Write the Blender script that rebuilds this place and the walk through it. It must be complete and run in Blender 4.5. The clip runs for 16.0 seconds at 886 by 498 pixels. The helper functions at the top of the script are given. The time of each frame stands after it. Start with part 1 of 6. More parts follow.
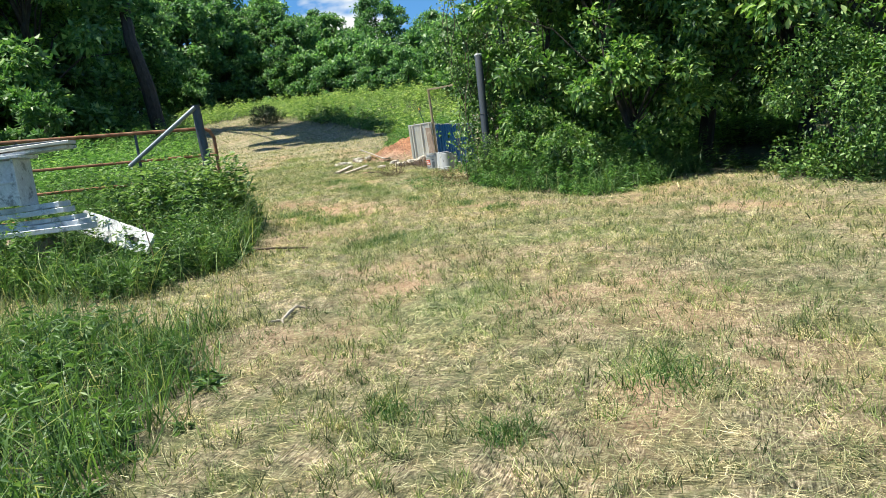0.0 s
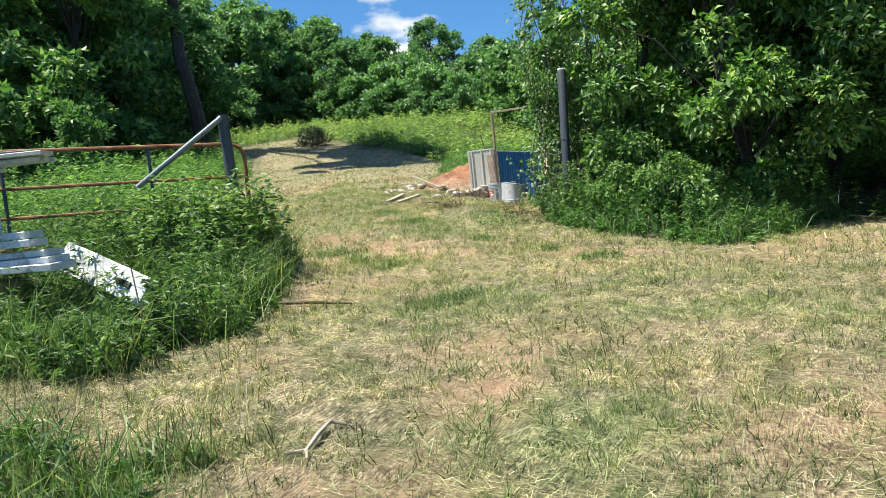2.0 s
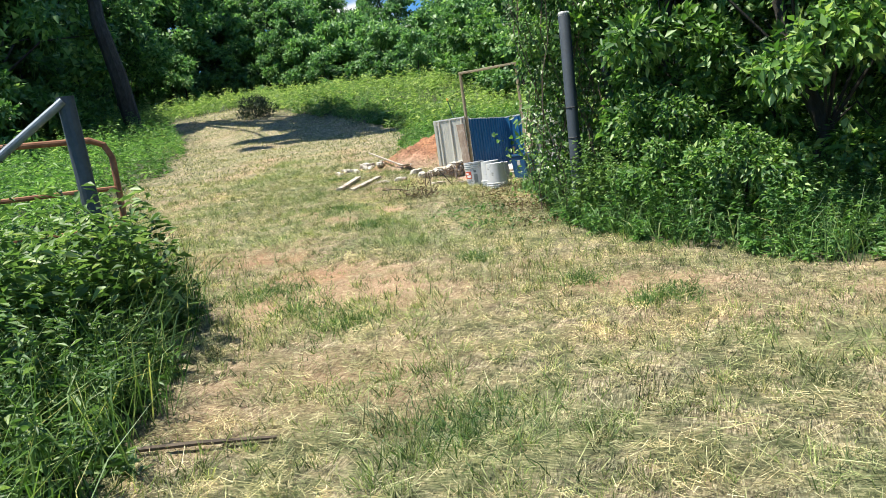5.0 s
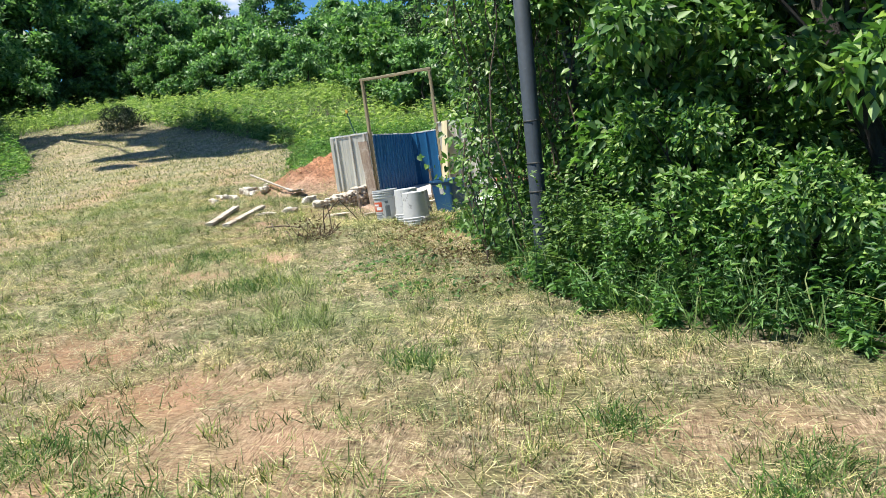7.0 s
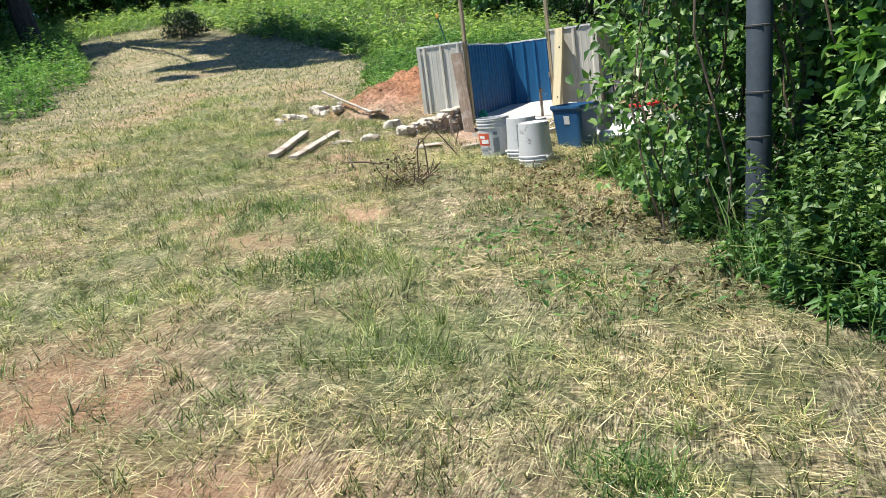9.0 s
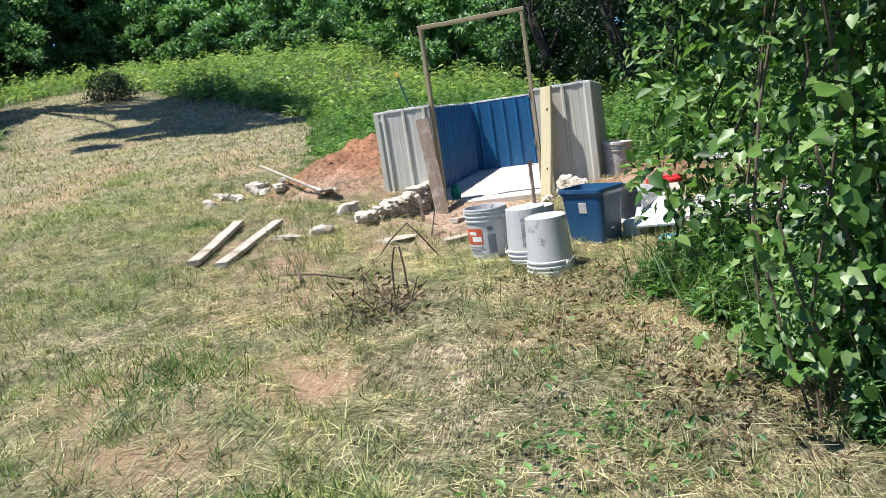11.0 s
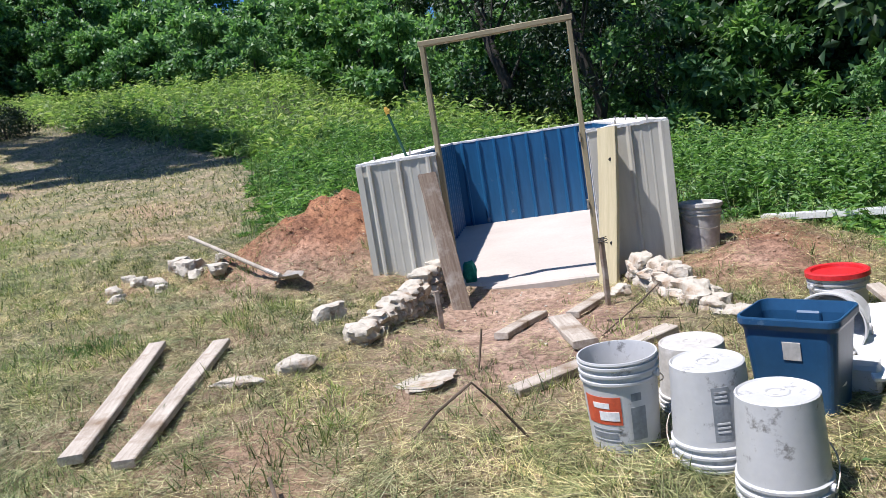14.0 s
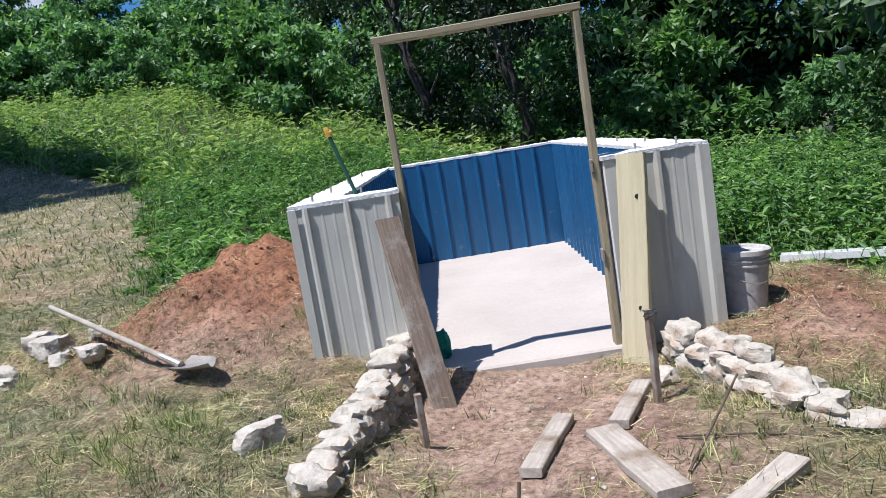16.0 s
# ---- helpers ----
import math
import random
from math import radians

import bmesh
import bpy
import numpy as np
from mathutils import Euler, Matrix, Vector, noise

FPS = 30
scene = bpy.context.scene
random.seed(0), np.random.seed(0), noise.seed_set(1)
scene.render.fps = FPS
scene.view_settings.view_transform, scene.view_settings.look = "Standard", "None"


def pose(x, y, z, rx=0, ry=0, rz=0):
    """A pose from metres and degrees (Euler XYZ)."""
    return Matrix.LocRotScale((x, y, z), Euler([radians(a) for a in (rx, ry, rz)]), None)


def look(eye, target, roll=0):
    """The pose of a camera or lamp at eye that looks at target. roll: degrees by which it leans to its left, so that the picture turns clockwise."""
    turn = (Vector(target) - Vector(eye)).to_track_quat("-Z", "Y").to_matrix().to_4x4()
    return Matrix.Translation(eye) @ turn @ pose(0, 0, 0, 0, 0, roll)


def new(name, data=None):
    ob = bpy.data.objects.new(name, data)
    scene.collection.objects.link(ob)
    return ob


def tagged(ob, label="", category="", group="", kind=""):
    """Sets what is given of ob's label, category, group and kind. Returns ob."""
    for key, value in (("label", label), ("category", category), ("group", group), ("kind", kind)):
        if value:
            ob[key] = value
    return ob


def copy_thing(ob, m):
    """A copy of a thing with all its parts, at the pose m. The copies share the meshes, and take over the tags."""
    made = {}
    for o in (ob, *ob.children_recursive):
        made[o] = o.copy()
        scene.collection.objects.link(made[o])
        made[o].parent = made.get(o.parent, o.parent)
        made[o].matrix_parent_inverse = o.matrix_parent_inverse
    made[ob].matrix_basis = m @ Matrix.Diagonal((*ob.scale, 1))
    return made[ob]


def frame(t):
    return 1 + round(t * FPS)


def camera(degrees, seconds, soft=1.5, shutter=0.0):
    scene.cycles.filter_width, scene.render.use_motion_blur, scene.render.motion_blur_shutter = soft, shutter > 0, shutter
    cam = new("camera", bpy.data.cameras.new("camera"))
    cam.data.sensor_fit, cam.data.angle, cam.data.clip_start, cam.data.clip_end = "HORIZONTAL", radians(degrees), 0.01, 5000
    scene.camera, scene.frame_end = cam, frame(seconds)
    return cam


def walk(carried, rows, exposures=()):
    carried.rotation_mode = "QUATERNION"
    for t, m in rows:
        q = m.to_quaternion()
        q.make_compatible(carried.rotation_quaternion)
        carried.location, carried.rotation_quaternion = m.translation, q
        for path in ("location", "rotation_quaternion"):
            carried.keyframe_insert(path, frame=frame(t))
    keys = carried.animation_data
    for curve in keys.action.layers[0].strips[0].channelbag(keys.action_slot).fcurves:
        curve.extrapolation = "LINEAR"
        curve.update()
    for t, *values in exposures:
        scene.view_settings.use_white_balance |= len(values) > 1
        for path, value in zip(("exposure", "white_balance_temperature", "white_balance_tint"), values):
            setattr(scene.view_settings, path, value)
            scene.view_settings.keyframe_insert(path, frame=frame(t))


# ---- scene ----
cam = camera(60.5, 16.0, soft=0.65)
PATH = [
    (0, (7.404, -17.947, 0.226), (6.688, -16.094, -0.007), -7.9),
    (0.5, (7.184, -17.534, 0.238), (6.511, -15.684, -0.115), -7.1),
    (1, (6.911, -17.074, 0.274), (6.12, -15.274, -0.095), -5.4),
    (1.5, (6.592, -16.656, 0.304), (5.822, -14.837, -0.012), -6.4),
    (2, (6.359, -16.187, 0.302), (5.547, -14.365, 0.155), -5.8),
    (2.5, (6.062, -15.669, 0.368), (5.252, -13.845, 0.237), -6.3),
    (3, (5.834, -15.085, 0.421), (5.205, -13.2, 0.192), -6.2),
    (3.5, (5.66, -14.679, 0.479), (4.908, -12.844, 0.225), -8.5),
    (6, (4.731, -12.607, 0.738), (4.122, -10.723, 0.459), -7.2),
    (6.5, (4.445, -11.861, 0.765), (3.99, -9.934, 0.481), -7.1),
    (7, (4.203, -11.411, 0.764), (3.755, -9.479, 0.505), -7.9),
    (7.5, (3.993, -11.031, 0.832), (3.453, -9.123, 0.573), -5.1),
    (8, (3.741, -10.575, 0.846), (3.144, -8.7, 0.489), -8.5),
    (8.5, (3.508, -10.115, 0.855), (2.839, -8.277, 0.439), -6.3),
    (9, (3.307, -9.661, 0.865), (2.678, -7.818, 0.408), -7.3),
    (9.5, (3.166, -9.28, 0.919), (2.736, -7.353, 0.599), -7.6),
    (10, (2.958, -8.844, 0.957), (2.471, -6.929, 0.65), -8.6),
    (12.5, (2.024, -6.775, 1.226), (1.57, -4.871, 0.818), -7.6),
    (13, (1.801, -6.404, 1.27), (1.476, -4.463, 0.912), -6.7),
    (13.5, (1.641, -6.0, 1.276), (1.386, -4.044, 0.949), -8.5),
    (14, (1.427, -5.64, 1.302), (1.127, -3.685, 1.008), -8.9),
    (14.5, (1.289, -5.268, 1.346), (1.148, -3.307, 0.979), -10.3),
    (15, (1.159, -4.903, 1.36), (0.854, -2.95, 1.052), -8.8),
    (15.5, (1.009, -4.486, 1.408), (0.882, -2.504, 1.174), -10.6),
    (16, (0.903, -4.132, 1.426), (0.856, -2.154, 1.135), -9.3),
]
walk(cam, [(t, look(e, g, r)) for t, e, g, r in PATH], [(0, 1.0, 6900, 5), (3.5, 1.05, 6880, 6), (6, 1.05, 6800, 7), (9, 0.92, 6680, 8), (10, 0.9, 6600, 9), (12.5, 0.8, 6230, 13), (14, 0.62, 6200, 16), (16, 0.47, 5980, 15)])

# ---- light ----
SUN_EL, SUN_AZ = 68.0, 240.0
world = bpy.data.worlds.new("sky")
scene.world = world
world.use_nodes = True
wt = world.node_tree
wt.nodes.clear()
w_out = wt.nodes.new("ShaderNodeOutputWorld")
w_bg = wt.nodes.new("ShaderNodeBackground")
w_sky = wt.nodes.new("ShaderNodeTexSky")
w_sky.sky_type, w_sky.sun_disc = "NISHITA", False
w_sky.sun_elevation, w_sky.sun_rotation = radians(SUN_EL), radians(SUN_AZ)
w_sky.air_density, w_sky.dust_density, w_sky.ozone_density = 1.0, 0.4, 2.0
w_bg.inputs["Strength"].default_value = 0.066
w_tc = wt.nodes.new("ShaderNodeTexCoord")
w_map = wt.nodes.new("ShaderNodeMapping")
w_map.inputs["Scale"].default_value = (1.0, 1.0, 2.2)
w_map.inputs["Location"].default_value = (0.31, 0.12, 0.05)
w_cl = wt.nodes.new("ShaderNodeTexNoise")
w_cl.inputs["Scale"].default_value, w_cl.inputs["Detail"].default_value = 5.0, 6.0
w_rmp = wt.nodes.new("ShaderNodeValToRGB")
w_rmp.color_ramp.elements[0].position, w_rmp.color_ramp.elements[1].position = 0.54, 0.62
w_mix = wt.nodes.new("ShaderNodeMix")
w_mix.data_type = "RGBA"
w_mix.inputs["B"].default_value = (8.2, 8.4, 8.8, 1)
wt.links.new(w_tc.outputs["Generated"], w_map.inputs["Vector"])
wt.links.new(w_map.outputs["Vector"], w_cl.inputs["Vector"])
# fair-weather clouds, thickest low over the far wood
w_far = wt.nodes.new("ShaderNodeVectorMath")
w_far.operation = "DISTANCE"
w_far.inputs[1].default_value = (-0.43, 0.885, 0.165)
wt.links.new(w_tc.outputs["Generated"], w_far.inputs[0])
w_low = wt.nodes.new("ShaderNodeMapRange")
w_low.inputs["From Min"].default_value, w_low.inputs["From Max"].default_value = 0.04, 0.16
w_low.inputs["To Min"].default_value, w_low.inputs["To Max"].default_value = 0.13, -0.04
wt.links.new(w_far.outputs["Value"], w_low.inputs["Value"])
w_sum = wt.nodes.new("ShaderNodeMath")
w_sum.operation = "ADD"
wt.links.new(w_cl.outputs["Fac"], w_sum.inputs[0])
wt.links.new(w_low.outputs["Result"], w_sum.inputs[1])
wt.links.new(w_sum.outputs["Value"], w_rmp.inputs["Fac"])
wt.links.new(w_rmp.outputs["Color"], w_mix.inputs["Factor"])
w_tint = wt.nodes.new("ShaderNodeMix")
w_tint.data_type, w_tint.blend_type = "RGBA", "MULTIPLY"
w_tint.inputs["Factor"].default_value = 1.0
w_tint.inputs["B"].default_value = (0.42, 0.80, 1.20, 1)
wt.links.new(w_sky.outputs["Color"], w_tint.inputs["A"])
wt.links.new(w_tint.outputs["Result"], w_mix.inputs["A"])
wt.links.new(w_mix.outputs["Result"], w_bg.inputs["Color"])
wt.links.new(w_bg.outputs["Background"], w_out.inputs["Surface"])

sun = new("sun", bpy.data.lights.new("sun", "SUN"))
sun.data.energy, sun.data.angle, sun.data.color = 4.9, radians(0.55), (1.0, 0.96, 0.89)
_el, _az = radians(SUN_EL), radians(SUN_AZ)
SUN_DIR = Vector((math.sin(_az) * math.cos(_el), math.cos(_az) * math.cos(_el), math.sin(_el)))
sun.matrix_world = look(SUN_DIR * 40, (0, 0, 0))


# ---- materials ----
def node_material(name):
    m = bpy.data.materials.new(name)
    m.use_nodes = True
    nt = m.node_tree
    return m, nt, nt.nodes["Principled BSDF"]


def noise_node(nt, scale, detail=5.0, rough=0.6, coord="Object", stretch=None):
    tc = nt.nodes.new("ShaderNodeTexCoord")
    n = nt.nodes.new("ShaderNodeTexNoise")
    n.inputs["Scale"].default_value, n.inputs["Detail"].default_value, n.inputs["Roughness"].default_value = scale, detail, rough
    if stretch:
        mp = nt.nodes.new("ShaderNodeMapping")
        mp.inputs["Scale"].default_value = stretch
        nt.links.new(tc.outputs[coord], mp.inputs["Vector"])
        nt.links.new(mp.outputs["Vector"], n.inputs["Vector"])
    else:
        nt.links.new(tc.outputs[coord], n.inputs["Vector"])
    return n


def ramp_node(nt, src, stops):
    r = nt.nodes.new("ShaderNodeValToRGB")
    e = r.color_ramp.elements
    while len(e) < len(stops):
        e.new(0.5)
    for k, (p, c) in enumerate(stops):
        e[k].position, e[k].color = p, (*c, 1)
    nt.links.new(src, r.inputs["Fac"])
    return r


def mix_node(nt, fac, a, b, blend="MIX"):
    m = nt.nodes.new("ShaderNodeMix")
    m.data_type, m.blend_type = "RGBA", blend
    for key, v in (("Factor", fac), ("A", a), ("B", b)):
        if isinstance(v, (int, float)):
            m.inputs[key].default_value = v
        elif isinstance(v, tuple):
            m.inputs[key].default_value = (*v, 1)
        else:
            nt.links.new(v, m.inputs[key])
    return m.outputs["Result"]


def bump_node(nt, bsdf, src, strength, dist=0.01):
    b = nt.nodes.new("ShaderNodeBump")
    b.inputs["Strength"].default_value, b.inputs["Distance"].default_value = strength, dist
    nt.links.new(src, b.inputs["Height"])
    nt.links.new(b.outputs["Normal"], bsdf.inputs["Normal"])


def surface(name, stops, scale=6.0, rough=0.7, metal=0.0, grain=60.0, bump=0.3, mottle=1.0, bump_dist=0.004, stretch=None, dirt=None, dirt_scale=3.0, dirt_lo=0.5, dirt_hi=0.7):
    """A weathered surface: a broad colour noise, a fine grain in the relief and, if given, dirt in blotches."""
    m, nt, b = node_material(name)
    n1 = noise_node(nt, scale, stretch=stretch)
    col = ramp_node(nt, n1.outputs["Fac"], stops).outputs["Color"]
    n2 = noise_node(nt, grain, 3.0, stretch=stretch)
    lo, hi = 1 - 0.25 * mottle, 1 + 0.1 * mottle
    g = ramp_node(nt, n2.outputs["Fac"], [(0.25, (lo, lo, lo)), (0.75, (hi, hi, hi))]).outputs["Color"]
    col = mix_node(nt, 1.0, col, g, "MULTIPLY")
    if dirt:
        n3 = noise_node(nt, dirt_scale, 8.0, 0.7)
        fac = ramp_node(nt, n3.outputs["Fac"], [(dirt_lo, (0, 0, 0)), (dirt_hi, (1, 1, 1))]).outputs["Color"]
        col = mix_node(nt, fac, col, dirt)
    nt.links.new(col, b.inputs["Base Color"])
    b.inputs["Roughness"].default_value, b.inputs["Metallic"].default_value = rough, metal
    bump_node(nt, b, n2.outputs["Fac"], bump, bump_dist)
    return m


def leaf_material(name, stops, trans=0.35, rough=0.5, wads=0.0):
    m, nt, b = node_material(name)
    geo = nt.nodes.new("ShaderNodeNewGeometry")
    col = ramp_node(nt, geo.outputs["Random Per Island"], stops).outputs["Color"]
    info = nt.nodes.new("ShaderNodeObjectInfo")
    tint = ramp_node(nt, info.outputs["Random"], [(0.0, (0.8, 0.86, 0.8)), (1.0, (1.15, 1.1, 1.0))]).outputs["Color"]
    n = noise_node(nt, 0.9, 2.0)
    broad = ramp_node(nt, n.outputs["Fac"], [(0.3, (0.72, 0.78, 0.75)), (0.7, (1.2, 1.16, 1.0))]).outputs["Color"]
    col = mix_node(nt, 1.0, mix_node(nt, 1.0, col, tint, "MULTIPLY"), broad, "MULTIPLY")
    if wads:
        n = noise_node(nt, 8.0, 3.0, 0.65)
        tone = ramp_node(nt, n.outputs["Fac"], [(0.36, (0.42, 0.50, 0.40)), (0.52, (0.95, 0.95, 0.9)), (0.64, (1.42, 1.32, 1.32))]).outputs["Color"]
        col = mix_node(nt, wads, col, mix_node(nt, 1.0, col, tone, "MULTIPLY"))
    nt.links.new(col, b.inputs["Base Color"])
    b.inputs["Roughness"].default_value = rough
    tr = nt.nodes.new("ShaderNodeBsdfTranslucent")
    nt.links.new(mix_node(nt, 1.0, col, (1.2, 1.35, 0.75), "MULTIPLY"), tr.inputs["Color"])
    mx = nt.nodes.new("ShaderNodeMixShader")
    mx.inputs["Fac"].default_value = trans
    nt.links.new(b.outputs["BSDF"], mx.inputs[1])
    nt.links.new(tr.outputs["BSDF"], mx.inputs[2])
    nt.links.new(mx.outputs["Shader"], nt.nodes["Material Output"].inputs["Surface"])
    return m


M_LEAF = leaf_material("leaf_oak", [(0.0, (0.022, 0.065, 0.02)), (0.45, (0.085, 0.20, 0.055)), (0.85, (0.20, 0.34, 0.10)), (1.0, (0.36, 0.47, 0.23))])
# darker greens than leaf_oak, for the nearer wood and the thicket's rear oaks
M_LEAF_DARK = leaf_material("leaf_dark", [(0.0, (0.014, 0.042, 0.016)), (0.5, (0.032, 0.084, 0.028)), (0.9, (0.07, 0.14, 0.046)), (1.0, (0.13, 0.21, 0.09))], 0.25)
# distance haze is put into these far leaves: brighter, bluer greens
M_LEAF_FAR_HAZE = leaf_material("leaf_far_haze", [(0.0, (0.045, 0.115, 0.055)), (0.5, (0.125, 0.265, 0.12)), (0.9, (0.225, 0.385, 0.18)), (1.0, (0.34, 0.49, 0.28))], 0.42)
M_VINE = leaf_material("vine_leaf", [(0.0, (0.03, 0.08, 0.02)), (0.4, (0.09, 0.19, 0.045)), (0.8, (0.19, 0.32, 0.08)), (1.0, (0.36, 0.46, 0.22))], 0.4, 0.42)
M_LEAF_LIGHT = leaf_material("leaf_light", [(0.0, (0.04, 0.11, 0.04)), (0.5, (0.105, 0.225, 0.078)), (0.9, (0.20, 0.345, 0.13)), (1.0, (0.30, 0.43, 0.19))], 0.38)
M_MEADOW = leaf_material("meadow_grass", [(0.0, (0.09, 0.17, 0.06)), (0.5, (0.19, 0.29, 0.11)), (0.85, (0.30, 0.40, 0.18)), (1.0, (0.38, 0.44, 0.24))], 0.4)
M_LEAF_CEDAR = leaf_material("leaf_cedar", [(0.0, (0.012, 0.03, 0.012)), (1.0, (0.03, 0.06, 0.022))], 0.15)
M_WEED = leaf_material("leaf_weed", [(0.0, (0.04, 0.09, 0.032)), (0.5, (0.095, 0.18, 0.068)), (0.85, (0.17, 0.27, 0.11)), (1.0, (0.29, 0.37, 0.19))])
M_GRASS = leaf_material("grass_green", [(0.0, (0.03, 0.08, 0.022)), (0.5, (0.09, 0.185, 0.055)), (0.85, (0.18, 0.29, 0.10)), (1.0, (0.42, 0.42, 0.20))], wads=0.5)
M_STRAW = leaf_material("grass_straw", [(0.0, (0.06, 0.045, 0.022)), (0.3, (0.28, 0.225, 0.13)), (0.6, (0.53, 0.46, 0.315)), (1.0, (0.76, 0.70, 0.545))], 0.2, 0.65, 0.9)
M_MIXED = leaf_material("grass_mixed", [(0.0, (0.03, 0.055, 0.018)), (0.35, (0.15, 0.19, 0.07)), (0.65, (0.39, 0.355, 0.20)), (1.0, (0.70, 0.63, 0.44))], 0.25, 0.6, 1.0)
M_HAY_GREEN = leaf_material("green_hay", [(0.0, (0.06, 0.08, 0.035)), (0.4, (0.20, 0.24, 0.11)), (0.8, (0.42, 0.43, 0.24)), (1.0, (0.66, 0.63, 0.42))], 0.2, 0.6, 0.7)
M_REGROWTH = leaf_material("regrowth", [(0.0, (0.07, 0.115, 0.04)), (0.4, (0.19, 0.27, 0.10)), (0.8, (0.36, 0.43, 0.20)), (1.0, (0.58, 0.58, 0.36))], 0.3, 0.6, 0.6)
M_DEAD = leaf_material("dead_leaf", [(0.0, (0.06, 0.035, 0.018)), (0.6, (0.22, 0.13, 0.07)), (1.0, (0.42, 0.31, 0.18))], 0.15, 0.7)

M_BARK = surface("bark", [(0.3, (0.025, 0.021, 0.018)), (0.7, (0.065, 0.057, 0.049))], 3.0, 0.9, grain=30, bump=0.8, bump_dist=0.02, stretch=(4, 4, 0.6))
M_STEM = surface("stem", [(0.3, (0.10, 0.11, 0.04)), (0.7, (0.17, 0.16, 0.07))], 4.0, 0.8)
M_TWIG = surface("twig", [(0.3, (0.06, 0.045, 0.03)), (0.7, (0.15, 0.11, 0.08))], 9.0, 0.85)
M_STICK = surface("bleached_stick", [(0.3, (0.30, 0.26, 0.21)), (0.7, (0.48, 0.43, 0.36))], 9.0, 0.85, grain=80)
M_WOOD_GREY = surface("weathered_wood", [(0.3, (0.33, 0.285, 0.235)), (0.7, (0.56, 0.50, 0.43))], 4.0, 0.85, grain=40, bump=0.5, stretch=(1, 12, 12), dirt=(0.20, 0.14, 0.09), dirt_scale=5.0)
M_WOOD_PALE = surface("silvered_wood", [(0.3, (0.42, 0.42, 0.41)), (0.7, (0.60, 0.60, 0.58))], 4.0, 0.85, grain=40, bump=0.5, stretch=(1, 12, 12), dirt=(0.25, 0.23, 0.20), dirt_scale=5.0)
M_WOOD_BROWN = surface("old_brown_wood", [(0.3, (0.17, 0.115, 0.085)), (0.7, (0.33, 0.26, 0.20))], 4.0, 0.85, grain=30, bump=0.7, stretch=(0.8, 14, 14), dirt=(0.42, 0.38, 0.33), dirt_scale=6.0)
M_WOOD_PINE = surface("treated_pine", [(0.3, (0.48, 0.42, 0.26)), (0.7, (0.60, 0.53, 0.35))], 2.0, 0.75, mottle=0.5, grain=26, bump=0.25, stretch=(0.6, 12, 12), dirt=(0.36, 0.30, 0.17), dirt_scale=4.0, dirt_lo=0.66, dirt_hi=0.78)
M_WOOD_FRAME = surface("frame_lumber", [(0.3, (0.24, 0.20, 0.12)), (0.7, (0.40, 0.34, 0.22))], 3.0, 0.8, grain=30, bump=0.4, stretch=(0.7, 8, 8))
M_WOOD_END = surface("cut_wood_end", [(0.3, (0.16, 0.12, 0.08)), (0.7, (0.27, 0.21, 0.14))], 30.0, 0.9)
M_GALV = surface("galvanised_sheet", [(0.3, (0.46, 0.445, 0.39)), (0.7, (0.60, 0.585, 0.525))], 1.5, 0.45, 0.0, grain=8, bump=0.05, mottle=0.35, stretch=(3, 3, 0.5), dirt=(0.33, 0.29, 0.24), dirt_scale=2.0, dirt_lo=0.55, dirt_hi=0.8)
M_BLUE = surface("blue_painted_sheet", [(0.3, (0.010, 0.085, 0.20)), (0.7, (0.018, 0.125, 0.28))], 2.0, 0.38, 0.0, grain=10, bump=0.05, mottle=0.5, stretch=(3, 3, 0.5), dirt=(0.17, 0.21, 0.26), dirt_scale=5.0, dirt_lo=0.62, dirt_hi=0.70)
M_CONCRETE = surface("white_concrete", [(0.3, (0.42, 0.375, 0.335)), (0.7, (0.52, 0.465, 0.415))], 1.2, 0.85, grain=45, bump=0.12, mottle=0.4, dirt=(0.50, 0.45, 0.40), dirt_scale=2.2, dirt_lo=0.56, dirt_hi=0.72)
M_CORE = surface("white_core", [(0.3, (0.70, 0.70, 0.70)), (0.7, (0.82, 0.82, 0.80))], 8.0, 0.85, grain=60, bump=0.6, bump_dist=0.01)
M_STONE = surface("limestone", [(0.3, (0.36, 0.315, 0.25)), (0.5, (0.54, 0.50, 0.43)), (0.7, (0.68, 0.65, 0.58))], 6.0, 0.9, grain=40, bump=0.8, bump_dist=0.015, dirt=(0.26, 0.17, 0.10), dirt_scale=5.0, dirt_lo=0.48, dirt_hi=0.66)
M_BUCKET = surface("scuffed_white_plastic", [(0.3, (0.44, 0.445, 0.45)), (0.7, (0.55, 0.555, 0.56))], 2.5, 0.42, grain=30, bump=0.04, mottle=0.25, dirt=(0.20, 0.195, 0.19), dirt_scale=10.0, dirt_lo=0.575, dirt_hi=0.65)
M_BUCKET_GREY = surface("cement_stained_plastic", [(0.3, (0.43, 0.41, 0.385)), (0.7, (0.57, 0.555, 0.53))], 5.0, 0.7, grain=30, bump=0.2, dirt=(0.62, 0.61, 0.60), dirt_scale=6.0, dirt_lo=0.55, dirt_hi=0.65)
M_RED = surface("red_plastic", [(0.3, (0.52, 0.018, 0.02)), (0.7, (0.62, 0.03, 0.035))], 5.0, 0.35, bump=0.05)
M_LABEL = surface("orange_red_print", [(0.3, (0.50, 0.07, 0.03)), (0.7, (0.60, 0.11, 0.05))], 9.0, 0.5, bump=0.05)
M_LABEL_GREY = surface("grey_print", [(0.3, (0.16, 0.18, 0.20)), (0.7, (0.26, 0.28, 0.30))], 12.0, 0.5, bump=0.05)
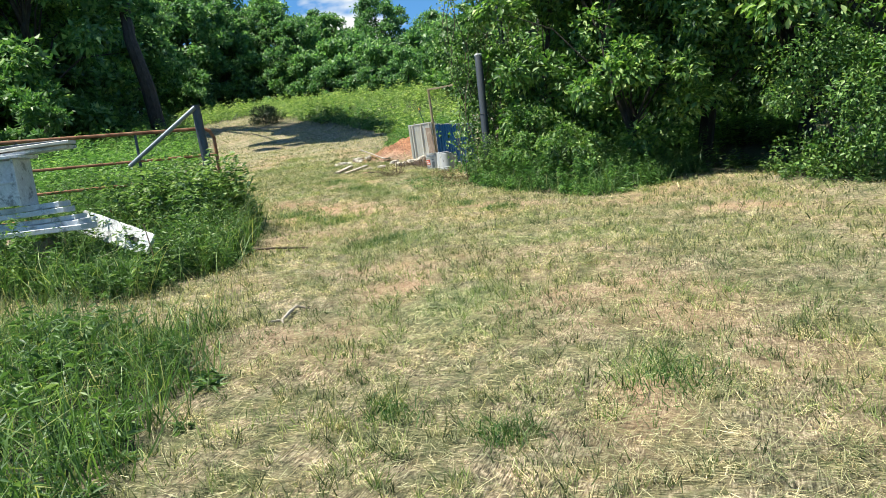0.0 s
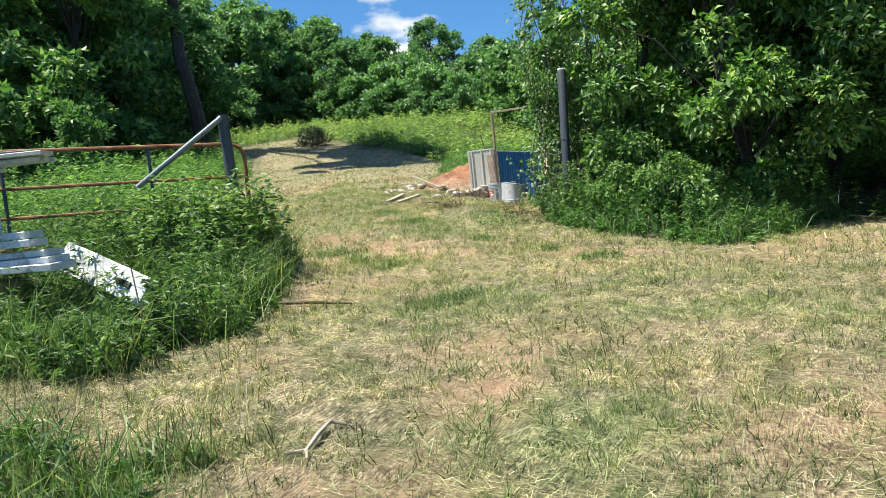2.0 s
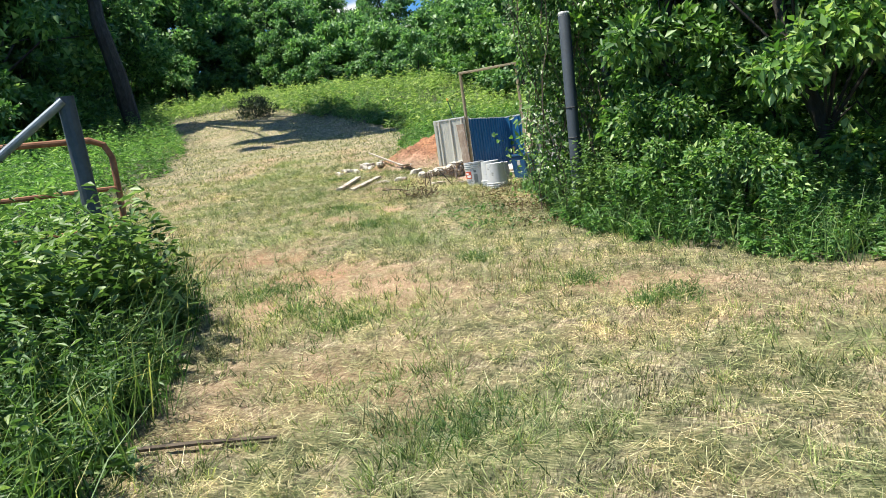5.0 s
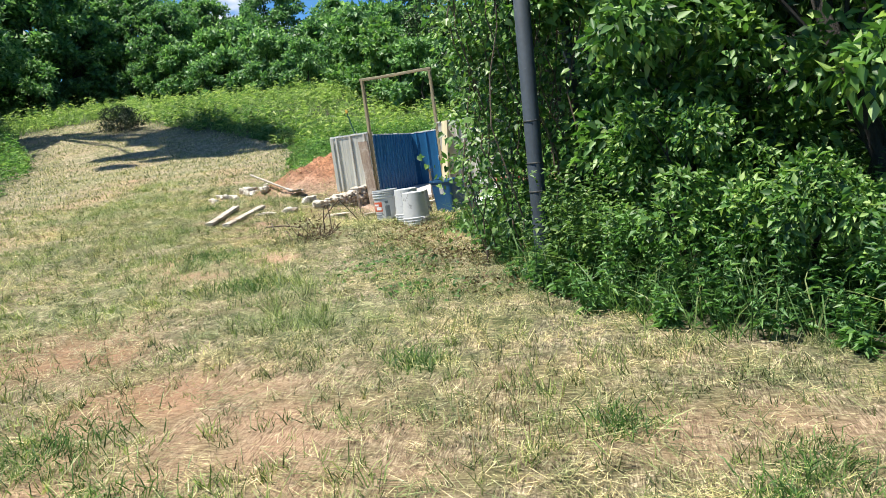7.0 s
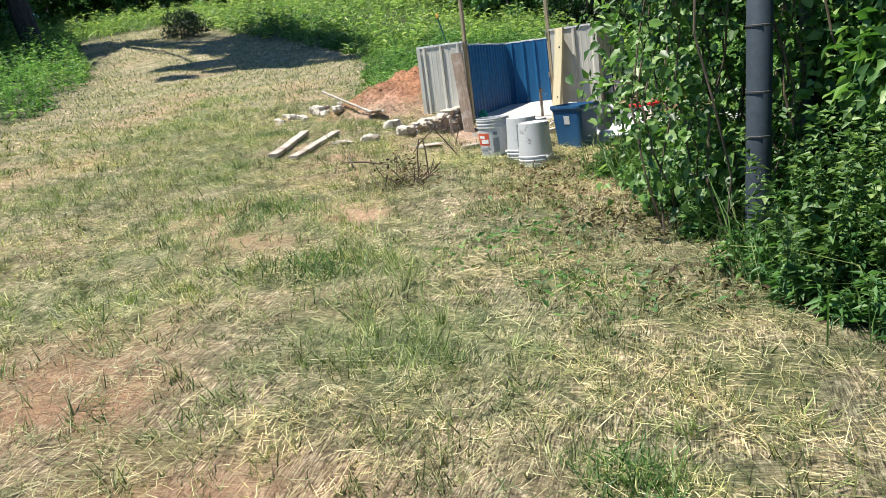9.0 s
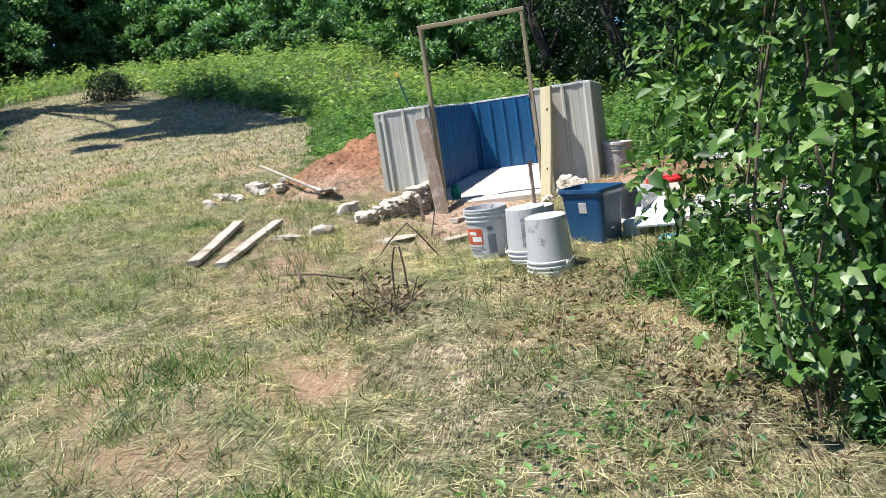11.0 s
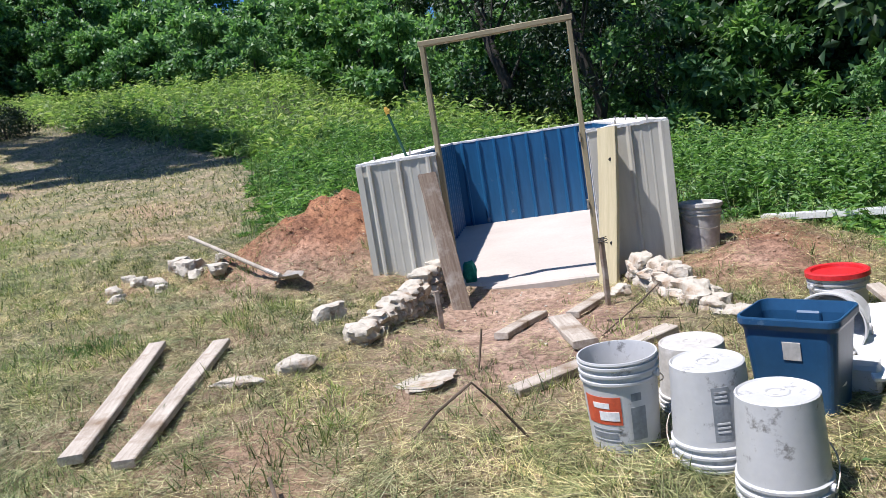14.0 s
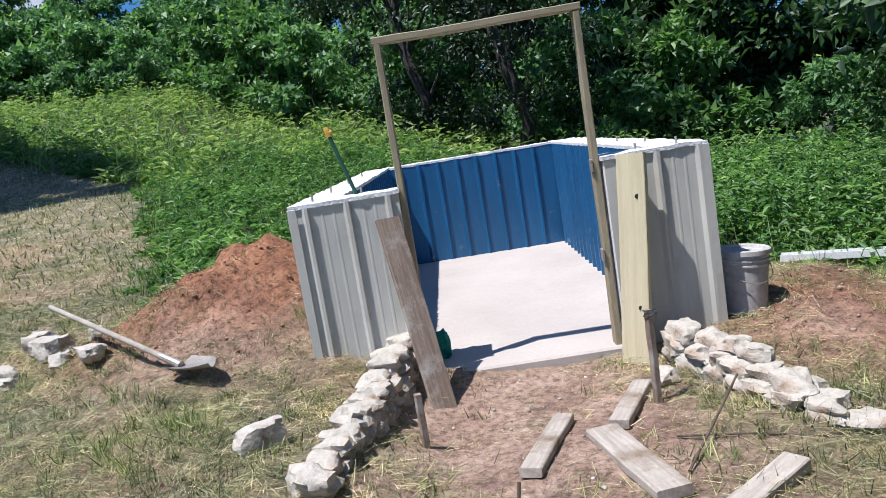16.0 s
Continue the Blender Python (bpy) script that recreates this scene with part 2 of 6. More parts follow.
M_LABEL_WHITE = surface("white_print", [(0.3, (0.72, 0.72, 0.72)), (0.7, (0.8, 0.8, 0.8))], 12.0, 0.5, bump=0.05)
M_TOTE = surface("blue_plastic", [(0.3, (0.012, 0.06, 0.14)), (0.7, (0.022, 0.09, 0.20))], 3.0, 0.4, grain=40, bump=0.05, mottle=0.4, dirt=(0.20, 0.27, 0.33), dirt_scale=5.0, dirt_lo=0.62, dirt_hi=0.75)
M_CYAN = surface("bright_blue_plastic", [(0.3, (0.04, 0.20, 0.42)), (0.7, (0.07, 0.27, 0.50))], 5.0, 0.4)
M_WHITE = surface("white_panel", [(0.3, (0.76, 0.77, 0.78)), (0.7, (0.84, 0.84, 0.84))], 3.0, 0.6, grain=40, bump=0.1)
M_WHITE_OLD = surface("peeling_white_paint", [(0.3, (0.50, 0.53, 0.56)), (0.7, (0.68, 0.70, 0.71))], 5.0, 0.7, grain=50, bump=0.3, dirt=(0.24, 0.25, 0.26), dirt_scale=7.0, dirt_lo=0.54, dirt_hi=0.62)
M_PIPE = surface("grey_blue_pipe", [(0.3, (0.020, 0.030, 0.042)), (0.7, (0.045, 0.062, 0.082))], 3.0, 0.7, 0.0, grain=30, bump=0.1, dirt=(0.17, 0.18, 0.18), dirt_scale=4.0, dirt_lo=0.6, dirt_hi=0.75)
M_POST = surface("dark_post", [(0.3, (0.035, 0.05, 0.065)), (0.7, (0.085, 0.105, 0.125))], 4.0, 0.6, 0.2, grain=30, bump=0.2)
M_TUBE = surface("galvanised_tube", [(0.3, (0.12, 0.15, 0.18)), (0.7, (0.20, 0.24, 0.27))], 4.0, 0.5, 0.3, grain=30, bump=0.1)
M_RUST = surface("rusty_tube", [(0.3, (0.18, 0.065, 0.03)), (0.6, (0.36, 0.17, 0.09)), (0.8, (0.42, 0.30, 0.20))], 9.0, 0.8, 0.1, grain=40, bump=0.4)
M_STEEL = surface("worn_steel", [(0.3, (0.36, 0.33, 0.29)), (0.7, (0.50, 0.47, 0.42))], 8.0, 0.45, 0.5, grain=50, bump=0.2, dirt=(0.30, 0.20, 0.13), dirt_scale=6.0)
M_DARK = surface("dark_rubber", [(0.3, (0.02, 0.022, 0.025)), (0.7, (0.05, 0.05, 0.05))], 6.0, 0.7)
M_GREEN = surface("green_paint", [(0.3, (0.008, 0.05, 0.03)), (0.7, (0.015, 0.08, 0.045))], 6.0, 0.5)
M_YELLOW = surface("yellow_plastic", [(0.3, (0.50, 0.30, 0.04)), (0.7, (0.60, 0.38, 0.07))], 6.0, 0.5)
M_TEAL = surface("teal_cloth", [(0.3, (0.01, 0.20, 0.15)), (0.7, (0.02, 0.30, 0.22))], 14.0, 0.9, bump=0.6)
M_FLOWER = surface("white_flower", [(0.3, (0.72, 0.74, 0.68)), (0.7, (0.8, 0.8, 0.76))], 14.0, 0.9)


def ground_material():
    m, nt, b = node_material("field_ground")
    mid = noise_node(nt, 2.6, 8.0, 0.7)
    fine = noise_node(nt, 30.0, 8.0, 0.8)
    fibre_a = noise_node(nt, 1.0, 3.0, 0.6, stretch=(150, 16, 40))
    fibre_b = noise_node(nt, 1.0, 3.0, 0.6, stretch=(17, 140, 40))
    weave = mix_node(nt, ramp_node(nt, mid.outputs["Fac"], [(0.44, (0, 0, 0)), (0.56, (1, 1, 1))]).outputs["Color"], fibre_a.outputs["Color"], fibre_b.outputs["Color"])
    bw = nt.nodes.new("ShaderNodeRGBToBW")
    nt.links.new(mix_node(nt, 0.45, weave, fine.outputs["Color"]), bw.inputs["Color"])
    thatch = ramp_node(nt, bw.outputs["Val"], [(0.43, (0.035, 0.03, 0.015)), (0.51, (0.29, 0.24, 0.15)), (0.58, (0.69, 0.60, 0.44))]).outputs["Color"]
    green = ramp_node(nt, bw.outputs["Val"], [(0.40, (0.028, 0.045, 0.013)), (0.61, (0.23, 0.25, 0.09))]).outputs["Color"]
    clay = ramp_node(nt, bw.outputs["Val"], [(0.38, (0.17, 0.095, 0.055)), (0.5, (0.42, 0.265, 0.165)), (0.62, (0.66, 0.475, 0.31))]).outputs["Color"]
    fac_g = ramp_node(nt, mid.outputs["Fac"], [(0.46, (0, 0, 0)), (0.60, (0.85, 0.85, 0.85))]).outputs["Color"]
    col = mix_node(nt, fac_g, thatch, green)
    a_green = nt.nodes.new("ShaderNodeAttribute")
    a_green.attribute_name = "sward"
    sward = ramp_node(nt, bw.outputs["Val"], [(0.40, (0.04, 0.055, 0.02)), (0.51, (0.21, 0.23, 0.10)), (0.60, (0.50, 0.49, 0.27))]).outputs["Color"]
    col = mix_node(nt, a_green.outputs["Fac"], col, sward)
    wad = noise_node(nt, 8.0, 3.0, 0.65)
    col = mix_node(nt, 0.8, col, mix_node(nt, 1.0, col, ramp_node(nt, wad.outputs["Fac"], [(0.36, (0.45, 0.52, 0.42)), (0.52, (0.95, 0.95, 0.9)), (0.64, (1.4, 1.3, 1.3))]).outputs["Color"], "MULTIPLY"))
    a_soil = nt.nodes.new("ShaderNodeAttribute")
    a_soil.attribute_name = "soil"
    col = mix_node(nt, a_soil.outputs["Alpha"], col, clay)
    red = ramp_node(nt, mid.outputs["Fac"], [(0.3, (0.12, 0.05, 0.027)), (0.5, (0.31, 0.135, 0.066)), (0.7, (0.46, 0.23, 0.12))]).outputs["Color"]
    brown = ramp_node(nt, mid.outputs["Fac"], [(0.3, (0.215, 0.125, 0.09)), (0.5, (0.43, 0.285, 0.21)), (0.7, (0.60, 0.435, 0.34))]).outputs["Color"]
    sep = nt.nodes.new("ShaderNodeSeparateColor")
    nt.links.new(a_soil.outputs["Color"], sep.inputs["Color"])
    crumb = ramp_node(nt, noise_node(nt, 22.0, 8.0, 0.8).outputs["Fac"], [(0.38, (0.36, 0.32, 0.30)), (0.5, (0.95, 0.95, 0.95)), (0.62, (1.35, 1.36, 1.38))]).outputs["Color"]
    col = mix_node(nt, sep.outputs["Red"], col, mix_node(nt, 1.0, red, crumb, "MULTIPLY"))
    col = mix_node(nt, sep.outputs["Green"], col, mix_node(nt, 1.0, brown, crumb, "MULTIPLY"))
    # the blue channel turns the unmown ground a near-black olive
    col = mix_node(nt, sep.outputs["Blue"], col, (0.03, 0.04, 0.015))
    nt.links.new(col, b.inputs["Base Color"])
    b.inputs["Roughness"].default_value = 0.95
    add = nt.nodes.new("ShaderNodeMath")
    add.operation = "ADD"
    nt.links.new(fine.outputs["Fac"], add.inputs[0])
    nt.links.new(mid.outputs["Fac"], add.inputs[1])
    bump_node(nt, b, add.outputs[0], 0.9, 0.03)
    return m


M_GROUND = ground_material()


# ---- mesh helpers ----
def fast_mesh(name, verts, faces, mat):
    me = bpy.data.meshes.new(name)
    verts, faces = np.ascontiguousarray(verts, np.float32), np.ascontiguousarray(faces, np.int32)
    k = faces.shape[1]
    me.vertices.add(len(verts))
    me.vertices.foreach_set("co", verts.ravel())
    me.loops.add(faces.size)
    me.loops.foreach_set("vertex_index", faces.ravel())
    me.polygons.add(len(faces))
    me.polygons.foreach_set("loop_start", np.arange(0, faces.size, k, dtype=np.int32))
    me.update(calc_edges=True)
    me.materials.append(mat)
    return me


def part(name, bm, material, parent=None, label="", smooth=False):
    me = bpy.data.meshes.new(name)
    bm.to_mesh(me)
    bm.free()
    me.materials.append(material)
    if smooth:
        me.polygons.foreach_set("use_smooth", [True] * len(me.polygons))
        me.set_sharp_from_angle(angle=radians(38))
    ob = new(name, me)
    if parent is not None:
        ob.parent = parent
    if label:
        ob["label"] = label
    return ob


def thing(name, m, label, category, group="", kind=""):
    ob = new(name)
    ob.empty_display_size = 0.1
    ob.matrix_world = m
    return tagged(ob, label, category, group, kind)


def box_bm(sx, sy, sz, at=(0, 0, 0), bevel=0.004, bm=None, turn=None):
    """A box of that size standing on its origin, with eased edges."""
    bm2 = bmesh.new()
    bmesh.ops.create_cube(bm2, size=1.0)
    bmesh.ops.scale(bm2, vec=(sx, sy, sz), verts=bm2.verts)
    bmesh.ops.translate(bm2, vec=(0, 0, sz / 2), verts=bm2.verts)
    if bevel:
        bmesh.ops.bevel(bm2, geom=bm2.edges[:], offset=bevel, segments=1, affect="EDGES")
    if turn:
        bmesh.ops.transform(bm2, matrix=turn, verts=bm2.verts)
    bmesh.ops.translate(bm2, vec=at, verts=bm2.verts)
    if bm is None:
        return bm2
    join_bm(bm, bm2)
    return bm


def join_bm(bm, other):
    me = bpy.data.meshes.new("tmp")
    other.to_mesh(me)
    other.free()
    bm.from_mesh(me)
    bpy.data.meshes.remove(me)


def lumber_bm(length, width, thick, seed=0):
    """A sawn board along x from 0 to length, lying flat on z=0, slightly warped and worn."""
    rng = random.Random(seed)
    bm = bmesh.new()
    n = 9
    rings = []
    for i in range(n):
        x = length * i / (n - 1)
        dz = 0.012 * math.sin(i / (n - 1) * math.pi + seed) * length / 1.5
        w, h = width * (1 + rng.uniform(-0.03, 0.03)), thick * (1 + rng.uniform(-0.06, 0.06))
        e = min(w, h) * 0.12
        xs = x + (rng.uniform(-0.004, 0.004) if 0 < i < n - 1 else 0)
        pts = [(-w / 2 + e, 0), (w / 2 - e, 0), (w / 2, e), (w / 2, h - e), (w / 2 - e, h), (-w / 2 + e, h), (-w / 2, h - e), (-w / 2, e)]
        rings.append([bm.verts.new((xs, py, pz + max(dz, 0))) for py, pz in pts])
    for a, b in zip(rings, rings[1:]):
        for k in range(8):
            bm.faces.new((a[k], a[(k + 1) % 8], b[(k + 1) % 8], b[k]))
    bm.faces.new(rings[0][::-1])
    bm.faces.new(rings[-1])
    bmesh.ops.recalc_face_normals(bm, faces=bm.faces)
    return bm


def lathe_bm(profile, seg=32, caps=True):
    bm = bmesh.new()
    rings = []
    for r, z in profile:
        if r < 1e-5:
            rings.append([bm.verts.new((0, 0, z))])
        else:
            rings.append([bm.verts.new((r * math.cos(2 * math.pi * k / seg), r * math.sin(2 * math.pi * k / seg), z)) for k in range(seg)])
    for a, b in zip(rings, rings[1:]):
        for k in range(seg):
            j = (k + 1) % seg
            if len(a) == 1:
                bm.faces.new((a[0], b[j], b[k]))
            elif len(b) == 1:
                bm.faces.new((a[k], a[j], b[0]))
            else:
                bm.faces.new((a[k], a[j], b[j], b[k]))
    bmesh.ops.recalc_face_normals(bm, faces=bm.faces)
    return bm


def tube_bm(points, radii, seg=8, bm=None):
    """A round tube through the points, closed at its ends."""
    bm = bm or bmesh.new()
    pts = [Vector(p) for p in points]
    if isinstance(radii, (int, float)):
        radii = [radii] * len(pts)
    rings, side = [], None
    for i, p in enumerate(pts):
        d = (pts[min(i + 1, len(pts) - 1)] - pts[max(i - 1, 0)]).normalized()
        if side is None:
            side = d.orthogonal().normalized()
        side = (side - d * side.dot(d)).normalized()
        up = d.cross(side)
        rings.append([bm.verts.new(p + (side * math.cos(2 * math.pi * k / seg) + up * math.sin(2 * math.pi * k / seg)) * radii[i]) for k in range(seg)])
    for a, b in zip(rings, rings[1:]):
        for k in range(seg):
            bm.faces.new((a[k], a[(k + 1) % seg], b[(k + 1) % seg], b[k]))
    bm.faces.new(rings[0][::-1])
    bm.faces.new(rings[-1])
    return bm


def rock_bm(sx, sy, sz, seed, sub=3, rough=0.28):
    bm = bmesh.new()
    bmesh.ops.create_icosphere(bm, subdivisions=sub, radius=0.5)
    o = Vector((seed * 7.31, seed * 3.17, seed * 1.73))
    for v in bm.verts:
        d = v.co.normalized()
        k = 1 + rough * noise.noise(d * 1.4 + o) + rough * 0.5 * noise.noise(d * 3.5 + o) + rough * 0.2 * noise.noise(d * 9 + o)
        q = Vector([math.copysign(abs(c) ** 0.72, c) for c in d]) * 0.5 * k
        v.co = (q.x * sx, q.y * sy, q.z * sz)
    return bm


def slab_bm(sx, sy, sz, seed):
    """A rough-broken block of limestone: flat beds, uneven split faces, chipped corners."""
    r = random.Random(seed)
    bm = bmesh.new()
    bmesh.ops.create_cube(bm, size=1.0)
    bmesh.ops.subdivide_edges(bm, edges=bm.edges[:], cuts=4, use_grid_fill=True)
    o = Vector((seed * 5.13, seed * 2.71, seed * 1.37))
    planes = []
    for k in range(7):
        d = Vector((r.uniform(-1, 1), r.uniform(-1, 1), r.uniform(-0.7, 0.7))).normalized()
        planes.append((d, r.uniform(0.38, 0.52)))
    skew, taper = r.uniform(-0.2, 0.2), r.uniform(0.75, 1.0)
    for v in bm.verts:
        p = v.co.copy()
        ball = p.normalized() * 0.56
        p = p.lerp(ball, 0.5)
        for d, lim in planes:
            over = p.dot(d) - lim
            if over > 0:
                p -= d * over
        p *= 1 + 0.34 * noise.noise(p * 2.6 + o) + 0.20 * noise.noise(p * 5.5 + o)
        p.x += skew * p.y
        p.y *= 1 + (taper - 1) * (p.x + 0.5)
        v.co = (p.x * sx, p.y * sy, p.z * sz)
    return bm


# ---- ground ----
def smooth01(a, b, x):
    t = np.clip((x - a) / (b - a), 0, 1)
    return t * t * (3 - 2 * t)


def gauss(x, y, cx, cy, rx, ry, turn=0.0):
    c, s = math.cos(turn), math.sin(turn)
    u, v = (x - cx) * c + (y - cy) * s, -(x - cx) * s + (y - cy) * c
    return np.exp(-(u / rx) ** 2 - (v / ry) ** 2)


def height(x, y):
    x, y = np.asarray(x, float), np.asarray(y, float)
    xc = 40 * np.tanh((x - 2) / 40)
    z = -0.07 * xc + 0.052 * (np.maximum(np.minimum(y, -1.0), -60) + 3.3)
    up = np.maximum(y - 0.2, 0)
    hill = smooth01(4.5, -2.0, x)
    z = z + 22 * np.tanh(up / 22) * (0.004 + 0.105 * hill)
    z = z + smooth01(-2.5, -7.5, x) * 1.5 * np.tanh(np.maximum(y - 8.2, 0) / 10)
    z = z + 0.025 * np.sin(x * 1.3 + 0.4) * np.sin(y * 1.1 + 1.0) + 0.012 * np.sin(x * 3.1 + y * 2.3) + 0.008 * np.sin(x * 6.7 - y * 5.1) + 0.010 * np.sin(x * 13 + 2 * np.sin(y * 7)) * np.sin(y * 12 + 2 * np.sin(x * 5))
    z = z - 0.17 * gauss(x, y, 1.15, -0.45, 0.72, 0.85) - 0.04 * gauss(x, y, 1.2, -1.9, 1.0, 0.8) - 0.10 * gauss(x, y, 0.70, -0.72, 0.30, 0.62)
    z = z + left_mound(x, y) + right_mound(x, y)
    inside = smooth01(-0.02, 0.12, x) * smooth01(2.32, 2.18, x) * smooth01(0.05, 0.2, y) * smooth01(4.35, 4.2, y)
    return z * (1 - inside) + -0.15 * inside


def lumps(x, y):
    return 0.045 * np.sin(x * 9.1 + 2 * np.sin(y * 5.0)) * np.sin(y * 8.3 + 1.7 * np.sin(x * 6.1)) + 0.022 * np.sin(x * 21 + 3 * np.sin(y * 9)) * np.sin(y * 19 + x * 4)


def left_mound(x, y):
    g = gauss(x, y, -0.45, 0.95, 0.62, 0.75) + 0.35 * gauss(x, y, -1.10, 0.50, 0.5, 0.40)
    return 0.54 * g + 1.5 * lumps(x, y) * np.minimum(g * 1.5, 1)


def right_mound(x, y):
    g = gauss(x, y, 3.05, 0.55, 0.5, 0.55) + 0.6 * gauss(x, y, 2.75, -0.25, 0.55, 0.4)
    return 0.24 * g + 0.7 * lumps(x, y) * np.minimum(g * 1.5, 1)


def gz(x, y):
    return float(height(x, y))


MOWN = np.array([(14, -26), (14, -9), (9, -8.2), (7.85, -7.7), (7.9, -5.4), (6.8, -6.4), (6.1, -8.0), (5.5, -7.8), (4.6, -7.2), (3.7, -6.7),
                 (3.35, -5.4), (3.05, -4.5), (2.55, -3.75), (2.8, -3.05), (3.3, -2.88), (4.15, -2.5), (4.1, -0.8), (3.8, 0.7), (3.3, 1.5), (2.6, 2.0), (2.5, 4.6), (-0.2, 4.6),
                 (-0.2, 1.9), (-0.7, 1.8), (-1.3, 1.35), (-1.75, 2.0), (-2.2, 3.2), (-2.8, 5.0), (-4.4, 8.7), (-9.5, 11.8), (-15.6, 16.9), (-17, 13), (-12, 7.8),
                 (-8.3, 2.3), (-7.4, 0.2), (-4, -4.6), (0.3, -8.4), (1.6, -9.5), (3.0, -11.8), (3.0, -12.7), (2.6, -13.3), (1, -13.5), (1, -14.1), (4.15, -13.9), (4.75, -14.8), (5.15, -15.8), (5.3, -16.6), (5.2, -26)])


def edge_distance(px, py, poly=MOWN):
    """Signed distance to the edge of the mown ground: positive on it."""
    px, py = np.asarray(px, float), np.asarray(py, float)
    best = np.full(px.shape, 1e9)
    inside = np.zeros(px.shape, bool)
    for (x0, y0), (x1, y1) in zip(poly, np.roll(poly, -1, 0)):
        dx, dy = x1 - x0, y1 - y0
        t = np.clip(((px - x0) * dx + (py - y0) * dy) / (dx * dx + dy * dy), 0, 1)
        best = np.minimum(best, np.hypot(px - x0 - t * dx, py - y0 - t * dy))
        cross = ((y0 > py) != (y1 > py)) & (px < (x1 - x0) * (py - y0) / (y1 - y0 + 1e-12) + x0)
        inside ^= cross
    ragged = 0.11 * np.sin(px * 4.3 + 1.7 * np.sin(py * 3.1)) * np.sin(py * 3.7 + 0.8) + 0.07 * np.sin(px * 9.7 - py * 7.9) + 0.04 * np.sin(px * 17 + py * 23)
    return np.where(inside, best, -best) + ragged


def axis_steps(lo, hi, step, reach, grow=1.16):
    mid = list(np.arange(lo, hi + 1e-6, step))
    out, s, a = [], step, hi
    while a < reach:
        s *= grow
        a += s
        out.append(a)
    left, s, a = [], step, lo
    while a > -reach:
        s *= grow
        a -= s
        left.append(a)
    return np.array(left[::-1] + mid + out)


def patch(x, y, s=1.0, o=0.0):
    """A smooth patchiness between 0 and 1 over the ground."""
    v = np.sin(x * 1.1 * s + o) * np.sin(y * 1.3 * s + 2 * o) + 0.6 * np.sin(x * 2.9 * s + 1.3 * y * s + o) + 0.5 * np.sin(y * 3.7 * s - x * 1.9 * s + 3 * o)
    return np.clip(0.5 + 0.32 * v, 0, 1)


def bare_patch(x, y):
    """Where the clay shows through the straw."""
    stray = np.clip(2.0 * (0.6 * patch(x, y, 0.75, 5.5) + 0.4 * patch(x, y, 1.9, 0.8) - 0.50), 0, 1)
    return np.clip(1.05 * spots(x, y, CLAY_SPOTS) + 1.0 * stray, 0, 1) * (0.3 + 0.7 * patch(x, y, 4.1, 1.9))


GREEN_SPOTS = [(4.03, -10.77, 0.55, 0.5), (1.75, -8.8, 0.5, 0.55), (2.7, -9.4, 0.5, 0.35), (0.5, -5.5, 0.9, 1.0), (0.2, -6.8, 0.7, 0.8), (1.5, -6.0, 0.5, 0.55), (0.7, -6.6, 0.6, 0.6), (-0.7, -3.5, 0.5, 0.6),
               (-1.6, -1.8, 0.7, 1.2), (7.05, -14.3, 0.35, 0.6), (5.5, -13.2, 0.6, 0.7), (6.0, -10.9, 0.8, 0.4), (-3.6, -0.5, 0.9, 2.0), (-4.6, 3.0, 0.6, 1.6), (-2.4, -5.0, 0.7, 0.9), (-6.8, 4.2, 0.7, 1.6), (3.3, -10.6, 0.35, 0.7), (-0.6, -0.75, 0.5, 0.25), (5.5, -9.6, 0.5, 0.25), (2.2, -6.9, 0.5, 0.3),
               (4.15, -8.48, 0.17, 0.15), (4.8, -8.81, 0.22, 0.16), (3.12, -7.73, 0.2, 0.18)]
CLAY_SPOTS = [(4.96, -12.5, 0.25, 0.8), (6.97, -14.8, 0.2, 0.5), (2.2, -8.2, 0.9, 0.45), (4.75, -12.1, 0.3, 0.4), (6.9, -7.9, 0.9, 0.4), (6.3, -8.6, 0.6, 0.4), (0.8, -7.6, 0.5, 0.4), (3.1, -8.8, 0.7, 0.45), (4.6, -8.5, 0.7, 0.3),
              (1.1, -5.0, 0.3, 0.3), (0.85, -5.75, 0.3, 0.22), (-0.65, -2.4, 0.4, 0.7), (0.3, -2.95, 0.8, 0.55), (0.6, -3.7, 0.5, 0.35), (-3.0, -3.0, 0.35, 1.4), (-5.2, 0.6, 0.4, 1.6), (7.6, -9.4, 0.7, 0.3), (0.9, -2.3, 0.6, 0.4)]


def spots(x, y, rows):
    """How far a point lies in any of the patches, from 0 to 1."""
    best = np.zeros(np.shape(x))
    for cx, cy, rx, ry in rows:
        best = np.maximum(best, gauss(x, y, cx, cy, rx, ry))
    return best


def green_zone(x, y):
    """Where the sward has grown back green between the straw."""
    g = 1.25 * spots(x, y, GREEN_SPOTS) - 0.8 * gauss(x, y, 0.4, -3.1, 1.0, 1.0) + 0.9 * (0.6 * patch(x, y, 0.62, 2.4) + 0.4 * patch(x, y, 1.7, 0.4) - 0.62)
    return np.clip(g * (0.45 + 0.8 * patch(x, y, 4.7, 1.2)), 0, 1)


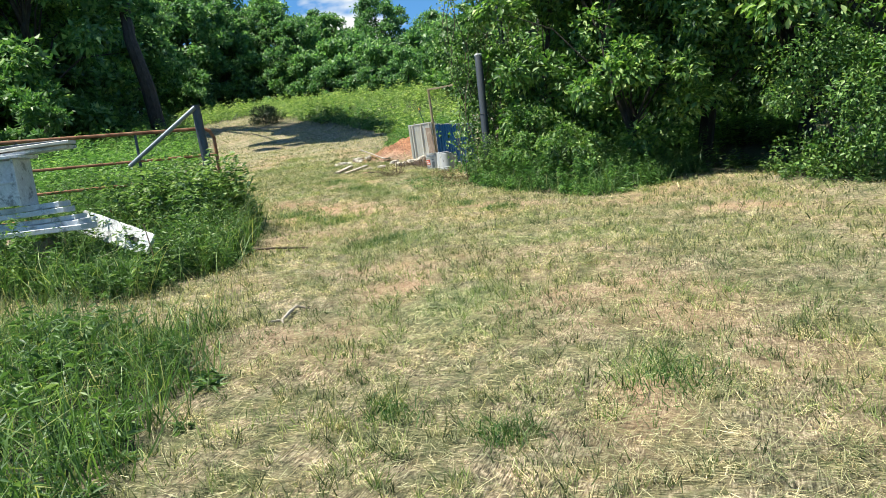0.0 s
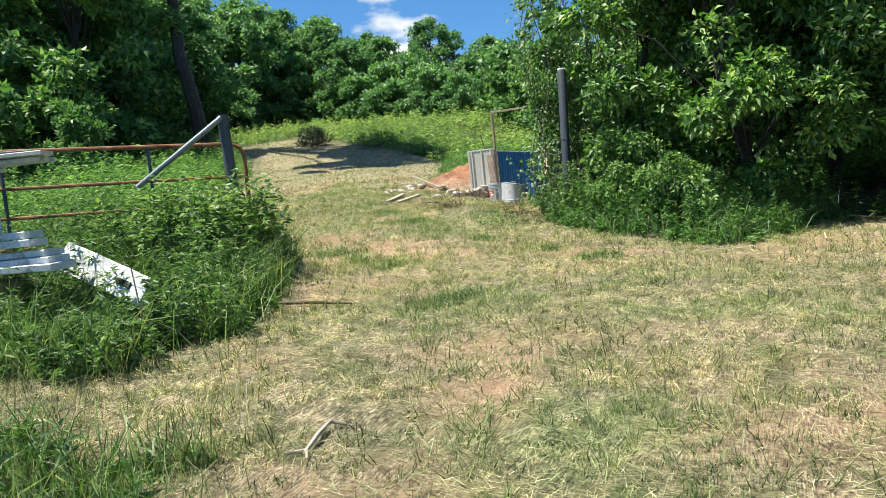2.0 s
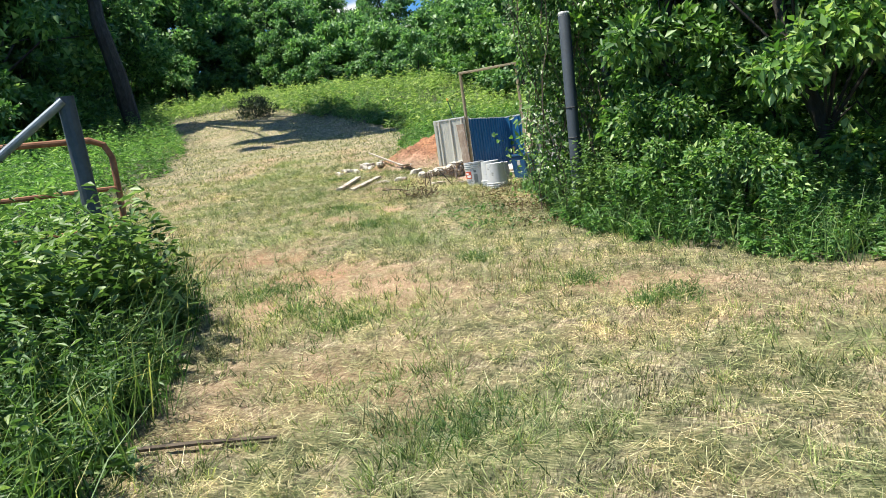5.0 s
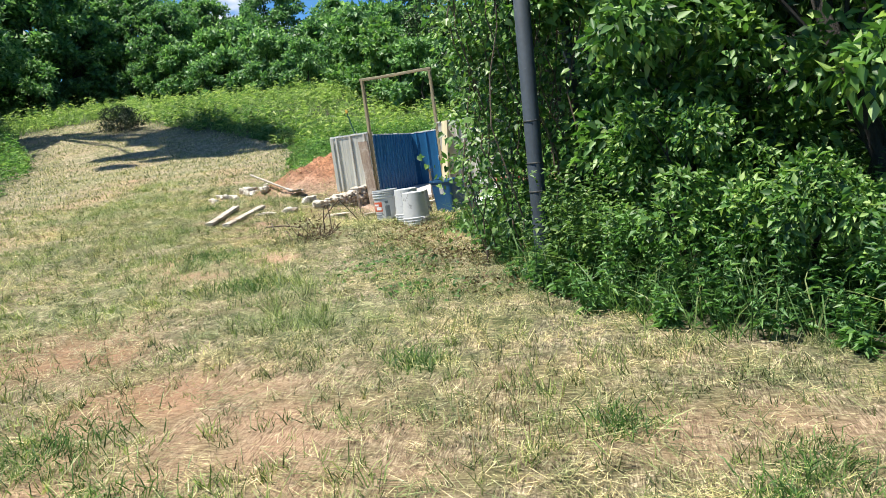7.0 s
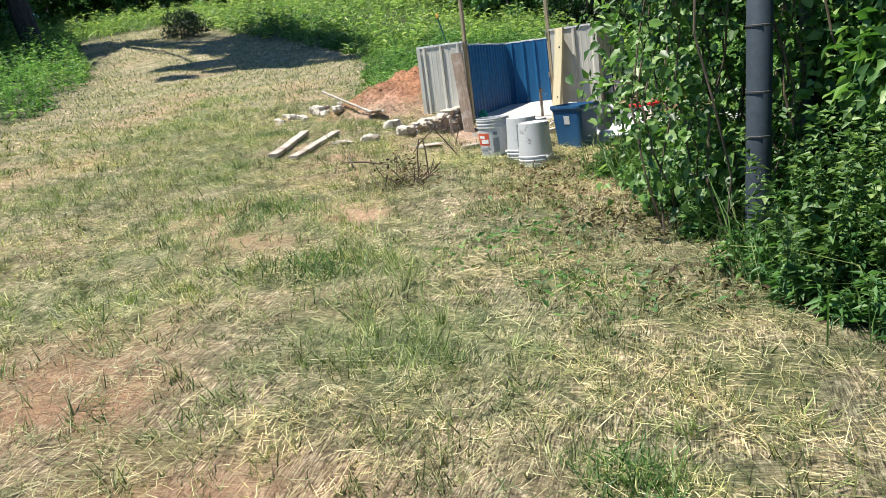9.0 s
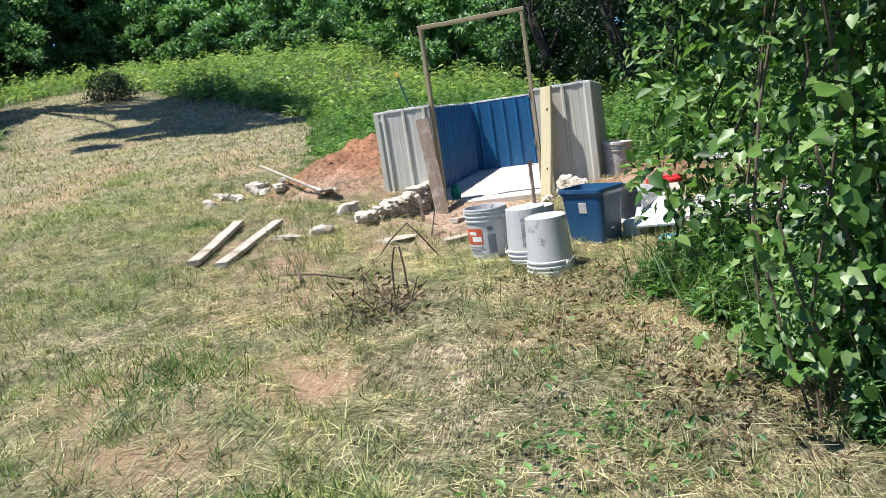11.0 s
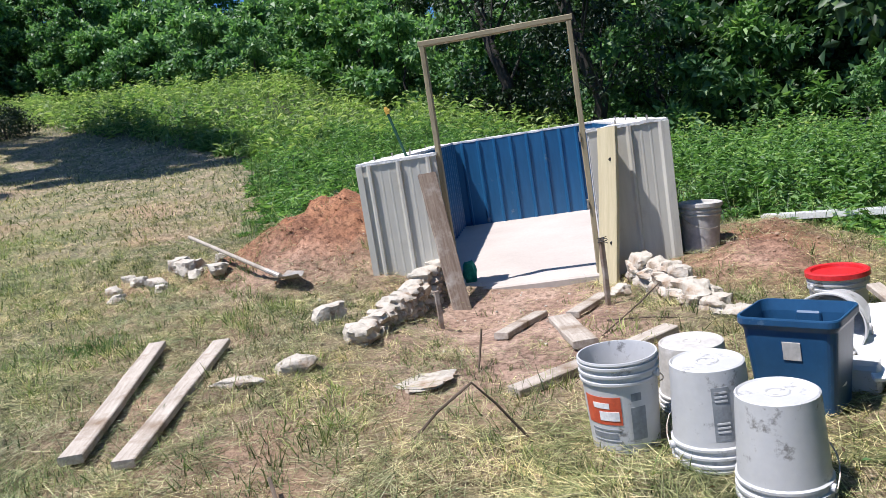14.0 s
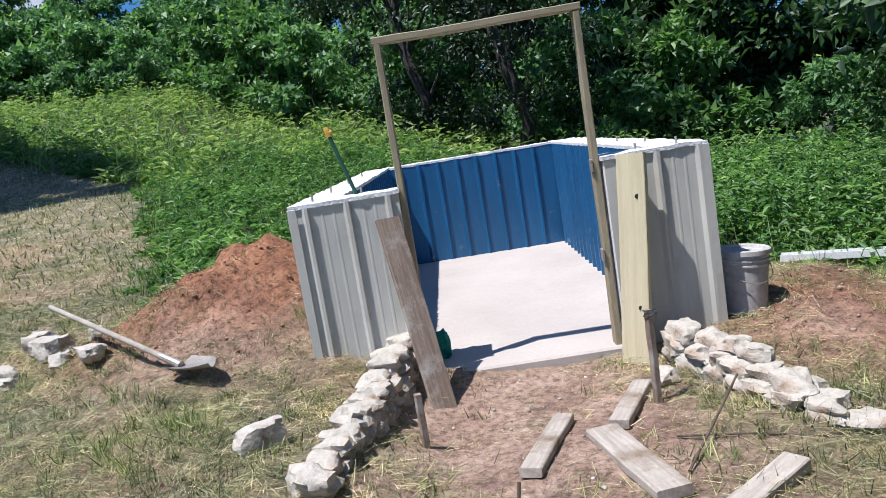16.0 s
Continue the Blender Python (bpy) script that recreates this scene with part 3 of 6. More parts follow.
def make_ground():
    xs, ys = axis_steps(-2.8, 6.5, 0.08, 1500), axis_steps(-16.5, 2.5, 0.08, 1500)
    gx, gy = np.meshgrid(xs, ys)
    z = height(gx, gy)
    v = np.stack([gx, gy, z], -1).reshape(-1, 3)
    ny, nx = gx.shape
    i = np.arange(nx * ny).reshape(ny, nx)
    f = np.stack([i[:-1, :-1], i[:-1, 1:], i[1:, 1:], i[1:, :-1]], -1).reshape(-1, 4)
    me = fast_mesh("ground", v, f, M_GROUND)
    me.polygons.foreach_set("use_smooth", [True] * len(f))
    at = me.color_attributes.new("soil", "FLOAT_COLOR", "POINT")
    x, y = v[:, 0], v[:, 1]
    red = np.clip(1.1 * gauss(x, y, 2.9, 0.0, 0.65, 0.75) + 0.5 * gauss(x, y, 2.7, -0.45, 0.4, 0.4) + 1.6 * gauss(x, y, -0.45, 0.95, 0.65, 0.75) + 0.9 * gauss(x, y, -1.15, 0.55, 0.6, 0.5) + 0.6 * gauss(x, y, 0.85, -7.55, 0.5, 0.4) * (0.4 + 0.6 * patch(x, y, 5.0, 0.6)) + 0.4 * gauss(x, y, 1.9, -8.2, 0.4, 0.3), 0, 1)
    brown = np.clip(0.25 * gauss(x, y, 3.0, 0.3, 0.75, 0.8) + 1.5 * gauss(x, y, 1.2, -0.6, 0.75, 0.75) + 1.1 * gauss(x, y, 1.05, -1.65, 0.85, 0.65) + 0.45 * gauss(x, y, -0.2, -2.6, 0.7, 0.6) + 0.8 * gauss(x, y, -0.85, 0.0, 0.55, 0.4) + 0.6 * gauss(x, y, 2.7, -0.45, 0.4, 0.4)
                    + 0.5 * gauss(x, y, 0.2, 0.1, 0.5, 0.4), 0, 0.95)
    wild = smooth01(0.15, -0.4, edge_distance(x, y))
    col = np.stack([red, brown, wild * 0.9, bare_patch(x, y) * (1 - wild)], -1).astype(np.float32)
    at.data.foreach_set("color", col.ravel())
    sw = me.attributes.new("sward", "FLOAT", "POINT")
    sw.data.foreach_set("value", (green_zone(x, y) * (1 - red) * (1 - brown)).astype(np.float32))
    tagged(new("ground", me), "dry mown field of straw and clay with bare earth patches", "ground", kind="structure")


make_ground()


# ---- plants ----
rng = np.random.default_rng(7)


def unit(v):
    return v / np.maximum(np.linalg.norm(v, axis=-1, keepdims=True), 1e-9)


def leaf_arrays(pos, direction, normal, length, width, fold=0.25, droop=0.15):
    """Pointed leaves, folded along the midrib: two triangles a half."""
    d, side = unit(direction), unit(np.cross(direction, normal))
    n = np.cross(side, d)
    L, W = np.asarray(length)[:, None], np.asarray(width)[:, None]
    base, tip = pos, pos + d * L - n * L * droop
    mid = pos + d * L * 0.45
    a, b = mid + side * W * 0.5 + n * W * fold, mid - side * W * 0.5 + n * W * fold
    v = np.stack([base, a, tip, b], 1).reshape(-1, 3)
    i = np.arange(len(pos))[:, None] * 4
    f = np.concatenate([i + np.array([[0, 1, 2]]), i + np.array([[0, 2, 3]])], 1).reshape(-1, 3)
    return v, f


def heart_arrays(pos, direction, normal, length, width):
    """Broad heart-shaped leaves, cupped, five triangles each."""
    d, side = unit(direction), unit(np.cross(direction, normal))
    n = np.cross(side, d)
    L, W = np.asarray(length)[:, None], np.asarray(width)[:, None]
    outline = ((0.0, 0.0, 0.0), (-0.10, 0.34, 0.10), (0.30, 0.52, 0.14), (0.68, 0.30, 0.06), (1.0, 0.0, -0.12), (0.68, -0.30, 0.06), (0.30, -0.52, 0.14), (-0.10, -0.34, 0.10))
    v = np.stack([pos + d * L * a + side * W * b + n * W * c for a, b, c in outline], 1).reshape(-1, 3)
    i = np.arange(len(pos))[:, None] * 8
    f = np.concatenate([i + np.array([t]) for t in ((0, 1, 2), (0, 2, 3), (0, 3, 4), (0, 4, 5), (0, 5, 6), (0, 6, 7))], 1).reshape(-1, 3)
    return v, f


def blade_arrays(pos, direction, length, width, bend):
    """Grass blades: a bent strip with a pointed tip, three triangles each."""
    n = len(pos)
    flat = unit(np.stack([rng.normal(size=n), rng.normal(size=n), np.zeros(n)], -1))
    side = unit(np.cross(direction, flat) + 1e-6)
    L, W = length[:, None], width[:, None]
    mid = pos + direction * L * 0.5
    tip = mid + unit(direction + flat * bend[:, None] - np.array([0, 0, 1]) * bend[:, None] * 0.6) * L * 0.5
    v = np.stack([pos - side * W * 0.5, pos + side * W * 0.5, mid + side * W * 0.4, mid - side * W * 0.4, tip], 1).reshape(-1, 3)
    i = np.arange(n)[:, None] * 5
    f = np.concatenate([i + np.array([[0, 1, 2]]), i + np.array([[0, 2, 3]]), i + np.array([[3, 2, 4]])], 1).reshape(-1, 3)
    return v, f


def straw_arrays(pos, direction, length, width):
    """Cut straws: a thin flat sliver each."""
    up = np.stack([rng.normal(0, 0.3, len(pos)), rng.normal(0, 0.3, len(pos)), np.ones(len(pos))], -1)
    side = unit(np.cross(direction, up)) * width[:, None] * 0.5
    end = pos + direction * length[:, None]
    v = np.stack([pos - side, pos + side, end + side * 0.6, end - side * 0.6], 1).reshape(-1, 3)
    i = np.arange(len(pos))[:, None] * 4
    return v, np.concatenate([i + np.array([[0, 1, 2]]), i + np.array([[0, 2, 3]])], 1).reshape(-1, 3)


def spike_arrays(pos, direction, length, width):
    """Short stubble: one pointed sliver each."""
    flat = np.stack([rng.normal(size=len(pos)), rng.normal(size=len(pos)), np.zeros(len(pos))], -1)
    side = unit(np.cross(direction, flat)) * width[:, None] * 0.5
    v = np.stack([pos - side, pos + side, pos + direction * length[:, None]], 1).reshape(-1, 3)
    return v, np.arange(len(pos) * 3).reshape(-1, 3)


def stack_arrays(chunks):
    vs, fs, o = [], [], 0
    for v, f in chunks:
        vs.append(v)
        fs.append(f + o)
        o += len(v)
    return np.concatenate(vs), np.concatenate(fs)


def on_ground(x, y, dz=0.0):
    return np.stack([x, y, height(x, y) + dz], -1)


def scatter(n, x0, x1, y0, y1, keep):
    x, y = rng.uniform(x0, x1, n), rng.uniform(y0, y1, n)
    k = keep(x, y)
    return x[k], y[k]


def clear_of_yard(x, y):
    """Free of the enclosure, the worn doorway and the mounds."""
    box_free = ~((x > -0.05) & (x < 2.36) & (y > -0.05) & (y < 4.4))
    bare = gauss(x, y, 1.15, -0.6, 0.75, 0.75) + gauss(x, y, -0.45, 0.95, 0.6, 0.7) + 0.8 * gauss(x, y, 3.0, 0.3, 0.65, 0.7) + 0.5 * gauss(x, y, 1.15, -1.6, 0.65, 0.5) + 0.45 * gauss(x, y, -0.85, 0.0, 0.55, 0.4) + 0.4 * gauss(x, y, 2.7, -0.45, 0.4, 0.4)
    return box_free & (rng.uniform(size=x.shape) > np.minimum(bare * 1.4, 0.93))


def path_offset(x, y):
    """Distance from the middle line of the walk."""
    t = np.clip((y + 18) / 14, 0, 1)
    return np.abs(x - (7.4 - 6.5 * t))


def clumps(x, y):
    """Wisps and wads a hand or two across."""
    return np.clip(2.2 * (0.55 * patch(x, y, 7.3, 0.3) + 0.45 * patch(y + 0.3 * np.sin(3 * x), x, 12.1, 2.1) - 0.30), 0, 1)


def make_field_grass():
    def near(x, y):
        return np.exp(-(np.maximum(path_offset(x, y) - 2.5, 0) / 3.0) ** 2) * smooth01(4.5, 0.5, y)

    def on_field(x, y):
        return (edge_distance(x, y) > -0.1) & clear_of_yard(x, y) & (rng.uniform(size=x.shape) < 0.05 + 0.95 * near(x, y)) & (rng.uniform(size=x.shape) < (1.1 - 0.8 * bare_patch(x, y)) * (0.18 + 0.82 * clumps(x, y)))

    def rough_mats(name, label, mat, count, k, keep, radius, length, width, lift, fan=0.45, pitch=0.10):
        """Mats of mown stalks, those of one mat lying much the same way, proud of the ground."""
        x, y = scatter(count, -7.0, 10.0, -18.0, 3.5, keep)
        r = np.repeat(rng.uniform(*radius, len(x)), k)
        a0 = np.repeat(5.0 * patch(x, y, 1.3, 1.0) + rng.normal(0, 0.9, len(x)), k)
        n = len(r)
        px, py = np.repeat(x, k) + rng.normal(0, 0.7, n) * r, np.repeat(y, k) + rng.normal(0, 0.7, n) * r
        a = a0 + rng.normal(0, fan, n)
        d = unit(np.stack([np.cos(a), np.sin(a), rng.normal(pitch * 0.4, pitch, n)], -1))
        L = rng.uniform(*length, n)
        start = on_ground(px, py, 0.004 + lift * rng.uniform(0, 1, n) ** 1.5) - d * L[:, None] * 0.5
        start[:, 2] = np.maximum(start[:, 2], height(start[:, 0], start[:, 1]) + 0.003)
        v, f = straw_arrays(start, d, L, rng.uniform(*width, n))
        tagged(new(name, fast_mesh(name, v, f, mat)), label, "straw" if mat is M_STRAW else "hay", kind="stuff")

    # loose short straw over everything
    x, y = scatter(900000, -9.0, 11.0, -18.0, 5.0, on_field)
    n = len(x)
    ang = 6.0 * patch(x, y, 3.1, 1.0) + rng.normal(0, 0.9, n)
    d = unit(np.stack([np.cos(ang), np.sin(ang), rng.normal(0.10, 0.20, n)], -1))
    L = 0.03 + 0.10 * rng.uniform(0, 1, n) ** 1.7
    lift = rng.uniform(0.004, 0.012, n) + 0.03 * patch(x, y, 5.0, 0.7) ** 2 * rng.uniform(0, 1, n)
    v, f = straw_arrays(on_ground(x, y, lift), d, L, 0.0014 + 0.0022 * rng.uniform(0, 1, n) ** 1.5)
    tagged(new("cut_straw", fast_mesh("cut_straw", v, f, M_STRAW)), "pale cut straw lying flat on the dry field", "straw", kind="stuff")

    def straw_ground(x, y):
        p = near(x, y) * (1.0 - 0.75 * green_zone(x, y)) * (1 - 0.72 * bare_patch(x, y)) * (0.25 + 0.75 * patch(x, y, 2.6, 0.9))
        return (edge_distance(x, y) > 0.0) & clear_of_yard(x, y) & (rng.uniform(size=x.shape) < p)

    def green_ground(x, y):
        return (edge_distance(x, y) > 0.0) & clear_of_yard(x, y) & (rng.uniform(size=x.shape) < near(x, y) * (0.04 + 0.96 * green_zone(x, y)) * (0.4 + 0.6 * patch(x, y, 3.6, 0.2)))

    def yard_ground(x, y):
        g = np.maximum(gauss(x, y, 1.75, -3.25, 0.6, 0.55), 0.6 * gauss(x, y, -0.9, -3.6, 0.6, 0.8))
        return (edge_distance(x, y) > -0.1) & clear_of_yard(x, y) & (rng.uniform(size=x.shape) < g)
    def dry_ground(x, y):
        g = np.maximum(0.75 * gauss(x, y, 0.5, -3.7, 1.2, 0.9), 0.8 * gauss(x, y, 2.95, -5.5, 0.5, 0.9)) * (0.3 + 0.7 * patch(x, y, 2.4, 0.3))
        return (edge_distance(x, y) > -0.1) & clear_of_yard(x, y) & (rng.uniform(size=x.shape) < g)
    rough_mats("straw_mats", "bleached straw left in matted swathes by the mower", M_STRAW, 19000, 38, straw_ground, (0.05, 0.15), (0.025, 0.085), (0.0012, 0.0026), 0.035, 0.8, 0.2)
    rough_mats("hay_wads", "tangled wads of faded green hay lying on the field", M_MIXED, 16000, 24, straw_ground, (0.04, 0.12), (0.03, 0.11), (0.0014, 0.0032), 0.05, 0.8, 0.22)
    rough_mats("green_hay", "grey-green wilting hay strewn over the regrown sward", M_HAY_GREEN, 14000, 20, green_ground, (0.04, 0.15), (0.05, 0.16), (0.0022, 0.005), 0.04, 0.8, 0.2)
    rough_mats("long_hay", "long combed hay stalks lying before the buckets", M_HAY_GREEN, 26000, 30, yard_ground, (0.05, 0.16), (0.10, 0.28), (0.0014, 0.0032), 0.035, 0.35, 0.08)
    rough_mats("dry_hay", "dry brown hay stalks combed over the bare yard", M_STRAW, 26000, 22, dry_ground, (0.05, 0.16), (0.08, 0.24), (0.0013, 0.0028), 0.03, 0.4, 0.08)
    def litter_ground(x, y):
        free = ~((x > -0.05) & (x < 2.36) & (y > -0.05)) & (edge_distance(x, y) > -0.2)
        p = 0.15 + 0.85 * patch(x, y, 2.8, 1.7) - 1.1 * gauss(x, y, 1.15, -0.85, 0.6, 0.85) - 0.9 * gauss(x, y, -0.5, 0.8, 0.6, 0.7) - 0.8 * gauss(x, y, 2.9, 0.0, 0.5, 0.6)
        return free & (x > -3.2) & (x < 3.4) & (y > -3.2) & (y < 0.9) & (rng.uniform(size=x.shape) < p * 0.8)
    rough_mats("yard_litter", "loose straw and chaff trodden into the yard", M_STRAW, 56000, 13, litter_ground, (0.04, 0.16), (0.03, 0.14), (0.0014, 0.0032), 0.02, 0.9, 0.12)
    rough_mats("yard_chaff", "grey-green chaff scattered round the stones", M_HAY_GREEN, 36000, 14, litter_ground, (0.04, 0.14), (0.04, 0.15), (0.0014, 0.0034), 0.03, 0.9, 0.18)
    # standing stubble, in patches
    x, y = scatter(1900000, -9.0, 11.0, -18.0, 5.0, lambda x, y: on_field(x, y) & (rng.uniform(size=x.shape) < 0.25 + 0.75 * patch(x, y, 2.2, 2.0) ** 1.5))
    # the stubs stand in small tufts
    k = 11
    x, y = x[:len(x) // k * k], y[:len(y) // k * k]
    n = len(x)
    out = np.repeat(rng.uniform(0.012, 0.04, n // k), k)
    x, y = np.repeat(x[::k], k) + rng.normal(0, 1, n) * out, np.repeat(y[::k], k) + rng.normal(0, 1, n) * out
    d = unit(np.stack([rng.normal(0, 0.45, n), rng.normal(0, 0.45, n), np.ones(n)], -1))
    L = np.repeat(rng.uniform(0.5, 1.5, n // k), k) * rng.uniform(0.02, 0.085, n) * (0.5 + 1.0 * patch(x, y, 1.7, 0.4))
    pos, wid = on_ground(x, y, -0.003), rng.uniform(0.003, 0.0075, n)
    fresh = np.repeat(rng.uniform(size=n // k), k) < 0.16 + 0.8 * green_zone(x, y)
    for name, label, mat, pick in (("stubble", "short faded grass stubble standing in the mown field", M_MIXED, ~fresh), ("green_stubble", "short green grass growing back through the straw", M_REGROWTH, fresh)):
        v, f = spike_arrays(pos[pick], d[pick], L[pick], wid[pick])
        tagged(new(name, fast_mesh(name, v, f, mat)), label, "grass", kind="stuff")
    # green tufts
    x, y = scatter(16000, -6, 10.5, -18.0, 3.0, lambda x, y: (edge_distance(x, y) > 0) & clear_of_yard(x, y) & (rng.uniform(size=x.shape) < np.clip((0.5 * patch(x, y, 0.9, 4.0) + 0.5 * patch(x, y, 2.3, 1.2)) ** 5 + 0.30 * green_zone(x, y) ** 2, 0, 1)))
    k = 26
    cx, cy = np.repeat(x, k), np.repeat(y, k)
    n = len(cx)
    r = np.repeat(rng.uniform(0.03, 0.17, len(x)), k)
    a = rng.uniform(0, 2 * np.pi, n)
    q = rng.uniform(0, 1, n) ** 0.6 * r
    px, py = cx + np.cos(a) * q, cy + np.sin(a) * q
    d = unit(np.stack([np.cos(a) * 0.6 + rng.normal(0, 0.3, n), np.sin(a) * 0.6 + rng.normal(0, 0.3, n), np.ones(n)], -1))
    v, f = blade_arrays(on_ground(px, py, -0.004), d, rng.uniform(0.03, 0.14, n), rng.uniform(0.0025, 0.006, n), rng.uniform(0.3, 1.4, n))
    tagged(new("green_tufts", fast_mesh("green_tufts", v, f, M_REGROWTH)), "low green grass tufts scattered over the mown field", "grass", kind="stuff")
    # single tufts that stand out of the straw
    px, py = [], []
    for cx, cy, r in ((4.15, -8.48, 0.13), (4.8, -8.81, 0.17), (4.62, -9.0, 0.10), (3.12, -7.73, 0.14), (1.75, -8.8, 0.3), (2.3, -9.2, 0.2), (2.75, -9.45, 0.22), (4.0, -10.8, 0.3), (7.05, -14.4, 0.22), (6.45, -15.1, 0.12), (5.9, -15.0, 0.10), (-1.46, -1.5, 0.16), (0.5, -5.0, 0.25), (1.4, -6.1, 0.25)):
        k = int(150 + 1500 * r * r * 3)
        px.append(cx + rng.normal(0, 0.6, k) * r)
        py.append(cy + rng.normal(0, 0.6, k) * r)
    px, py = np.concatenate(px), np.concatenate(py)
    n = len(px)
    d = unit(np.stack([rng.normal(0, 0.55, n), rng.normal(0, 0.55, n), np.ones(n)], -1))
    v, f = blade_arrays(on_ground(px, py, -0.004), d, rng.uniform(0.05, 0.15, n), rng.uniform(0.003, 0.0065, n), rng.uniform(0.4, 1.5, n))
    tagged(new("regrown_tufts", fast_mesh("regrown_tufts", v, f, M_GRASS)), "fresh green grass tufts standing out of the straw", "grass", kind="stuff")
    x, y = 3.70 + rng.normal(0, 0.10, 16), -8.55 + rng.normal(0, 0.08, 16)
    v, f = tall_blades(x, y, 0.14, 0.34, 1, (0.003, 0.005), 0.16, (0.0, 0.2))
    tagged(new("dry_stalks", fast_mesh("dry_stalks", v, f, M_DEAD)), "thin brown stalks the mower left standing", "grass", kind="stuff")
    # farther field: coarser tufts
    x, y = scatter(300000, -22, 14, -12, 20, lambda x, y: (edge_distance(x, y) > -0.1) & clear_of_yard(x, y) & (rng.uniform(size=x.shape) > near(x, y)) & (rng.uniform(size=x.shape) < 0.35 + 0.65 * patch(x, y, 1.1, 2.6)))
    n = len(x)
    d = unit(np.stack([rng.normal(0, 0.6, n), rng.normal(0, 0.6, n), np.ones(n)], -1))
    v, f = blade_arrays(on_ground(x, y), d, rng.uniform(0.03, 0.11, n), rng.uniform(0.006, 0.015, n), rng.uniform(0.2, 1.2, n))
    tagged(new("far_stubble", fast_mesh("far_stubble", v, f, M_MIXED)), "faded stubble on the mown track beyond the enclosure", "grass", kind="stuff")


def weed_arrays(x, y, tall, leaves, leaf_len, leaf_w, lean=0.18, spread=1.0):
    """Upright weeds: a thin stem each, with pointed leaves around it all the way up."""
    n = len(x)
    base = on_ground(x, y, -0.02)
    lean_v = np.stack([rng.normal(0, lean, n), rng.normal(0, lean, n), np.ones(n)], -1)
    sd = unit(lean_v)
    stems = blade_arrays(base, sd, tall, np.full(n, 0.007), rng.uniform(0, 0.25, n))
    b, s, t = np.repeat(base, leaves, 0), np.repeat(sd, leaves, 0), np.repeat(tall, leaves)
    m = len(b)
    u = rng.uniform(0.12, 1.0, m)
    pos = b + s * (t * u)[:, None]
    a = rng.uniform(0, 2 * np.pi, m)
    d = np.stack([np.cos(a), np.sin(a), rng.uniform(-0.25, 0.75, m)], -1)
    nrm = np.stack([rng.normal(0, 0.35, m), rng.normal(0, 0.35, m), np.ones(m)], -1)
    L = rng.uniform(0.6, 1.2, m) * leaf_len * (1.15 - 0.55 * u) * spread
    lv = leaf_arrays(pos, d, nrm, L, L * leaf_w * rng.uniform(0.8, 1.2, m), 0.2, rng.uniform(0.0, 0.5, (m, 1)))
    return stems, lv


def tall_blades(x, y, lo, hi, per=1, wid=(0.004, 0.009), lean=0.35, bend=(0.3, 1.3)):
    x, y = np.repeat(x, per), np.repeat(y, per)
    n = len(x)
    x, y = x + rng.normal(0, 0.05, n), y + rng.normal(0, 0.05, n)
    d = unit(np.stack([rng.normal(0, lean, n), rng.normal(0, lean, n), np.ones(n)], -1))
    return blade_arrays(on_ground(x, y, -0.01), d, rng.uniform(lo, hi, n), rng.uniform(*wid, n), rng.uniform(*bend, n))


def weed_patch(name, label, n, box, keep, tall, leaves, leaf_len, leaf_w, mat=None, grass=0, grass_h=(0.2, 0.5), ramp=0.0):
    x, y = scatter(n, *box, keep)
    t = rng.uniform(*tall, len(x)) * (0.55 + 0.75 * patch(x, y, 1.4, 0.9)) * (1 - 0.75 * gauss(x, y, 2.0, -12.35, 0.8, 0.7))
    if tall[1] > 1.3:
        t *= 1 - 0.72 * smooth01(-9.0, -5.5, x) * smooth01(-3.0, 0.0, y)
    t *= 0.4 + 0.6 * smooth01(-0.05, 0.55, -edge_distance(x, y))
    if ramp:
        t *= 0.25 + 0.75 * smooth01(0.0, ramp, -edge_distance(x, y))
    st, lv = weed_arrays(x, y, t, leaves, leaf_len, leaf_w)
    v, f = stack_arrays([st, lv])
    tagged(new(name, fast_mesh(name, v, f, mat or M_WEED)), label, "weeds", kind="stuff")
    if grass:
        x, y = scatter(grass, *box, lambda x, y: keep(x, y) & (gauss(x, y, 2.0, -12.35, 0.8, 0.7) < 0.4))
        v, f = tall_blades(x, y, *grass_h, per=3)
        tagged(new("tall_grass", fast_mesh("tall_grass", v, f, M_GRASS)), "tall green grass between the " + label.split(" ", 1)[1], "grass", kind="stuff")


def sprig_arrays(pos, direction, normal, length, width):
    """Leaf sprays seen from afar: one pointed triangle each."""
    d, side = unit(direction), unit(np.cross(direction, normal))
    L, W = np.asarray(length)[:, None], np.asarray(width)[:, None]
    v = np.stack([pos + side * W * 0.6, pos - side * W * 0.6, pos + d * L], 1).reshape(-1, 3)
    return v, np.arange(len(pos) * 3).reshape(-1, 3)


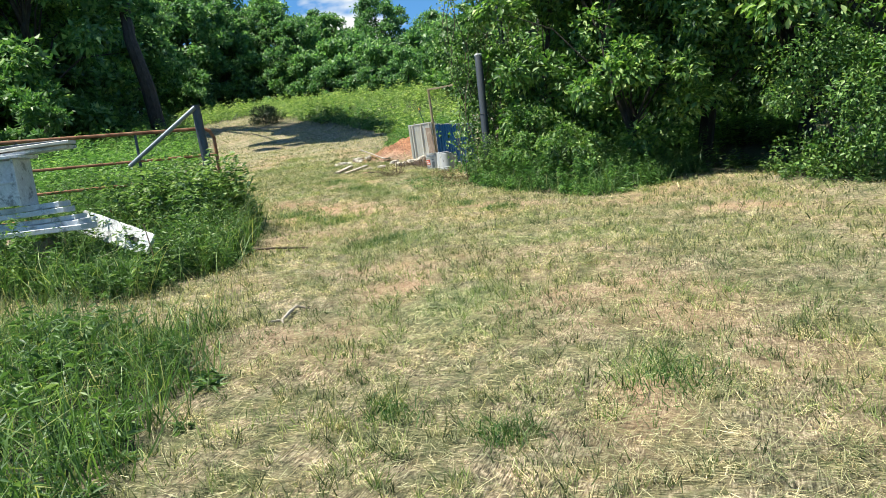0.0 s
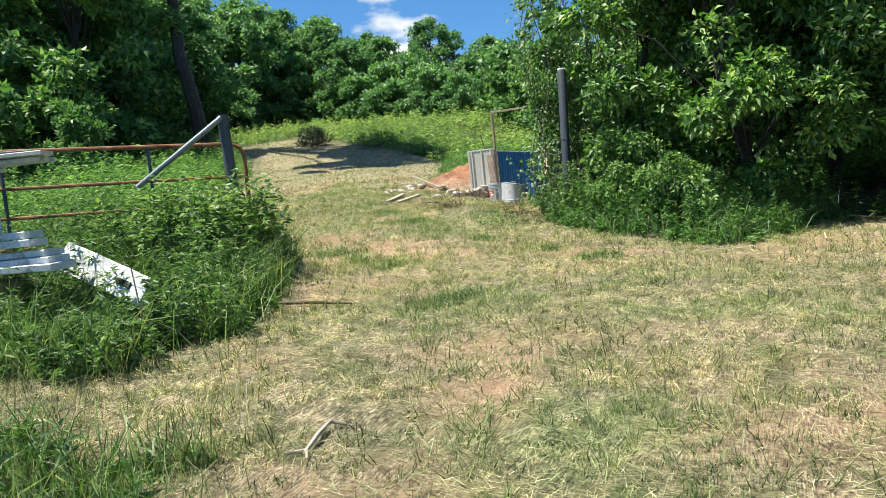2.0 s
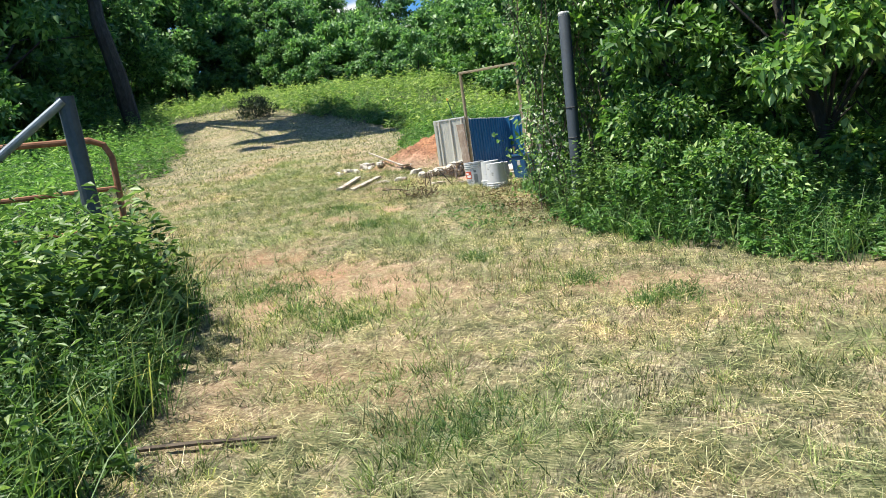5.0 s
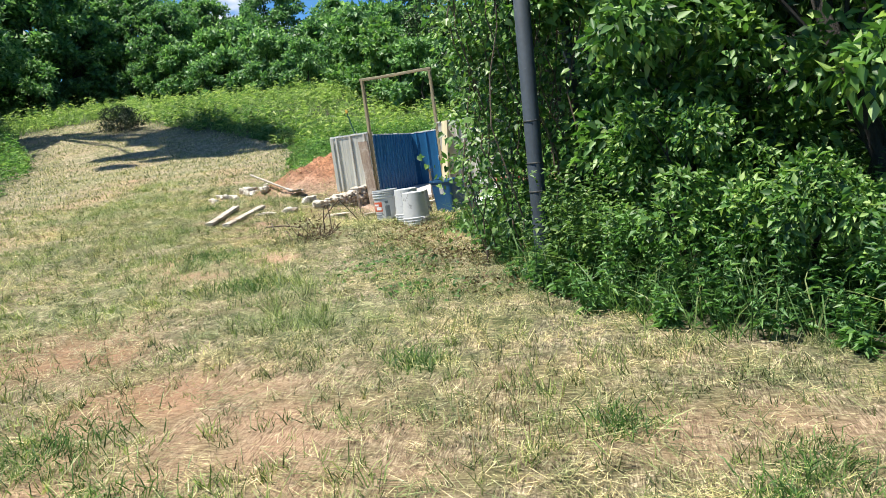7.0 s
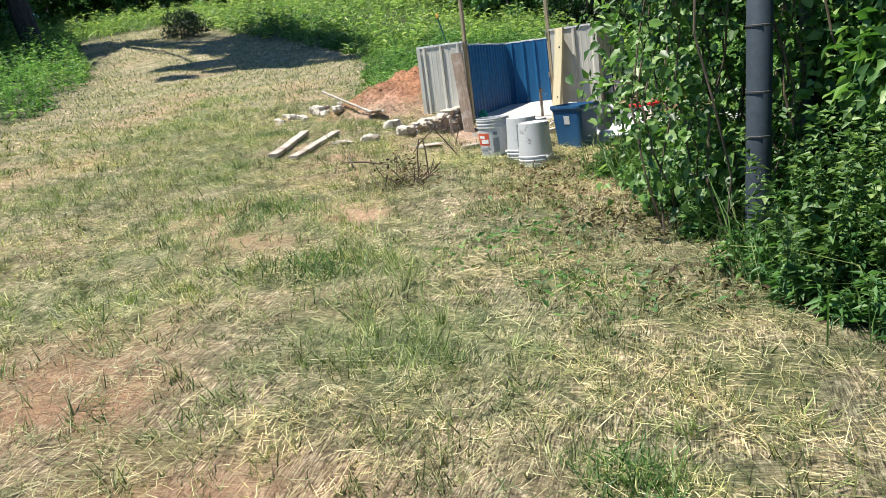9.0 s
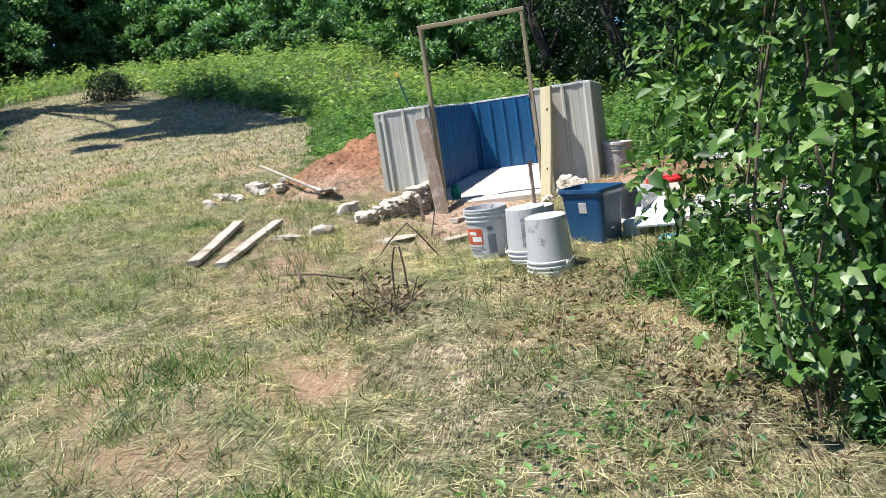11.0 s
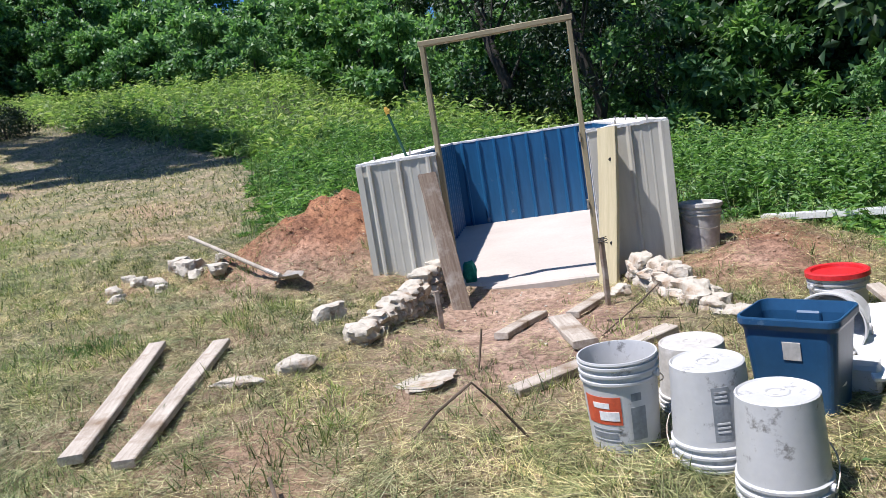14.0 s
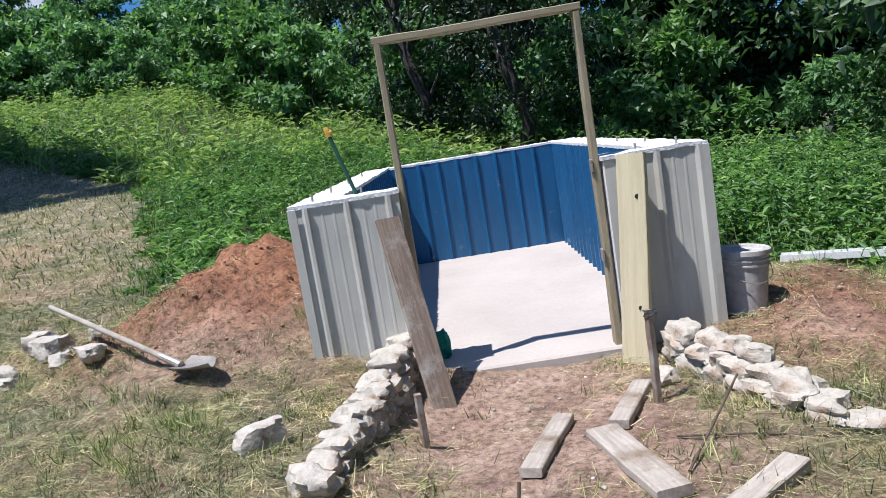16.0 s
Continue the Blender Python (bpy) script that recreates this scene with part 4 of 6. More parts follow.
def crown_arrays(centers, radii, per, leaf, shell=0.55, up=0.5, aspect=0.5, sprigs=False):
    """Leaf clumps: each a loose ball of leaves, thicker towards its outside."""
    c, r = np.repeat(centers, per, 0), np.repeat(radii, per)
    n = len(c)
    dirn = unit(rng.normal(size=(n, 3)) + np.array([0, 0, 0.25]))
    if sprigs:
        shell = 0.2
    q = (shell + (1 - shell) * rng.uniform(size=n) ** 0.6) * (rng.uniform(0.65, 1.35, n) if sprigs else rng.uniform(0.75, 1.15, n))
    pos = c + dirn * (r * q)[:, None] * np.array([1, 1, 0.75])
    d = unit(dirn + rng.normal(0, 0.7, (n, 3)) - np.array([0, 0, 0.35]))
    nrm = unit(dirn * 0.6 + rng.normal(0, 0.45, (n, 3)) + np.array([0, 0, up]))
    L = leaf * rng.uniform(0.65, 1.3, n)
    if sprigs:
        return sprig_arrays(pos, d, nrm, L, L * aspect * rng.uniform(0.9, 1.5, n))
    return leaf_arrays(pos, d, nrm, L, L * aspect * rng.uniform(0.8, 1.2, n), 0.18, 0.2)


def tree(m, tall, spread, clumps, per, leaf, mat, label, name="tree", trunk=0.12, low=0.15, lean=0.0, clump_r=(0.16, 0.30), cat="tree", top=0.85, lean_dir=0.0, crown_off=(0.0, 0.0), sprigs=False):
    """A tapered trunk with limbs that carry clumps of leaves, uneven in outline."""
    ob = thing(name, m, label, cat)
    lx, ly = lean * math.cos(lean_dir), lean * math.sin(lean_dir)
    bm = bmesh.new()
    k = 7
    axis = [Vector((lx * tall * (i / k) ** 1.3 + 0.03 * tall * math.sin(i * 1.7), ly * tall * (i / k) ** 1.3 + 0.03 * tall * math.cos(i * 2.3) - 0.03 * tall, tall * top * i / k - (0.15 if i == 0 else 0))) for i in range(k + 1)]
    tube_bm(axis, [trunk * (1.15 - i / (k + 0.8)) for i in range(k + 1)], 8, bm)
    cs, rs = [], []
    for i in range(clumps):
        h = low + (1 - low) * rng.uniform() ** 0.8
        env = math.sin(math.pi * min(1.0, (h - low * 0.6) / (1.05 - low * 0.6)) ** 0.75) ** 0.6
        a, q = rng.uniform(0, 2 * math.pi), rng.uniform(0.25, 1.0) ** 0.6
        ax = axis[min(k, int(h * k))]
        rad = spread * env * q * rng.uniform(0.8, 1.15)
        c = np.array([ax.x + math.cos(a) * rad + crown_off[0] * q, ax.y + math.sin(a) * rad + crown_off[1] * q, h * tall])
        cs.append(c)
        rs.append(spread * rng.uniform(*clump_r))
        if i % 3 == 0:
            st = axis[max(1, min(k - 1, int(h * k * 0.75)))]
            e = Vector(c)
            mid = st.lerp(e, 0.5) + Vector((0, 0, 0.06 * tall))
            tube_bm([st, mid, e], [trunk * 0.24, trunk * 0.15, trunk * 0.05], 5, bm)
    part("trunk", bm, M_BARK, ob, smooth=True)
    v, f = crown_arrays(np.array(cs), np.array(rs), per, leaf, sprigs=sprigs)
    cr = new("crown", fast_mesh("crown", v, f, mat))
    cr.parent = ob
    return ob


make_field_grass()


# ---- trees and bushes ----
def at(x, y, s=1.0, turn=0.0, dz=0.0):
    return pose(x, y, gz(x, y) + dz, 0, 0, turn) @ Matrix.Diagonal((s, s, s, 1))


def plant_far_wood():
    tall = (6.5, 7.5, 5.6, 8.2)
    lab = "broadleaf tree in the dense wood at the field's end"
    far = [tree(at(-19 + 4 * k, 33.5), t, 2.5, 110, 190, 0.17, M_LEAF_FAR_HAZE, lab, trunk=0.10, low=0.02, clump_r=(0.10, 0.22), sprigs=True) for k, t in enumerate(tall)]
    near = [tree(at(3.5 + 5.0 * k, 23.0 - 3.2 * k), t, 2.5, 90, 300, 0.15, M_LEAF_DARK, lab, trunk=0.12, low=0.04, clump_r=(0.14, 0.24), sprigs=True) for k, t in enumerate(tall[:3])]
    for ob in far + near:
        ob["group"] = "trees of the far wood"
    row = [(-42, 14), (-36, 21), (-29, 27), (-22, 31), (-14, 31.5), (-7, 29), (-1, 26), (5, 22.5), (11, 18.5), (17, 14.5)]
    # how high the wood's skyline stands, by the bearing from the field
    bearing, skyline = [-3.0, -0.80, -0.66, -0.60, -0.535, -0.50, -0.47, -0.43, -0.36, -0.27, -0.15, 0.05, 0.5], [18.0, 16.5, 15.0, 14.0, 13.0, 9.6, 8.7, 9.0, 9.4, 9.0, 10.0, 12.5, 11.5]

    def top_at(x, y):
        return float(np.interp((x - 4) / (y + 11), bearing, skyline))
    mids = [(-40, 0), (-33, 8), (-28.5, 15), (-25, 20)]
    for (x0, y0), (x1, y1) in zip(mids, mids[1:]):
        for i in range(3):
            t = (i + rng.uniform(0.2, 0.8)) / 3
            k = int(rng.integers(4))
            copy_thing(far[k], at(x0 + (x1 - x0) * t, y0 + (y1 - y0) * t, rng.uniform(8.5, 11.5) / (tall[k] + 0.6), rng.uniform(0, 360)))
    n = 0
    for depth, step in ((0.0, 2.7), (3.0, 2.5)):
        for (x0, y0), (x1, y1) in zip(row, row[1:]):
            run = math.hypot(x1 - x0, y1 - y0)
            for i in range(max(1, int(run / step))):
                t = (i + rng.uniform(0.1, 0.9)) / max(1, int(run / step))
                x = x0 + (x1 - x0) * t + rng.uniform(-1, 1)
                y = y0 + (y1 - y0) * t + depth + rng.uniform(-1, 1)
                close = x > -3
                if close and depth > 1:
                    continue
                want = (top_at(x, y) - gz(x, y)) * (rng.uniform(0.70, 0.92) if depth < 1 else rng.uniform(0.93, 1.02))
                k = n % (3 if close else 4)
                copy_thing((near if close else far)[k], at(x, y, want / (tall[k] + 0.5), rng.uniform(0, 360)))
                n += 1
    shrub = [tree(at(-9 + 5 * k, 23), 2.4, 1.3, 24, 150, 0.15, M_LEAF_LIGHT if k else M_LEAF_FAR_HAZE, "light green shrub at the edge of the wood", "shrub", 0.04, 0.05, cat="shrub", sprigs=True) for k in range(2)]
    for s in shrub:
        s["group"] = "shrubs at the wood's edge"
    for (x0, y0), (x1, y1) in zip(row[1:8], row[2:9]):
        for i in range(4):
            t = (i + rng.uniform()) / 4
            copy_thing(shrub[0], at(x0 + (x1 - x0) * t, y0 + (y1 - y0) * t - 1.2, rng.uniform(1.3, 1.8), rng.uniform(0, 360)))
    # a belt of lighter scrub along the track's far side
    for x, y, q in ((-15.5, 3.0, 1.1), (-17.5, 4.8, 1.5), (-19.3, 6.0, 1.9), (-18.0, 1.5, 1.7), (-20.5, 9.5, 1.6), (-22.5, 13.5, 1.5), (-23.0, 4.0, 2.3), (-22.5, 7.5, 2.4), (-20.5, 3.0, 2.1), (-24.5, 10.5, 2.5), (-26.0, 6.5, 2.7)):
        copy_thing(shrub[1], at(x, y, q, 40 * x))
    edge = [(-36, 12), (-30, 20), (-23, 26), (-15, 26.5), (-8, 24), (-3, 19.5), (2, 16.5), (7, 14), (12, 11), (18, 7)]
    for (x0, y0), (x1, y1) in zip(edge, edge[1:]):
        for i in range(5):
            t = rng.uniform()
            copy_thing(shrub[int(rng.integers(2))], at(x0 + (x1 - x0) * t + rng.uniform(-1.5, 1.5), y0 + (y1 - y0) * t + rng.uniform(-1.5, 2.5), rng.uniform(0.6, 1.45), rng.uniform(0, 360)))


def plant_near_trees():
    # the tall lone tree whose dark trunk stands over the track;
    # its crown is made up, set off the trunk to cast the track's shade
    tree(at(-17.0, 11.2), 19.0, 1.9, 80, 420, 0.24, M_LEAF_FAR_HAZE, "tall tree with a bare dark trunk beside the track", trunk=0.30, low=0.64, lean=-0.03, top=0.85, crown_off=(5.2, -5.7), sprigs=True)
    tree(at(-20.3, 8.3), 12.0, 4.4, 120, 280, 0.29, M_LEAF_LIGHT, "broadleaf tree beside the tall trunk", trunk=0.25, low=0.08, clump_r=(0.13, 0.22), sprigs=True)
    tree(at(-26.5, 12.0), 14.0, 4.8, 120, 280, 0.31, M_LEAF_LIGHT, "broadleaf tree behind the tall trunk", trunk=0.25, low=0.08, clump_r=(0.13, 0.22), sprigs=True)
    # cedar behind the enclosure
    tree(at(2.6, 13.5), 9.5, 2.4, 90, 130, 0.13, M_LEAF_CEDAR, "dark cedar tree behind the metal enclosure", trunk=0.16, low=0.05, clump_r=(0.14, 0.24))
    tree(at(0.4, 15.5), 9.0, 2.2, 80, 120, 0.14, M_LEAF_CEDAR, "dark cedar tree at the edge of the wood", trunk=0.16, low=0.05, clump_r=(0.14, 0.24))
    # the thicket along the field
    th = "leafy young oak in the thicket along the field"
    tree(at(4.7, -4.6), 4.7, 1.5, 84, 250, 0.10, M_LEAF, th, trunk=0.06, low=0.05, clump_r=(0.14, 0.24))
    tree(at(5.9, -5.3), 5.4, 1.7, 100, 250, 0.105, M_LEAF, th, trunk=0.08, low=0.06, clump_r=(0.12, 0.22))
    tree(at(7.0, -3.6), 6.5, 2.2, 100, 230, 0.12, M_LEAF, th, trunk=0.12, low=0.10, clump_r=(0.13, 0.24))
    tree(at(5.6, -2.2), 6.0, 2.0, 70, 140, 0.13, M_LEAF, th, trunk=0.10, low=0.12)
    tree(at(8.6, -3.4), 7.5, 2.5, 90, 210, 0.125, M_LEAF, th, trunk=0.13, low=0.24, clump_r=(0.13, 0.24))
    tree(at(9.6, -5.4), 6.8, 2.4, 85, 210, 0.125, M_LEAF, th, trunk=0.12, low=0.24, clump_r=(0.13, 0.24))
    tree(at(11.8, -6.0), 7.0, 2.6, 70, 130, 0.15, M_LEAF, th, trunk=0.14, low=0.12)
    tree(at(10.5, -1.0), 8.0, 3.2, 80, 150, 0.16, M_LEAF_DARK, th, trunk=0.18, low=0.08)
    tree(at(7.0, 1.8), 7.0, 2.8, 80, 150, 0.16, M_LEAF_DARK, th, trunk=0.16, low=0.08)
    tree(at(13.5, -3.0), 8.0, 3.2, 80, 140, 0.17, M_LEAF_DARK, th, trunk=0.18, low=0.08)
    tree(at(9.2, 6.5), 8.0, 3.2, 80, 140, 0.17, M_LEAF_DARK, th, trunk=0.18, low=0.08)
    # bushes at the thicket's foot
    bush = "light green bush at the foot of the thicket"
    tree(at(4.6, -6.2), 1.15, 0.6, 24, 230, 0.058, M_LEAF, bush, "bush", 0.025, 0.05, cat="bush", clump_r=(0.25, 0.4))
    tree(at(5.3, -6.75), 0.8, 0.5, 20, 230, 0.058, M_LEAF, bush, "bush", 0.025, 0.05, cat="bush", clump_r=(0.25, 0.4))
    tree(at(8.7, -7.1), 1.7, 1.0, 36, 230, 0.058, M_LEAF, bush, "bush", 0.03, 0.04, cat="bush", clump_r=(0.25, 0.4))
    tree(at(9.9, -7.5), 1.8, 1.1, 36, 230, 0.058, M_LEAF, bush, "bush", 0.03, 0.04, cat="bush", clump_r=(0.25, 0.4))
    # saplings beside the junk
    tree(at(2.74, -3.42), 2.3, 0.28, 24, 11, 0.075, M_LEAF, "thin leafy sapling beside the buckets", "sapling", 0.007, 0.16, 0.10, cat="sapling", clump_r=(0.25, 0.45))
    tree(at(3.05, -3.25), 2.4, 0.42, 32, 26, 0.085, M_LEAF, "thin leafy sapling at the thicket's tip", "sapling", 0.008, 0.12, 0.10, cat="sapling", clump_r=(0.25, 0.45))
    tree(at(3.12, -3.7), 2.2, 0.5, 34, 30, 0.085, M_LEAF, "thin leafy sapling at the thicket's tip", "sapling", 0.008, 0.12, 0.10, cat="sapling", clump_r=(0.25, 0.45))
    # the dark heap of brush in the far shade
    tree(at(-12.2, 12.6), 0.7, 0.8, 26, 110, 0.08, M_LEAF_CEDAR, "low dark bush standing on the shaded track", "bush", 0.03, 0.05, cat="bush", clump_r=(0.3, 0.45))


def make_vine(x, y):
    """Broad vine leaves hanging in swags from the posts."""
    ob = thing("vine", at(x, y), "broad-leaved vine climbing over the pipe post", "vine")
    bm = bmesh.new()
    pos = []
    for k in range(24):
        a, r0 = rng.uniform(0, 2 * math.pi), rng.uniform(0.08, 0.5)
        cx, cy = ((-0.22, 0.72), (-0.05, 0.35), (0.5, 0.3))[k % 3]
        ox, oy = cx + r0 * math.cos(a), cy + r0 * math.sin(a)
        top = rng.uniform(1.8, 4.2)
        pts = [(ox + 0.08 * math.sin(i * 1.3 + k), oy + 0.08 * math.cos(i * 1.1 + k), top * i / 9) for i in range(10)]
        tube_bm(pts, 0.006, 5, bm)
        for p in pts[1:]:
            for _ in range(30):
                pos.append((p[0] + rng.normal(0, 0.13), p[1] + rng.normal(0, 0.13), p[2] + rng.uniform(-0.15, 0.15)))
    part("stem", bm, M_TWIG, ob)
    pos = np.array(pos)
    # the post itself stays clear on its open side
    pos = pos[~((pos[:, 1] < 0.08) & (np.abs(pos[:, 0] - 0.07) < 0.3)) | (pos[:, 2] > 3.2)]
    n = len(pos)
    d = np.stack([rng.normal(0, 0.6, n) - 0.2, rng.normal(0, 0.6, n) - 0.4, rng.uniform(-1.0, 0.0, n)], -1)
    nrm = np.stack([rng.normal(-0.4, 0.5, n), rng.normal(-0.6, 0.5, n), np.full(n, 0.8)], -1)
    L = 0.025 + 0.05 * rng.uniform(0, 1, n) ** 1.8
    v, f = heart_arrays(pos, d, nrm, L, L * 0.85)
    lv = new("leaves", fast_mesh("leaves", v, f, M_VINE))
    lv.parent = ob


def plant_weeds():
    def wild(x, y):
        return edge_distance(x, y) < 0
    weed_patch("bank_weeds", "dense green weeds on the bank by the gate", 2600, (-2.5, 3.2, -13.3, -8.6), lambda x, y: wild(x, y) & (x > -2.2), (0.33, 0.92), 30, 0.10, 0.27, grass=6500, grass_h=(0.3, 0.8))
    weed_patch("verge_weeds", "tall green grass clump at the field's near edge", 650, (1.0, 5.6, -18.5, -13.8), lambda x, y: wild(x, y), (0.15, 0.4), 18, 0.12, 0.2, grass=6500, grass_h=(0.12, 0.42))
    weed_patch("thicket_weeds", "green weeds at the thicket's edge", 2600, (2.6, 7.0, -8.4, -3.0), lambda x, y: wild(x, y) & (edge_distance(x, y) > -1.6), (0.2, 0.75), 30, 0.085, 0.30, M_LEAF_LIGHT, grass=4200, grass_h=(0.15, 0.6))
    weed_patch("thicket_weeds", "green weeds at the shaded thicket's edge", 900, (6.0, 12.0, -9.2, -5.0), lambda x, y: wild(x, y) & (edge_distance(x, y) > -1.2), (0.2, 0.5), 20, 0.10, 0.28)
    weed_patch("corner_weeds", "dark green weeds crowding the junk by the thicket", 520, (2.45, 4.4, -4.6, -2.6), wild, (0.18, 0.5), 26, 0.075, 0.3, M_LEAF, grass=1200, grass_h=(0.15, 0.4))
    weed_patch("side_weeds", "tall leafy weeds beside the enclosure", 3400, (2.5, 9.0, -2.5, 8.5), lambda x, y: wild(x, y) & (y > 1.2 - 0.9 * (x - 2.6)), (0.4, 0.95), 24, 0.13, 0.34, M_LEAF_LIGHT, grass=1500, grass_h=(0.3, 0.6), ramp=1.0)
    weed_patch("mound_weeds", "tall leafy weeds behind the red earth mound", 5200, (-6.0, 2.5, 1.2, 11.0), lambda x, y: wild(x, y) & ~((x > -0.15) & (x < 2.45) & (y < 4.5)), (0.2, 0.55), 22, 0.115, 0.30, M_LEAF_LIGHT, grass=5000, grass_h=(0.12, 0.36), ramp=3.2)
    weed_patch("far_weeds", "pale tall weeds across the field's end", 4200, (-32, 8, 8, 27), wild, (0.4, 0.9), 10, 0.26, 0.28, M_MEADOW)
    x, y = scatter(24000, -30, 0.5, 8.5, 27, lambda x, y: wild(x, y) & (edge_distance(x, y) > -11) & (rng.uniform(size=x.shape) < 0.25 + 0.75 * patch(x, y, 0.9, 1.4)) & (y > 10.5 + 0.5 * x))
    v, f = tall_blades(x, y, 0.22, 0.65, 2, (0.015, 0.035), 0.5, (0.3, 1.3))
    tagged(new("meadow_grass", fast_mesh("meadow_grass", v, f, M_MEADOW)), "pale green tall meadow grass before the far wood", "grass", kind="stuff")
    weed_patch("track_weeds", "rank green weeds along the far bank", 5200, (-20, 0.4, -8.5, 13), lambda x, y: wild(x, y) & (edge_distance(x, y) > -5.5), (0.7, 1.35), 18, 0.16, 0.26, M_LEAF_LIGHT, grass=4000, grass_h=(0.3, 0.8))
    weed_patch("rough_weeds", "rank weeds covering the unmown ground beyond the gate", 6500, (-14.0, 5.4, -24.0, -8.6), lambda x, y: wild(x, y) & ((x < -2.0) | (y < -13.3)) & ((x < 1.2) | (y < -18.2)) & (rng.uniform(size=x.shape) < smooth01(-24.0, -20.0, y) * smooth01(-14.0, -10.5, x)), (0.3, 0.7), 11, 0.24, 0.28)
    weed_patch("rough_weeds", "rank weeds covering the unmown ground beside the field", 1500, (9.5, 17.0, -22.0, -6.5), lambda x, y: wild(x, y) & (rng.uniform(size=x.shape) < smooth01(17.0, 15.0, x) * smooth01(-22.0, -18.0, y)), (0.3, 0.7), 12, 0.24, 0.28)
    # broad-leaved plants at the bank's tip
    x, y = scatter(210, 0.9, 1.9, -11.2, -9.7, wild)
    v, f = stack_arrays(weed_arrays(x, y, rng.uniform(0.65, 1.1, len(x)), 26, 0.14, 0.40))
    tagged(new("broadleaf_weeds", fast_mesh("broadleaf_weeds", v, f, M_WEED)), "broad-leaved green weeds by the gate post", "weeds", kind="stuff")
    # rank weeds before the pipe post
    x, y = scatter(75, 3.72, 4.25, -6.45, -5.65, lambda x, y: x > 3.7)
    v, f = stack_arrays(weed_arrays(x, y, rng.uniform(0.4, 0.9, len(x)), 60, 0.07, 0.5))
    tagged(new("post_weeds", fast_mesh("post_weeds", v, f, M_WEED)), "bright broad-leaved weeds crowding the pipe post", "weeds", kind="stuff")
    # thin seeding grass on the strip between the bank and the verge
    x, y = scatter(5200, 0.8, 4.6, -14.9, -12.8, lambda x, y: (np.abs(edge_distance(x, y)) < 0.45) & (rng.uniform(size=x.shape) < 0.35 + 0.65 * patch(x, y, 2.9, 0.7)))
    v, f = tall_blades(x, y, 0.06, 0.30, 1, (0.002, 0.005), 0.3, (0.1, 0.9))
    tagged(new("seeding_grass", fast_mesh("seeding_grass", v, f, M_MIXED)), "thin seeding grass between the bank and the verge", "grass", kind="stuff")
    # tall dry seed stalks by the gate
    x, y = scatter(110, 0.9, 1.7, -9.9, -9.1, lambda x, y: edge_distance(x, y) < 0.15)
    v, f = tall_blades(x, y, 0.5, 0.95, 1, (0.004, 0.008), 0.12, (0.0, 0.2))
    tagged(new("seed_stalks", fast_mesh("seed_stalks", v, f, M_STRAW)), "tall dry seed stalks at the bank's edge", "grass", kind="stuff")
    # wilted brush pulled up beside the path
    x, y = scatter(26000, 0.6, 3.9, -6.7, -3.0, lambda x, y: rng.uniform(size=x.shape) < np.minimum(1, gauss(x, y, 1.13, -4.08, 0.22, 0.26) + 0.6 * gauss(x, y, 2.85, -5.0, 0.35, 0.45) + 0.5 * gauss(x, y, 3.4, -6.15, 0.3, 0.3) + 0.5 * gauss(x, y, 2.3, -3.6, 0.35, 0.3) + 0.35 * gauss(x, y, 2.25, -4.3, 0.35, 0.4)))
    n = len(x)
    d = np.stack([rng.normal(size=n), rng.normal(size=n), rng.uniform(0.0, 0.8, n)], -1)
    L = rng.uniform(0.02, 0.055, n)
    v, f = leaf_arrays(on_ground(x, y, rng.uniform(0, 1, n) ** 2 * (0.06 + 0.24 * gauss(x, y, 1.13, -4.08, 0.2, 0.24))), d, rng.normal(size=(n, 3)) + np.array([0, 0, 1]), L, L * 0.4)
    tagged(new("wilted_leaves", fast_mesh("wilted_leaves", v, f, M_DEAD)), "brown wilted leaves of cut brush on the straw", "leaves", kind="stuff")
    x, y = scatter(9000, 1.6, 4.0, -7.2, -3.0, lambda x, y: rng.uniform(size=x.shape) < 0.8 * np.minimum(1, gauss(x, y, 3.0, -6.35, 0.35, 0.28) + gauss(x, y, 2.4, -5.6, 0.4, 0.4) + 0.2 * gauss(x, y, 2.55, -4.4, 0.4, 0.5) + 0.35 * gauss(x, y, 2.6, -3.1, 0.3, 0.4)) * (0.3 + 0.7 * patch(x, y, 5.3, 2.2)))
    n = len(x)
    d = np.stack([rng.normal(size=n), rng.normal(size=n), rng.uniform(0.0, 0.8, n)], -1)
    L = rng.uniform(0.02, 0.055, n)
    v, f = leaf_arrays(on_ground(x, y, rng.uniform(0, 0.09, n)), d, rng.normal(size=(n, 3)) * 0.5 + np.array([0, 0, 1]), L, L * 0.5)
    tagged(new("low_creeper", fast_mesh("low_creeper", v, f, M_LEAF_LIGHT)), "low green creeper on the trampled straw", "weeds", kind="stuff")


plant_far_wood()
plant_near_trees()
make_vine(3.55, -5.5)
plant_weeds()


